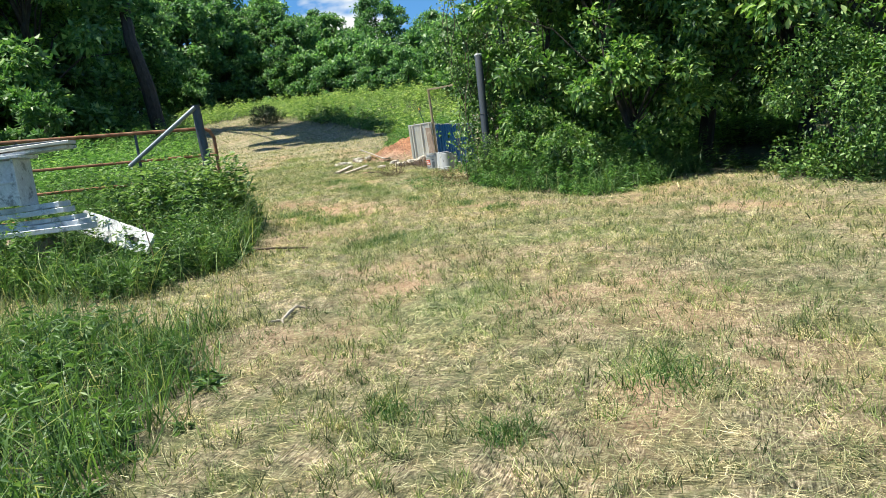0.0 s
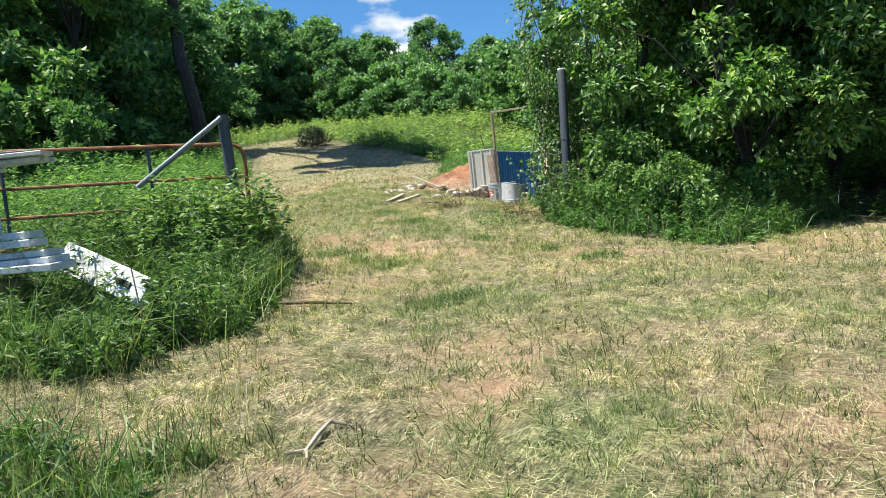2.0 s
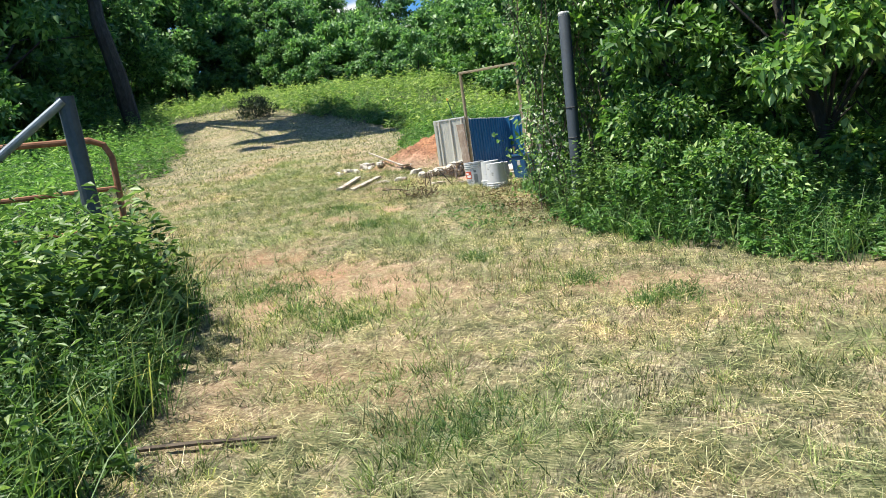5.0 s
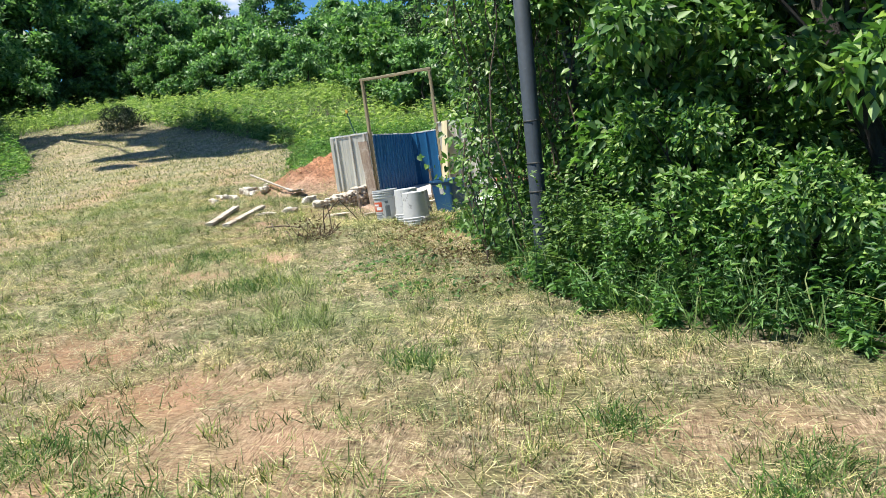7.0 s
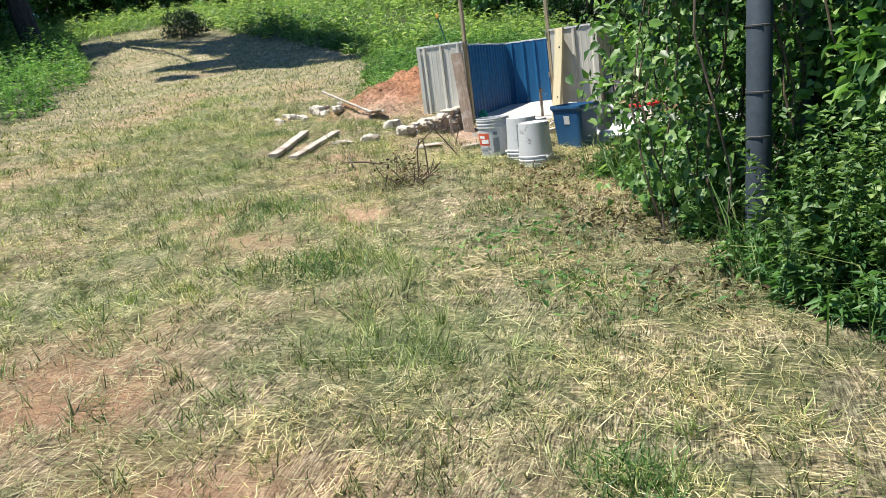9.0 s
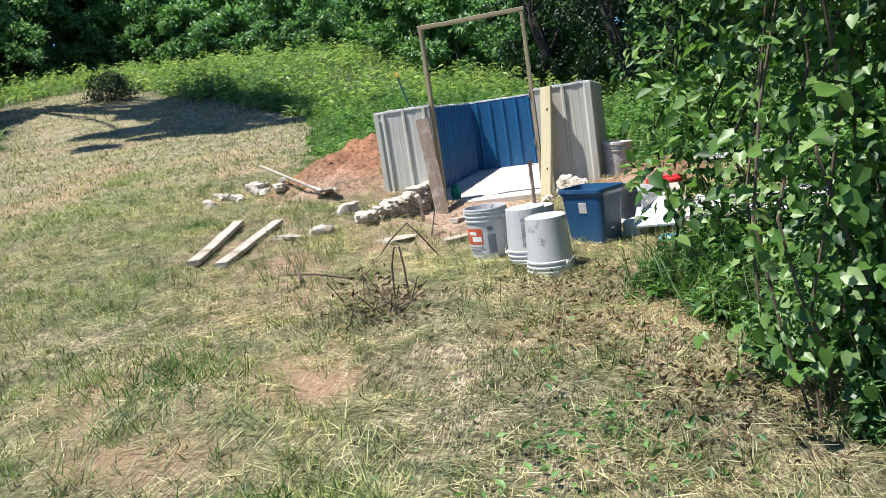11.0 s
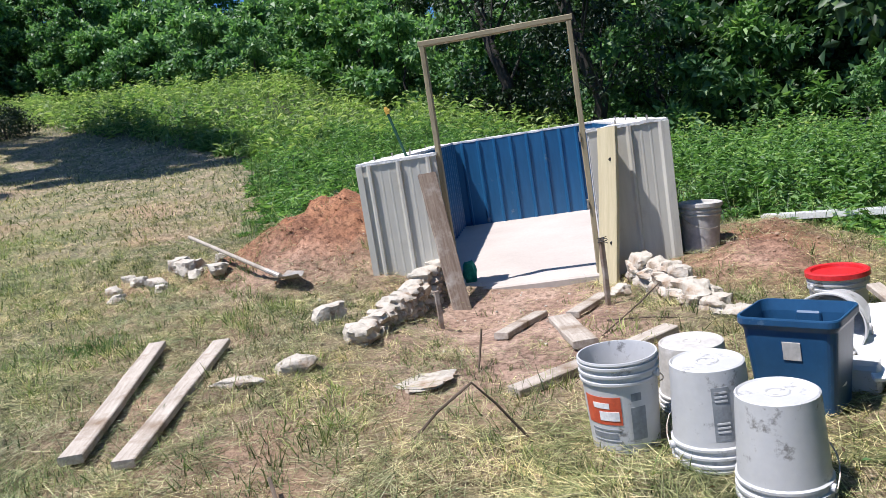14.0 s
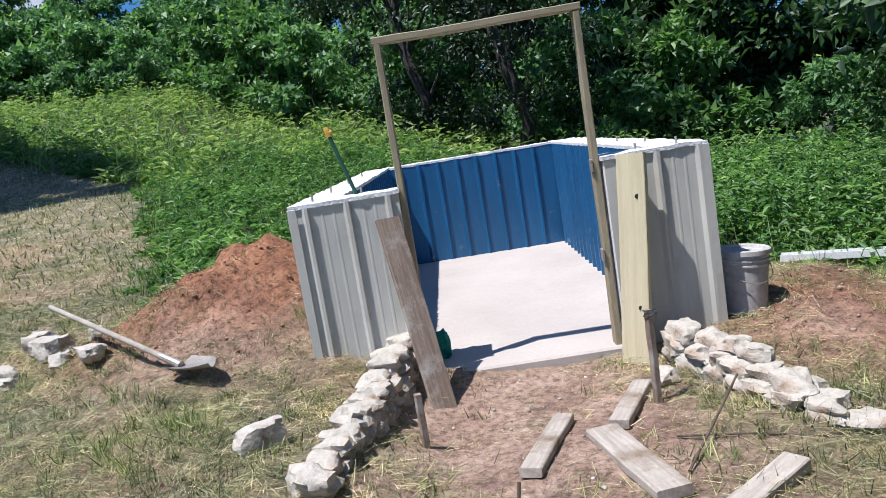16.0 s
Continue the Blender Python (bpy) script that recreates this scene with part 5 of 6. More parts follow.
# ---- the metal enclosure ----
def ribbed_sheet_bm(width, tall, first=0.06, spacing=0.19, rib=0.024, thick=0.003, minor=0.0):
    """A profiled metal sheet along x, standing on z=0, ribs towards -y."""
    prof = [(0.0, 0.0)]
    c = first
    while c < width - 0.03:
        prof += [(c - 0.028, 0.0), (c - 0.009, -rib), (c + 0.009, -rib), (c + 0.017, 0.0)]
        for u in (c + spacing * 0.36, c + spacing * 0.64):
            if minor and u < width - 0.02:
                prof += [(u - 0.011, 0.0), (u - 0.004, -minor), (u + 0.004, -minor), (u + 0.009, 0.0)]
        c += spacing
    prof.append((width, 0.0))
    bm = bmesh.new()
    cols = [[bm.verts.new((x, y + o, z)) for o in (0, thick) for z in (0, tall)] for x, y in prof]
    for a, b in zip(cols, cols[1:]):
        bm.faces.new((a[0], b[0], b[1], a[1]))
        bm.faces.new((a[2], a[3], b[3], b[2]))
        bm.faces.new((a[1], b[1], b[3], a[3]))
        bm.faces.new((a[0], a[2], b[2], b[0]))
    for e in (cols[0], cols[-1]):
        bm.faces.new((e[0], e[1], e[3], e[2]))
    bmesh.ops.recalc_face_normals(bm, faces=bm.faces)
    return bm


def make_enclosure():
    W, D, TOP, FLOOR, T = 2.305, 4.3, 1.172, 0.10, 0.27
    JL, JR = 0.61, 1.74
    ob = thing("enclosure", pose(0, 0, 0), "roofless insulated metal-clad enclosure with a white concrete floor", "shed")
    H0 = -0.12

    def wall_core(x0, x1, y0, y1):
        bm = box_bm(x1 - x0, y1 - y0, TOP - H0, ((x0 + x1) / 2, (y0 + y1) / 2, H0), 0.006)
        part("wall_core", bm, M_CORE, ob, "white foam and concrete wall core")

    def cap(x0, x1, y0, y1):
        bm = bmesh.new()
        nx, ny = max(2, int((x1 - x0) / 0.05)), max(2, int((y1 - y0) / 0.05))
        grid = [[bm.verts.new((x0 + (x1 - x0) * i / nx + 0.006 * noise.noise((i * 0.7, j * 0.7, x0)), y0 + (y1 - y0) * j / ny + 0.006 * noise.noise((i * 0.7, j * 0.7, 5)),
                               TOP + 0.008 + 0.010 * noise.noise((i * 0.45 + x0, j * 0.45 + y0, 1)))) for j in range(ny + 1)] for i in range(nx + 1)]
        for i in range(nx):
            for j in range(ny):
                bm.faces.new((grid[i][j], grid[i + 1][j], grid[i + 1][j + 1], grid[i][j + 1]))
        res = bmesh.ops.extrude_face_region(bm, geom=bm.faces[:])
        bmesh.ops.translate(bm, vec=(0, 0, -0.022), verts=[g for g in res["geom"] if isinstance(g, bmesh.types.BMVert)])
        bmesh.ops.recalc_face_normals(bm, faces=bm.faces)
        part("wall_cap", bm, M_CORE, ob, "rough white top of the wall")

    e = 0.012
    wall_core(e, JL, e, T)
    wall_core(JR, W - e, e, T)
    wall_core(e, T - e, T + 0.002, D - e)
    wall_core(W - T + e, W - e, T + 0.002, D - e)
    wall_core(T, W - T, D - T + e, D - e)
    cap(0.0, JL + 0.01, -0.004, T + 0.01)
    cap(JR - 0.01, W, -0.004, T + 0.01)
    cap(0.0, T, T + 0.012, D)
    cap(W - T, W, T + 0.012, D)
    cap(T + 0.002, W - T - 0.002, D - T, D)

    def sheet(name, width, m, mat, first, spacing, tall=TOP - H0 - 0.012, label=""):
        s = part(name, ribbed_sheet_bm(width, tall, first, spacing, minor=0.0016 if mat is M_GALV else 0.0), mat, ob, label)
        s.matrix_local = m
    ins = TOP - FLOOR - 0.012
    sheet("outer_sheet", JL, pose(0, 0.006, H0), M_GALV, 0.10, 0.229, label="ribbed grey metal sheet")
    sheet("outer_sheet", W - JR, pose(JR, 0.006, H0), M_GALV, 0.29, 0.229, label="ribbed grey metal sheet")
    sheet("outer_sheet", D, pose(0.006, D, H0, 0, 0, -90), M_GALV, 0.09, 0.19, label="ribbed grey metal sheet")
    sheet("outer_sheet", D, pose(W - 0.006, 0, H0, 0, 0, 90), M_GALV, 0.09, 0.19, label="ribbed grey metal sheet")
    sheet("outer_sheet", W, pose(W, D - 0.006, H0, 0, 0, 180), M_GALV, 0.09, 0.19, label="ribbed grey metal sheet")
    sheet("inner_sheet", W - 2 * T, pose(T, D - T + 0.004, FLOOR), M_BLUE, 0.12, 0.205, ins, "ribbed blue painted metal sheet")
    sheet("inner_sheet", D - 2 * T, pose(T - 0.004, T, FLOOR, 0, 0, 90), M_BLUE, 0.12, 0.19, ins, "ribbed blue painted metal sheet")
    sheet("inner_sheet", D - 2 * T, pose(W - T + 0.004, D - T, FLOOR, 0, 0, -90), M_BLUE, 0.12, 0.19, ins, "ribbed blue painted metal sheet")
    sheet("inner_sheet", JL - T, pose(JL, T - 0.004 + 0.012, FLOOR, 0, 0, 180), M_BLUE, 0.1, 0.19, ins, "ribbed blue painted metal sheet")
    sheet("inner_sheet", W - T - JR, pose(W - T, T + 0.008, FLOOR, 0, 0, 180), M_BLUE, 0.1, 0.19, ins, "ribbed blue painted metal sheet")
    # corner trims on the outer edges
    for x in (0.0, W):
        sx = 1 if x == 0 else -1
        bm = box_bm(0.05, 0.006, TOP - H0 - 0.01, (x + sx * 0.022, -0.014, H0), 0.002)
        part("corner_trim", bm, M_GALV, ob)
    slab = box_bm(W - 0.04, D - 0.02, FLOOR - H0 + 0.001, (W / 2, D / 2 + 0.02, H0), 0.0)
    part("floor_slab", slab, M_CONCRETE, ob, "pale concrete floor slab")
    sill = box_bm(JR - JL + 0.10, 0.30, FLOOR + 0.012 - H0, ((JL + JR) / 2, 0.16, H0 - 0.002), 0.012)
    part("door_sill", sill, M_CONCRETE, ob, "raised white concrete doorway sill")
    for x, y in [(0.12, 0.14), (0.40, 0.14), (0.13, 0.8), (0.13, 1.7), (0.13, 2.7), (2.18, 0.14), (1.95, 0.14), (2.18, 0.8), (2.18, 1.6), (2.18, 2.6), (0.7, 4.16), (1.5, 4.16)]:
        bm = lathe_bm([(0, 0), (0.007, 0), (0.007, 0.045), (0, 0.046)], 8)
        b = part("anchor_bolt", bm, M_STEEL, ob, "short steel anchor bolt")
        b.location = (x, y, TOP)
    # door frame of lumber
    fr = thing("door_frame", pose(0, 0, 0), "bare weathered lumber door frame standing in the doorway", "door frame")
    for x in (0.628, 1.706):
        s = part("post", lumber_bm(1.85, 0.085, 0.038, 3), M_WOOD_FRAME, fr)
        s.matrix_local = pose(x + 0.019, 0.09, FLOOR + 0.012, 0, -90, 0)
    s = part("header", lumber_bm(1.13, 0.085, 0.038, 5), M_WOOD_FRAME, fr)
    s.matrix_local = pose(0.602, 0.09, 1.96, 0, 0, 0)
    for z in (0.6, 1.1):
        h = part("hinge", box_bm(0.012, 0.05, 0.07, (0, 0, 0), 0.002), M_STEEL, fr, "rusty hinge")
        h.matrix_local = pose(1.68, 0.06, z)


make_enclosure()


def plank(name, p0, p1, width, thick, mat, label, cat="plank", seed=1, roll=0.0, group=""):
    """A board whose underside runs from p0 to p1."""
    a, b = Vector(p0), Vector(p1)
    d = b - a
    q = d.to_track_quat("X", "Z").to_matrix().to_4x4()
    ob = part(name, lumber_bm(d.length, width, thick, seed), mat)
    ob.matrix_world = Matrix.Translation(a) @ q @ pose(0, 0, 0, roll)
    return tagged(ob, label, cat, group)


def ground_plank(name, xy0, xy1, width, thick, mat, label, cat="plank", seed=1, lift=(0.004, 0.004), group=""):
    p0, p1 = (*xy0, gz(*xy0) + lift[0]), (*xy1, gz(*xy1) + lift[1])
    return plank(name, p0, p1, width, thick, mat, label, cat, seed, group=group)


def yard_wood():
    # leaning boards
    plank("leaning_plank", (0.70, -0.40, gz(0.7, -0.4) - 0.02), (0.545, -0.075, 1.045), 0.135, 0.032, M_WOOD_BROWN, "cracked brown plank leaning on the metal wall", seed=4, roll=180)
    board = plank("leaning_plank", (1.735, -0.17, gz(1.735, -0.17) - 0.01), (1.858, -0.075, 1.178), 0.185, 0.03, M_WOOD_PINE, "pale yellow pine board leaning on the metal wall", seed=6, roll=180)
    for t in (0.28, 0.80):
        q = Vector((1.735, -0.17, gz(1.735, -0.17) - 0.01)).lerp(Vector((1.858, -0.075, 1.178)), t)
        kb = lathe_bm([(0, 0), (0.013, 0.0), (0.011, 0.002), (0, 0.0025)], 12)
        kn = part("knot", kb, M_DARK, board)
        kn.matrix_world = Matrix.Translation(q + Vector((0.03, -0.032, 0))) @ pose(0, 0, 0, 90)
    # two planks in the grass
    ground_plank("plank", (-0.63, -2.96), (-0.95, -1.60), 0.10, 0.038, M_WOOD_GREY, "long grey weathered plank lying in the grass", seed=2, group="planks in the grass", lift=(0.012, 0.018))
    ground_plank("plank", (-0.40, -2.97), (-0.58, -1.55), 0.10, 0.038, M_WOOD_GREY, "long grey weathered plank lying in the grass", seed=3, group="planks in the grass", lift=(0.012, 0.018))
    # offcuts in the doorway path
    ground_plank("lumber_offcut", (1.03, -1.38), (1.255, -0.74), 0.09, 0.04, M_WOOD_GREY, "short grey lumber offcut on bare earth", "lumber", 7)
    ground_plank("lumber_offcut", (1.50, -1.67), (1.375, -1.03), 0.14, 0.04, M_WOOD_GREY, "short wide board offcut on bare earth", "lumber", 8)
    ground_plank("lumber_offcut", (1.455, -1.0), (1.685, -0.5), 0.09, 0.04, M_WOOD_GREY, "short lumber offcut beside the stake", "lumber", 9, lift=(0.006, 0.006))
    ground_plank("lumber_offcut", (1.13, -2.22), (1.96, -1.58), 0.10, 0.045, M_WOOD_GREY, "pale grey lumber length lying on straw behind the buckets", "lumber", 10)
    # stakes
    for x, y, h, lx, lab in ((1.705, -0.755, 0.43, -0.02, "dark wooden stake driven in beside the doorway"), (0.622, -0.86, 0.25, 0.0, "short wooden stake driven in by the stone wall")):
        bm = lumber_bm(h + 0.06, 0.035, 0.03, 11)
        s = part("stake", bm, M_WOOD_BROWN)
        s.matrix_world = pose(x, y, gz(x, y) - 0.05, 0, -90 - math.degrees(lx), 20)
        tagged(s, lab, "stake", "stakes by the doorway")
    wire = [(1.705 + 0.03 * math.cos(a), -0.755 + 0.03 * math.sin(a), gz(1.705, -0.755) + 0.40 + 0.004 * a) for a in np.linspace(0, 12, 30)]
    tagged(part("wire", tube_bm(wire, 0.003, 5), M_DARK), "dark wire wound round the stake's top", "wire")


yard_wood()


def stone(x, y, sx, sy, sz, seed, turn=0.0, z=None, label="pale limestone rock on the ground", group="", tilt=0.0, name="rock", parent=None):
    base = gz(x, y) if z is None else z
    ob = part(name, slab_bm(sx * 1.1, sy * 1.1, sz * 1.16, seed), M_STONE, parent, smooth=True)
    ob.matrix_local = pose(x, y, base + sz * 0.36, tilt, tilt * 0.5, turn)
    if parent is None:
        tagged(ob, label, "rock", group)
    return ob


def stone_walls():
    left = thing("stone_wall", pose(0, 0, 0), "low dry-laid limestone wall edging the doorway", "stone wall")
    rr = random.Random(5)
    p0, p1 = Vector((0.19, -1.52)), Vector((0.48, -0.06))
    run = p1 - p0
    yaw = math.degrees(math.atan2(run.y, run.x))
    # courses from the top down; the crest climbs towards the doorway
    for course in range(6):
        u = rr.uniform(-0.05, 0.02)
        while u < run.length - 0.06:
            ln = rr.uniform(0.12, 0.20) if course == 0 else rr.uniform(0.09, 0.18)
            q = p0 + run.normalized() * (u + ln / 2)
            t = (u + ln / 2) / run.length
            crest = 0.25 + 0.13 * t
            wide = rr.uniform(0.15, 0.20)
            hgt = rr.uniform(0.07, 0.095)
            stone(q.x + rr.uniform(-0.015, 0.02), q.y, ln * 1.04, wide, hgt, rr.randint(0, 999), yaw + rr.uniform(-9, 9), crest - 0.062 * (course + 1) + rr.uniform(-0.012, 0.012), name="stone", parent=left, tilt=rr.uniform(-7, 7))
            u += ln * 0.88
    right = thing("stone_wall", pose(0, 0, 0), "tumbled low limestone wall beside the earth mound", "stone wall")
    q0, q1 = Vector((1.90, -0.22)), Vector((2.22, -1.14))
    run = q1 - q0
    yaw = math.degrees(math.atan2(run.y, run.x))
    for course, (stop, side) in enumerate(((1.0, 0.0), (1.0, 0.10), (0.92, 0.03), (0.55, 0.06))):
        u = rr.uniform(0, 0.05)
        while u < run.length * stop:
            ln = rr.uniform(0.11, 0.19)
            q = q0 + run.normalized() * (u + ln / 2) + Vector((side, side * 0.3))
            base = gz(q.x, q.y) + (0.0, 0.0, 0.058, 0.115)[course]
            stone(q.x + rr.uniform(-0.02, 0.02), q.y, ln * 1.08, rr.uniform(0.10, 0.15), rr.uniform(0.065, 0.09), rr.randint(0, 999), yaw + rr.uniform(-20, 20), base, name="stone", parent=right, tilt=rr.uniform(-9, 9))
            u += ln
    stone(2.40, -1.32, 0.30, 0.13, 0.065, 77, -26, label="long flat limestone slab beside the wall")
    stone(1.80, -0.52, 0.12, 0.10, 0.08, 78, 20)
    # loose stones
    stone(0.66, -2.06, 0.27, 0.20, 0.022, 31, 10, label="flat pale limestone slab bedded in straw")
    stone(0.0, -1.93, 0.19, 0.15, 0.09, 32, 30)
    stone(-0.10, -1.02, 0.21, 0.13, 0.105, 36, 35, label="pale limestone block lying in the grass")
    stone(-0.26, -2.13, 0.24, 0.10, 0.05, 34, 5)
    for k, (x, y, s) in enumerate([(-1.95, 0.78, 0.24), (-1.78, 0.62, 0.27), (-1.62, 0.36, 0.18), (-1.36, 0.22, 0.20), (-1.95, 0.32, 0.20), (-2.15, 0.40, 0.18), (-1.85, 0.15, 0.14), (-2.3, 0.2, 0.16), (-2.1, -0.1, 0.16), (-1.55, 0.75, 0.16), (-1.45, 0.55, 0.14), (-2.35, 0.55, 0.15)]):
        stone(x, y, s * 0.82, s * 0.66, s * 0.52, 40 + k, k * 47, gz(x, y) - 0.012, label="rough limestone rock heaped beside red earth", group="rocks by the mound")


stone_walls()


def lump_scatter(name, label, n, cx, cy, rx, ry, size, mat, seed):
    """Clods and pebbles strewn over loose earth."""
    r = np.random.default_rng(seed)
    bm0 = bmesh.new()
    bmesh.ops.create_icosphere(bm0, subdivisions=1, radius=0.5)
    v0 = np.array([v.co[:] for v in bm0.verts])
    f0 = np.array([[v.index for v in f.verts] for f in bm0.faces])
    bm0.free()
    x, y = cx + r.normal(0, rx, n), cy + r.normal(0, ry, n)
    k = ~((x > -0.03) & (x < 2.34) & (y > -0.03))
    x, y = x[k], y[k]
    n = len(x)
    s = size * r.lognormal(0, 0.5, (n, 1, 1)) * r.uniform(0.6, 1.2, (n, 1, 3))
    v = v0[None] * s * (1 + 0.25 * r.normal(size=(n, len(v0), 1)))
    v = v + np.stack([x, y, height(x, y) + s[:, 0, 2] * 0.2], -1)[:, None]
    f = f0[None] + (np.arange(n) * len(v0))[:, None, None]
    tagged(new(name, fast_mesh(name, v.reshape(-1, 3), f.reshape(-1, 3), mat)), label, "earth", kind="stuff")


M_CLOD_RED = surface("red_clods", [(0.3, (0.20, 0.085, 0.045)), (0.7, (0.38, 0.19, 0.11))], 9.0, 0.95, bump=0.6)
M_CLOD_BROWN = surface("brown_clods", [(0.3, (0.28, 0.175, 0.12)), (0.7, (0.48, 0.34, 0.25))], 9.0, 0.95, bump=0.6)
lump_scatter("red_earth_clods", "crumbly red clay clods on the dug-out mound", 1300, -0.6, 0.75, 0.5, 0.45, 0.008, M_CLOD_RED, 1)
lump_scatter("brown_earth_clods", "brown earth clods on the low mound", 1100, 2.95, 0.2, 0.4, 0.45, 0.008, M_CLOD_BROWN, 2)
lump_scatter("doorway_gravel", "small clods and gravel on the trodden doorway", 1300, 1.2, -0.8, 0.5, 0.55, 0.005, M_CLOD_BROWN, 3)
lump_scatter("pale_gravel", "small pale stone chips on bare earth", 220, 1.2, -0.6, 0.7, 0.6, 0.010, M_STONE, 4)


# ---- buckets, tub and loose goods ----
def bucket(m, label, mat, upside=False, lid=None, print_kind="", handle=True, cat="bucket", dirty=False):
    """A five-gallon pail: tapered wall, stepped rim rings, wire bail."""
    ob = thing("bucket", m, label, cat)
    H, rb, rt = 0.368, 0.130, 0.148
    prof = [(0, 0.006), (rb - 0.012, 0.006), (rb - 0.006, 0.0), (rb, 0.004), (rb + 0.0135, 0.275), (rb + 0.021, 0.280), (rb + 0.021, 0.289), (rb + 0.0145, 0.292),
            (rb + 0.0150, 0.306), (rb + 0.023, 0.310), (rb + 0.023, 0.319), (rb + 0.0160, 0.322), (rb + 0.0165, 0.336), (rb + 0.024, 0.340), (rb + 0.024, 0.349),
            (rt, 0.352), (rt + 0.006, 0.360), (rt + 0.004, H), (rt - 0.002, H), (rt - 0.005, 0.355), (rb - 0.004, 0.02), (0, 0.018)]
    flip = pose(0, 0, H, 180, 0, 0) if upside else Matrix()
    body = part("body", lathe_bm(prof, 40), mat, ob, smooth=True)
    body.matrix_local = flip
    if upside:
        ring = part("moulded_ring", lathe_bm([(0.030, 0), (0.034, 0.003), (0.038, 0.003), (0.042, 0)], 28), mat, body)
        ring.matrix_local = flip.inverted() @ pose(0, 0, H - 0.005)
    if handle:
        for s in (-1, 1):
            ear = part("handle_ear", lathe_bm([(0, 0), (0.016, 0), (0.014, 0.016), (0, 0.017)], 14), mat, ob)
            ear.matrix_local = flip @ pose(s * (rb + 0.016), 0, 0.298, 0, 90 * s, 0)
        pts = []
        for i in range(15):
            a = math.pi * i / 14
            pts.append((-(rb + 0.034) * math.cos(a), (0.162 if print_kind == "red" else -0.162) * math.sin(a), 0.298 - 0.11 * math.sin(a)))
        bail = part("bail", tube_bm(pts, 0.0025, 6), M_STEEL, ob, "thin wire bail")
        bail.matrix_local = flip
    if lid:
        lp = [(0, 0.356), (rt - 0.022, 0.356), (rt - 0.018, 0.372), (rt + 0.002, 0.376), (rt + 0.012, 0.370), (rt + 0.013, 0.345), (rt + 0.008, 0.345), (rt + 0.008, 0.355)]
        part("lid", lathe_bm(lp, 40), lid, ob, "red snap-on lid" if lid is M_RED else "")

    def decal(name, a0, a1, z0, z1, mat2, off=0.0015):
        bm = bmesh.new()
        n = max(3, int((a1 - a0) / 6))
        rows = []
        for i in range(n + 1):
            a = radians(a0 + (a1 - a0) * i / n)
            rows.append([bm.verts.new(((rb + 0.0135 * z / 0.275 + o) * math.cos(a), (rb + 0.0135 * z / 0.275 + o) * math.sin(a), z)) for z in (z0, z1) for o in (off, off - 0.0022)])
        for a, b in zip(rows, rows[1:]):
            bm.faces.new((a[0], b[0], b[2], a[2]))
            bm.faces.new((a[1], a[3], b[3], b[1]))
            bm.faces.new((a[2], b[2], b[3], a[3]))
            bm.faces.new((a[0], a[1], b[1], b[0]))
        bmesh.ops.recalc_face_normals(bm, faces=bm.faces)
        part(name, bm, mat2, body)
    if print_kind == "red":
        decal("label", -130, -66, 0.125, 0.235, M_LABEL)
        decal("label_bar", -102, -70, 0.142, 0.178, M_LABEL_WHITE, 0.003)
        decal("label_bar", -112, -84, 0.190, 0.212, M_LABEL_WHITE, 0.003)
        decal("label_bar", -122, -70, 0.100, 0.106, M_LABEL_GREY)
        decal("label_bar", -122, -70, 0.055, 0.060, M_LABEL_GREY)
        decal("label_bar", -122, -76, 0.070, 0.090, M_LABEL_GREY)
        decal("label_bar", -52, -28, 0.060, 0.190, M_LABEL_GREY)
        decal("label_bar", -50, -34, 0.215, 0.245, M_LABEL_GREY)
    if print_kind == "warning":
        decal("warning_panel", 80, 106, 0.06, 0.25, M_LABEL_GREY, 0.001)
        for z in (0.075, 0.09, 0.105, 0.185, 0.2, 0.215):
            decal("warning_bar", 84, 102, z, z + 0.006, M_BUCKET, 0.003)
    return ob


def put(x, y, turn=0.0, dz=-0.004, tilt=(0, 0)):
    return pose(x, y, gz(x, y) + dz, tilt[0], tilt[1], turn)


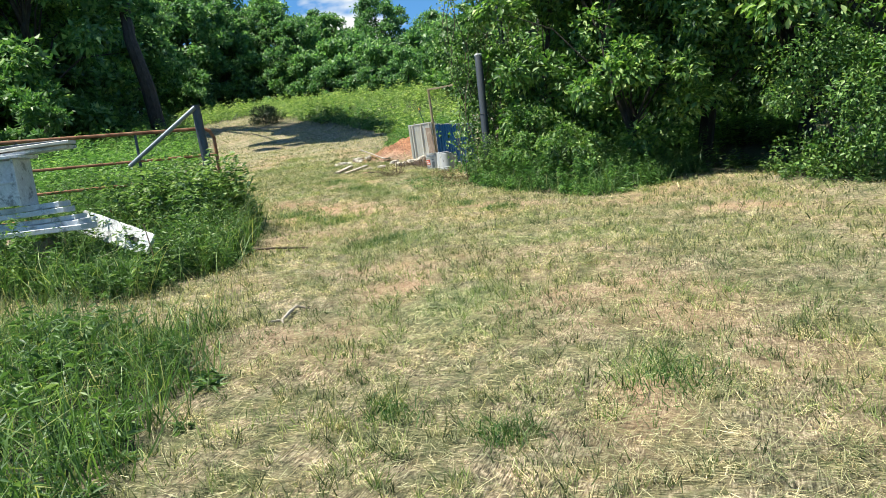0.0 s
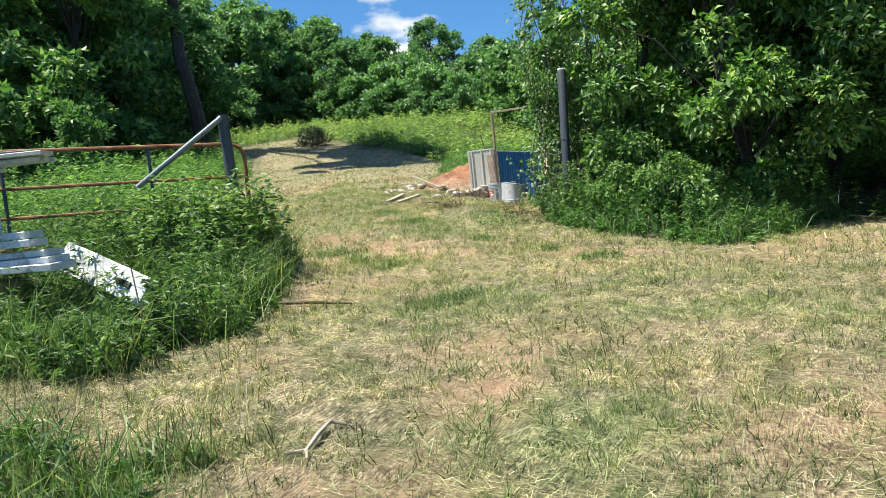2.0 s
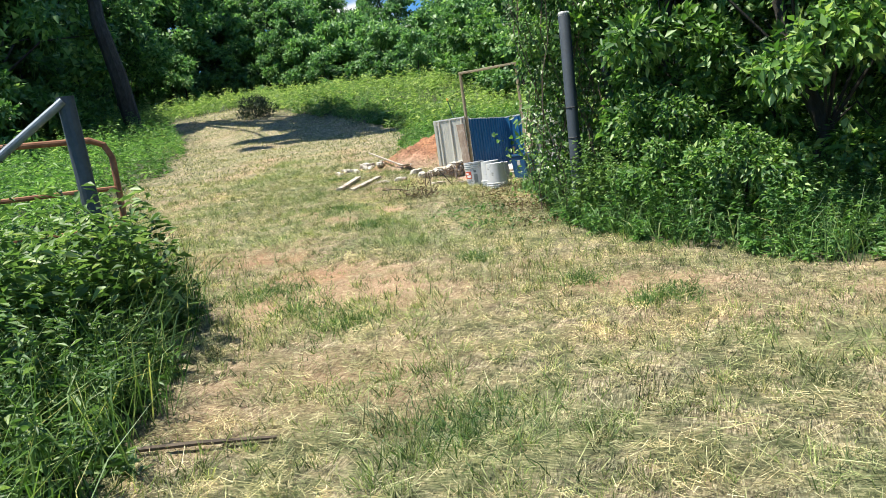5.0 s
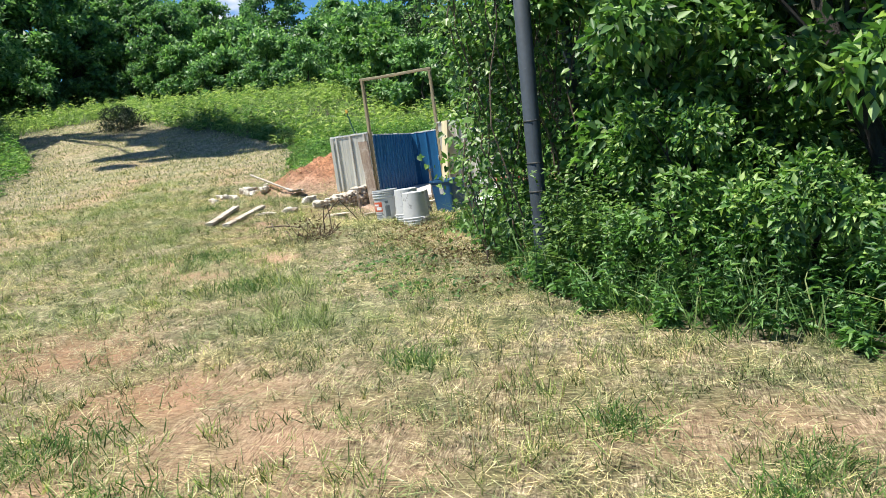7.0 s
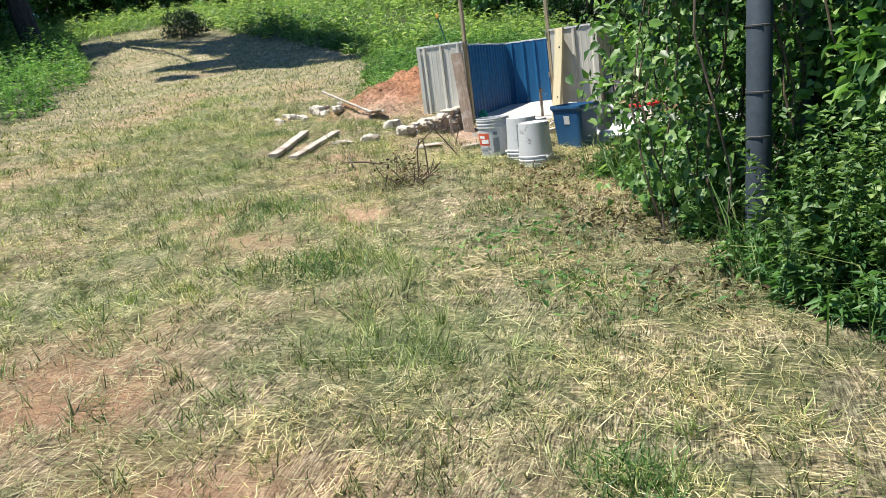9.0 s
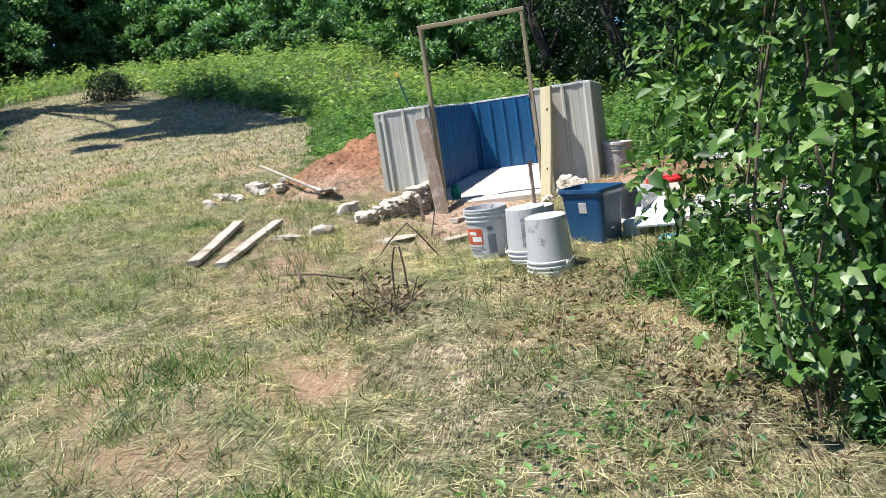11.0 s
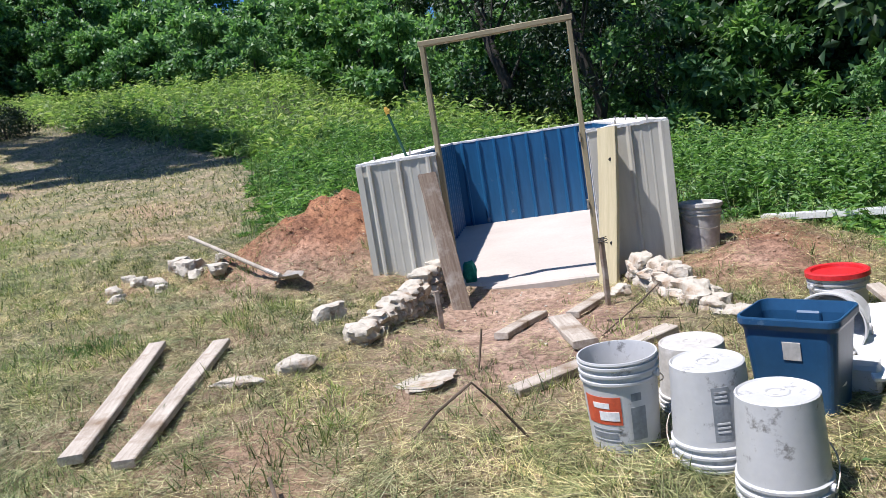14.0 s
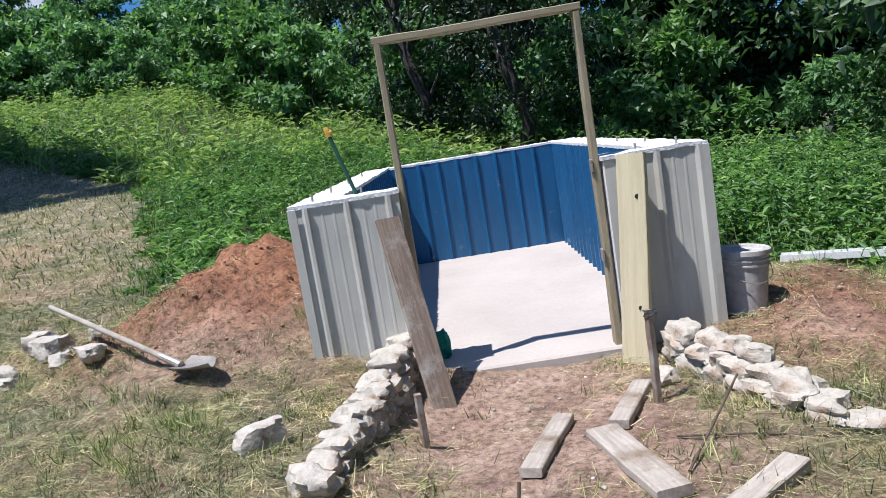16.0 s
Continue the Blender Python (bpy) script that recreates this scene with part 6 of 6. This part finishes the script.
def yard_goods():
    bucket(put(1.59, -2.76, -30), "open white plastic bucket with red printed label, cement-splashed", M_BUCKET, print_kind="red")
    bucket(put(1.89, -2.93, 8), "upturned white plastic bucket with faded warning print", M_BUCKET, upside=True, print_kind="warning")
    bucket(put(2.05, -3.20, -40), "upturned scuffed white plastic bucket beside the straw path", M_BUCKET, upside=True)
    bucket(put(1.91, -2.50, 10) @ Matrix.Diagonal((1, 1, 0.75, 1)), "low upturned cement-stained bucket behind the others", M_BUCKET_GREY, upside=True, handle=False)
    bucket(put(2.475, 0.20, 15, tilt=(0, 4)), "cement-caked grey bucket standing by the metal wall", M_BUCKET_GREY, lid=M_BUCKET_GREY)
    bucket(put(2.88, -1.38, 15, -0.15), "white plastic bucket with a bright red lid", M_BUCKET, lid=M_RED)
    b = bucket(put(2.70, -1.92, 0) @ pose(0, 0, 0.15, 82, 0, -28), "white plastic bucket lying on its side beside the tub", M_BUCKET, handle=True)
    tub(put(2.32, -2.55, -36) @ Matrix.Diagonal((0.76, 0.76, 1.0, 1)))
    # white panel leaning on the lying bucket, with boards beneath
    panel = thing("foam_panel", pose(0, 0, 0), "large white foam panel propped on buckets", "panel")
    s = part("sheet", box_bm(0.29, 0.66, 0.02, (0, 0, 0), 0.004), M_WHITE, panel)
    s.matrix_local = pose(2.76, -2.26, gz(2.76, -2.26) + 0.135, 11, 0, -6)
    blk = part("blue_tray", box_bm(0.2, 0.14, 0.035, (0, 0, 0), 0.012), M_CYAN)
    blk.matrix_world = put(2.84, -2.68, -12)
    tagged(blk, "bright blue plastic tray under the white panel", "tray")
    wb = part("paint_box", box_bm(0.13, 0.16, 0.12, (0, 0, 0), 0.015), M_BUCKET)
    wb.matrix_world = put(2.60, -2.44, -30)
    tagged(wb, "small white plastic box beside the blue tub", "box")
    sup = part("support_block", box_bm(0.24, 0.2, 0.10, (0, 0, 0), 0.01), M_WOOD_BROWN)
    sup.matrix_world = put(2.77, -2.22, -8)
    tagged(sup, "dark wooden block under the white panel", "block")
    # pallet of grey boards
    pal = thing("pallet", put(3.50, -2.30, -10, 0.07), "grey weathered wooden pallet of spaced boards", "pallet")
    for k in range(6):
        d = part("deck_board", lumber_bm(1.0, 0.12, 0.022, 20 + k), M_WOOD_PALE, pal)
        d.matrix_local = pose(-0.5, -0.44 + 0.175 * k, 0.09)
    for k in range(3):
        d = part("stringer", lumber_bm(1.0, 0.04, 0.085, 30 + k), M_WOOD_GREY, pal)
        d.matrix_local = pose(-0.46 + 0.46 * k, -0.5, 0.003, 0, 0, 90)
    plank("edge_board", (2.92, -1.74, gz(2.92, -1.74) + 0.22), (3.0, -2.78, gz(3.0, -2.78) + 0.03), 0.07, 0.03, M_WOOD_GREY, "long grey board leaning on the pallet's edge", seed=41)
    # white gutter length in the weeds
    g = thing("gutter", put(3.75, 1.25, -28), "white plastic gutter length lying in the weeds", "gutter")
    gb = bmesh.new()
    prof = [(-0.05, 0.05), (-0.05, 0.0), (0.05, 0.0), (0.05, 0.05), (0.046, 0.05), (0.046, 0.004), (-0.046, 0.004), (-0.046, 0.05)]
    ends = [[gb.verts.new((x, py, pz + 0.10)) for py, pz in prof] for x in (-0.55, 0.0, 0.65)]
    for a, b in zip(ends, ends[1:]):
        for k in range(8):
            gb.faces.new((a[k], a[(k + 1) % 8], b[(k + 1) % 8], b[k]))
    bmesh.ops.recalc_face_normals(gb, faces=gb.faces)
    part("channel", gb, M_WHITE, g)


def tub(m):
    """A rounded plastic storage tub, tapered, open, with a rolled rim and moulded handle recess."""
    ob = thing("storage_tub", m, "open dark blue plastic storage tub, scuffed", "tub")

    def ring(sx, sy, r, z, n=6):
        out = []
        for cx, cy, a0 in ((1, 1, 0), (-1, 1, 90), (-1, -1, 180), (1, -1, 270)):
            for i in range(n + 1):
                a = radians(a0 + 90 * i / n)
                out.append((cx * (sx / 2 - r) + r * math.cos(a), cy * (sy / 2 - r) + r * math.sin(a), z))
        return out
    lv = [ring(0.40, 0.29, 0.05, 0.0), ring(0.47, 0.35, 0.055, 0.335), ring(0.475, 0.355, 0.055, 0.34), ring(0.505, 0.385, 0.06, 0.356), ring(0.515, 0.395, 0.065, 0.362),
          ring(0.515, 0.395, 0.065, 0.384), ring(0.51, 0.39, 0.065, 0.39), ring(0.490, 0.37, 0.06, 0.39), ring(0.464, 0.344, 0.055, 0.345), ring(0.40, 0.29, 0.05, 0.012)]
    bm = bmesh.new()
    vs = [[bm.verts.new(p) for p in r] for r in lv]
    n = len(vs[0])
    for a, b in zip(vs, vs[1:]):
        for k in range(n):
            bm.faces.new((a[k], a[(k + 1) % n], b[(k + 1) % n], b[k]))
    bm.faces.new(vs[0][::-1])
    bm.faces.new(vs[-1])
    bmesh.ops.recalc_face_normals(bm, faces=bm.faces)
    part("body", bm, M_TOTE, ob)
    for k, (w, z) in enumerate(((0.13, 0.20),)):
        r = part("moulded_panel", box_bm(w, 0.02, 0.15, (0, 0.163, z), 0.008), M_TOTE, ob)
    for sx in (-1, 1):
        r = part("moulded_rib", box_bm(0.13, 0.012, 0.014, (sx * 0.13, 0.158, 0.28), 0.004), M_TOTE, ob)
    lab = part("label", box_bm(0.09, 0.004, 0.075, (0.02, 0, 0), 0.001), M_BUCKET_GREY, ob, "peeling pale label")
    lab.matrix_local = pose(0, -0.168, 0.22, 6, 0, 0)
    rag = part("white_bag", rock_bm(0.26, 0.2, 0.12, 91, 2), M_WHITE, None)
    rag.matrix_world = m @ pose(0.08, -0.03, 0.10)
    tagged(rag, "crumpled white plastic bag inside the blue tub", "bag")


yard_goods()


def tools():
    # shovel lying across the mound
    sh = thing("shovel", pose(0, 0, 0), "long-handled shovel with a pale wooden shaft lying on the mound", "shovel")
    a, b = Vector((-1.70, 0.53, 0.77)), Vector((-0.73, -0.09, gz(-0.73, -0.09) + 0.06))
    part("handle", tube_bm([a, a.lerp(b, 0.5), b], [0.016, 0.017, 0.018], 10), M_STICK, sh, "bleached wooden shaft", True)
    d = (b - a).normalized()
    bm = bmesh.new()
    nx, ny = 6, 8
    g = []
    for j in range(ny + 1):
        t = j / ny
        w = 0.10 * (1 - max(0, t - 0.55) ** 2 * 3.6)
        g.append([bm.verts.new(((i / nx - 0.5) * 2 * w, t * 0.29, -0.03 * (1 - (i / nx * 2 - 1) ** 2) + 0.025 * t * t)) for i in range(nx + 1)])
    for r0, r1 in zip(g, g[1:]):
        for i in range(nx):
            bm.faces.new((r0[i], r0[i + 1], r1[i + 1], r1[i]))
    res = bmesh.ops.extrude_face_region(bm, geom=bm.faces[:])
    bmesh.ops.translate(bm, vec=(0, 0, 0.004), verts=[q for q in res["geom"] if isinstance(q, bmesh.types.BMVert)])
    bmesh.ops.recalc_face_normals(bm, faces=bm.faces)
    bl = part("blade", bm, M_STEEL, sh, "worn steel blade")
    bl.matrix_local = Matrix.Translation(b - d * 0.01) @ pose(0, 0, 0.012, -4, 0, math.degrees(math.atan2(d.y, d.x)) - 90)
    part("socket", tube_bm([b - d * 0.14, b + d * 0.02], [0.021, 0.024], 10), M_STEEL, sh)
    # tool with green shaft standing behind the wall
    tl = thing("digging_tool", pose(0, 0, 0), "green-shafted hand tool with a yellow grip standing on the wall", "tool")
    p, q = Vector((0.375, 0.14, 1.165)), Vector((0.27, 0.20, 1.52))
    part("shaft", tube_bm([p, q], 0.011, 8), M_GREEN, tl)
    part("grip", tube_bm([q, q + (q - p) * 0.10, q + (q - p) * 0.16], [0.016, 0.018, 0.012], 8), M_YELLOW, tl, "yellow plastic grip")
    part("cross_grip", tube_bm([q + Vector((-0.02, 0, 0.02)), q + Vector((0.02, 0, 0.03))], 0.011, 8), M_YELLOW, tl)
    rag = part("cloth", rock_bm(0.10, 0.12, 0.17, 55, 3, 0.5), M_TEAL)
    rag.matrix_world = pose(0.70, 0.36, 0.10 + 0.075)
    tagged(rag, "crumpled teal cloth at the foot of the door post", "cloth")


tools()


def sticks():
    def stick(name, pts, r, mat, label, cat="stick"):
        tagged(part(name, tube_bm([(x, y, gz(x, y) + z) for x, y, z in pts], r, 6), mat), label, cat)
    fork = bmesh.new()
    g = lambda x, y, z: (x, y, gz(x, y) + z)
    tube_bm([g(4.56, -13.34, 0.02), g(4.48, -13.38, 0.03), g(4.50, -13.52, 0.03), g(4.53, -13.66, 0.02), g(4.46, -13.72, 0.015)], [0.007, 0.011, 0.013, 0.010, 0.006], 6, fork)
    tube_bm([g(4.53, -13.66, 0.025), g(4.58, -13.73, 0.015)], [0.009, 0.005], 6, fork)
    tagged(part("forked_stick", fork, M_STICK), "bleached forked stick lying on the mown straw", "stick")
    stick("long_stick", [(2.72, -11.32, 0.03), (2.95, -11.2, 0.035), (3.22, -11.02, 0.02)], [0.012, 0.013, 0.009], M_TWIG, "dark straight stick at the bank's edge")
    stick("bent_twig", [(0.74, -2.72, 0.0), (0.86, -2.76, 0.13), (1.02, -2.80, 0.27), (1.10, -2.77, 0.17), (1.22, -2.73, 0.0)], 0.006, M_TWIG, "dark twig bent to an arch over the straw", "twig")
    stick("bent_twig", [(1.20, -3.86, 0.0), (1.21, -3.85, 0.2), (1.235, -3.84, 0.31), (1.27, -3.85, 0.32), (1.285, -3.86, 0.2), (1.29, -3.87, 0.0)], 0.006, M_TWIG, "dark looped twig standing in cut brush", "twig")
    stick("twig", [(0.30, -3.35, 0.05), (0.55, -3.42, 0.06), (0.78, -3.44, 0.045)], 0.008, M_TWIG, "dark twig lying on straw", "twig")
    stick("twig", [(0.28, -3.15, 0.07), (0.42, -3.42, 0.065), (0.47, -3.52, 0.04)], 0.008, M_TWIG, "dark twig lying on straw", "twig")
    stick("twig", [(0.93, -1.85, 0.0), (0.95, -1.80, 0.10), (0.97, -1.77, 0.20)], 0.006, M_TWIG, "short twig stuck upright in the earth", "twig")
    stick("twig", [(1.6, -1.5, 0.015), (1.85, -1.15, 0.08), (2.0, -0.95, 0.14)], 0.005, M_TWIG, "thin twig leaning over the bare earth", "twig")
    stick("twig", [(1.65, -1.18, 0.01), (1.9, -1.3, 0.02), (2.2, -1.38, 0.01)], 0.005, M_TWIG, "thin twig lying by the stone wall", "twig")
    stick("dead_branch", [(2.52, -12.50, 0.0), (2.46, -12.44, 0.25), (2.36, -12.38, 0.52)], [0.007, 0.006, 0.004], M_TWIG, "thin dead branch leaning out of the bank weeds", "branch")
    rr = random.Random(3)
    for k in range(20):
        x, y, a = 1.13 + rr.gauss(0, 0.09), -4.10 + rr.gauss(0, 0.10), rr.uniform(0, 6.28)
        L = rr.uniform(0.10, 0.24)
        stick("brush_twig", [(x, y, 0.01), (x + 0.5 * L * math.cos(a), y + 0.5 * L * math.sin(a), 0.05), (x + L * math.cos(a), y + L * math.sin(a), rr.uniform(0.05, 0.22))], 0.0035, M_TWIG, "thin brown twig in a heap of cut brush", "twig")


sticks()


# ---- posts, gate and the junk on the bank ----
def posts():
    pp = thing("pipe_post", at(3.62, -5.5) @ pose(0, 0, 0, 0, 2.0, 0), "grey-blue steel pipe post wrapped in vines", "post")
    h = 1.86 - gz(3.62, -5.5)
    pipe = part("pipe", lathe_bm([(0, -0.15), (0.062, -0.15), (0.062, h - 0.01), (0.056, h), (0, h)], 28), M_PIPE, pp, smooth=True)
    for z in (0.58, 0.80, 1.12):
        b = part("wire_band", lathe_bm([(0.0625, 0), (0.067, 0.003), (0.067, 0.010), (0.0625, 0.013)], 20), M_DARK, pipe)
        b.location = (0, 0, z)
    c = part("cap", lathe_bm([(0, 0.02), (0.05, 0.016), (0.062, 0.0), (0.062, -0.03), (0.0585, -0.03)], 20), M_WHITE_OLD, pipe, "pale cap")
    c.location = (0, 0, h)
    tr = thing("dead_pole", at(3.95, -4.85), "thin bare pole rising out of the vines", "pole")
    part("pole", tube_bm([(0, 0, -0.1), (0.02, 0, 1.6), (0.0, 0.02, 3.1)], [0.05, 0.045, 0.035], 10), M_POST, tr, smooth=True)
    # gate
    gp = thing("gate_post", at(1.22, -9.85), "dark leaning steel gate post with a tubular brace", "post")
    z0 = gz(1.22, -9.85)
    part("upright", tube_bm([(0.03, 0.06, -0.1), (0, 0, 1.32 - z0)], [0.055, 0.055], 14), M_POST, gp)
    brace = part("brace", tube_bm([(0.02, -0.04, 1.29 - z0), (-0.66, -0.60, 0.66 - z0)], 0.028, 12), M_TUBE, gp, "galvanised tubular brace")
    for t in (0.42, 0.48):
        p = Vector((0.02, -0.04, 1.29 - z0)).lerp(Vector((-0.66, -0.60, 0.66 - z0)), t)
        part("wire_tie", tube_bm([p + Vector((0.0, 0.03, 0.02)), p + Vector((-0.03, 0.0, 0.035)), p + Vector((-0.02, -0.03, 0.0)), p + Vector((0.02, 0, -0.035))], 0.004, 5), M_DARK, brace)
    ga = thing("tube_gate", pose(0, 0, 0), "rusty tubular farm gate standing open", "gate")
    P = Vector((1.10, -9.42, 0))
    dv = Vector((-0.59, -0.81, 0)).normalized()
    L, top, low = 3.6, 1.05, 0.12

    def g(u, z):
        q = P + dv * u
        return (q.x, q.y, z + 0.02 * u)
    loop = [g(0.0, low), g(0.0, top - 0.13), g(0.04, top - 0.04), g(0.13, top), g(L - 0.13, top), g(L - 0.04, top - 0.04), g(L, top - 0.13), g(L, low)]
    part("outer_tube", tube_bm(loop, 0.022, 10), M_RUST, ga)
    for z in (0.70, 0.42, low):
        part("rail", tube_bm([g(0, z), g(L, z)], 0.017, 8), M_RUST, ga)
    for u in (0.98, 2.3):
        part("stay", tube_bm([g(u, low), g(u, top)], 0.017, 8), M_POST, ga)


posts()


def junk():
    ex = Vector((0.92, 0.39, 0)).normalized()
    turn = math.degrees(math.atan2(ex.y, ex.x))

    def board(end, L, w, t, mat, seed, label, yaw=0.0, tilt=0.0):
        o = Vector(end) - ex * L
        ob = part("siding_board", lumber_bm(L, w, t, seed), mat)
        ob.matrix_world = Matrix.Translation(o) @ pose(0, 0, 0, 0, tilt, turn + yaw)
        tagged(ob, label, "board", "stacked boards")
    white, grey = "peeling white siding board stacked on the bank", "grey metal strip stacked on the bank"
    lows = gz(1.1, -12.5)
    for k in range(3):
        b = part("crate_rail", lumber_bm(0.42, 0.09, 0.40, 70 + k), M_WOOD_BROWN)
        q = Vector((1.45, -12.35, 0)) - ex * (0.1 + 0.5 * k)
        b.matrix_world = pose(q.x - 0.16, q.y - 0.14, gz(q.x, q.y) + 0.005, 0, 0, turn + 85)
        tagged(b, "dark timber bearer under the stacked boards", "bearer", "bearers")
    z = lows + 0.45
    for k, (w, t) in enumerate(((0.34, 0.05), (0.30, 0.05), (0.30, 0.045), (0.24, 0.05), (0.26, 0.05))):
        board((1.64 - 0.05 * k, -12.27 - 0.02 * k, z), 1.4, w, t, M_WHITE_OLD, 50 + k, white, (k % 3 - 1) * 2)
        z += t + 0.004 + (0.03 if k == 2 else 0)
    cab = thing("cabinet", pose(0.90, -12.61, z + 0.004, 0, 0, turn), "old white painted cabinet shell standing on boards", "cabinet")
    part("side_panel", box_bm(0.025, 0.34, 0.77 - z, (0.28, 0, 0), 0.004), M_WHITE_OLD, cab)
    part("side_panel", box_bm(0.025, 0.34, 0.77 - z, (-0.28, 0, 0), 0.004), M_WHITE_OLD, cab)
    part("front_panel", box_bm(0.53, 0.02, 0.75 - z, (0.0, -0.14, 0.01), 0.004), M_WHITE_OLD, cab)
    part("shelf", box_bm(0.532, 0.32, 0.025, (0, 0, 0.22), 0.004), M_WHITE_OLD, cab)
    part("top", box_bm(0.66, 0.40, 0.03, (0.03, 0, 0.772 - z), 0.004), M_WHITE_OLD, cab)
    board((1.56, -12.28, 0.812), 1.2, 0.22, 0.03, M_WHITE_OLD, 61, white, 3)
    board((1.61, -12.26, 0.846), 1.3, 0.16, 0.03, M_GALV, 62, grey, -2)
    board((1.50, -12.32, 0.880), 1.1, 0.12, 0.025, M_POST, 63, grey, 2)
    pan = part("painted_panel", lumber_bm(1.02, 0.24, 0.05, 64), M_WHITE_OLD)
    a, b = Vector((0.98, -11.72, 0.09)), Vector((1.94, -11.84, -0.24))
    q = (b - a).to_track_quat("X", "Z").to_matrix().to_4x4()
    pan.matrix_world = Matrix.Translation(a) @ q @ pose(0, 0, 0, 62)
    tagged(pan, "peeling white painted panel tilted in the weeds", "panel")
    slot = part("handle_slot", box_bm(0.16, 0.05, 0.012, (0.78, 0.0, 0.048), 0.003), M_DARK, pan)


def hand_saw():
    ob = thing("hand_saw", pose(1.62, -1.88, gz(1.62, -1.88) + 0.055, 0, 4, -22), "dark rusty hand saw lying across the lumber", "saw")
    bm = bmesh.new()
    pts = [(0.0, -0.06), (0.36, -0.015), (0.36, 0.02), (0.0, 0.05)]
    lo, hi = [bm.verts.new((x, y, 0)) for x, y in pts], [bm.verts.new((x, y, 0.003)) for x, y in pts]
    bm.faces.new(lo[::-1])
    bm.faces.new(hi)
    for k in range(4):
        bm.faces.new((lo[k], lo[(k + 1) % 4], hi[(k + 1) % 4], hi[k]))
    part("blade", bm, M_DARK, ob)
    loop = [(-0.01, -0.05, 0.008), (-0.08, -0.055, 0.008), (-0.11, -0.02, 0.008), (-0.10, 0.03, 0.008), (-0.05, 0.055, 0.008), (0.0, 0.045, 0.008)]
    part("handle", tube_bm(loop, 0.012, 8), M_WOOD_BROWN, ob)


junk()
hand_saw()
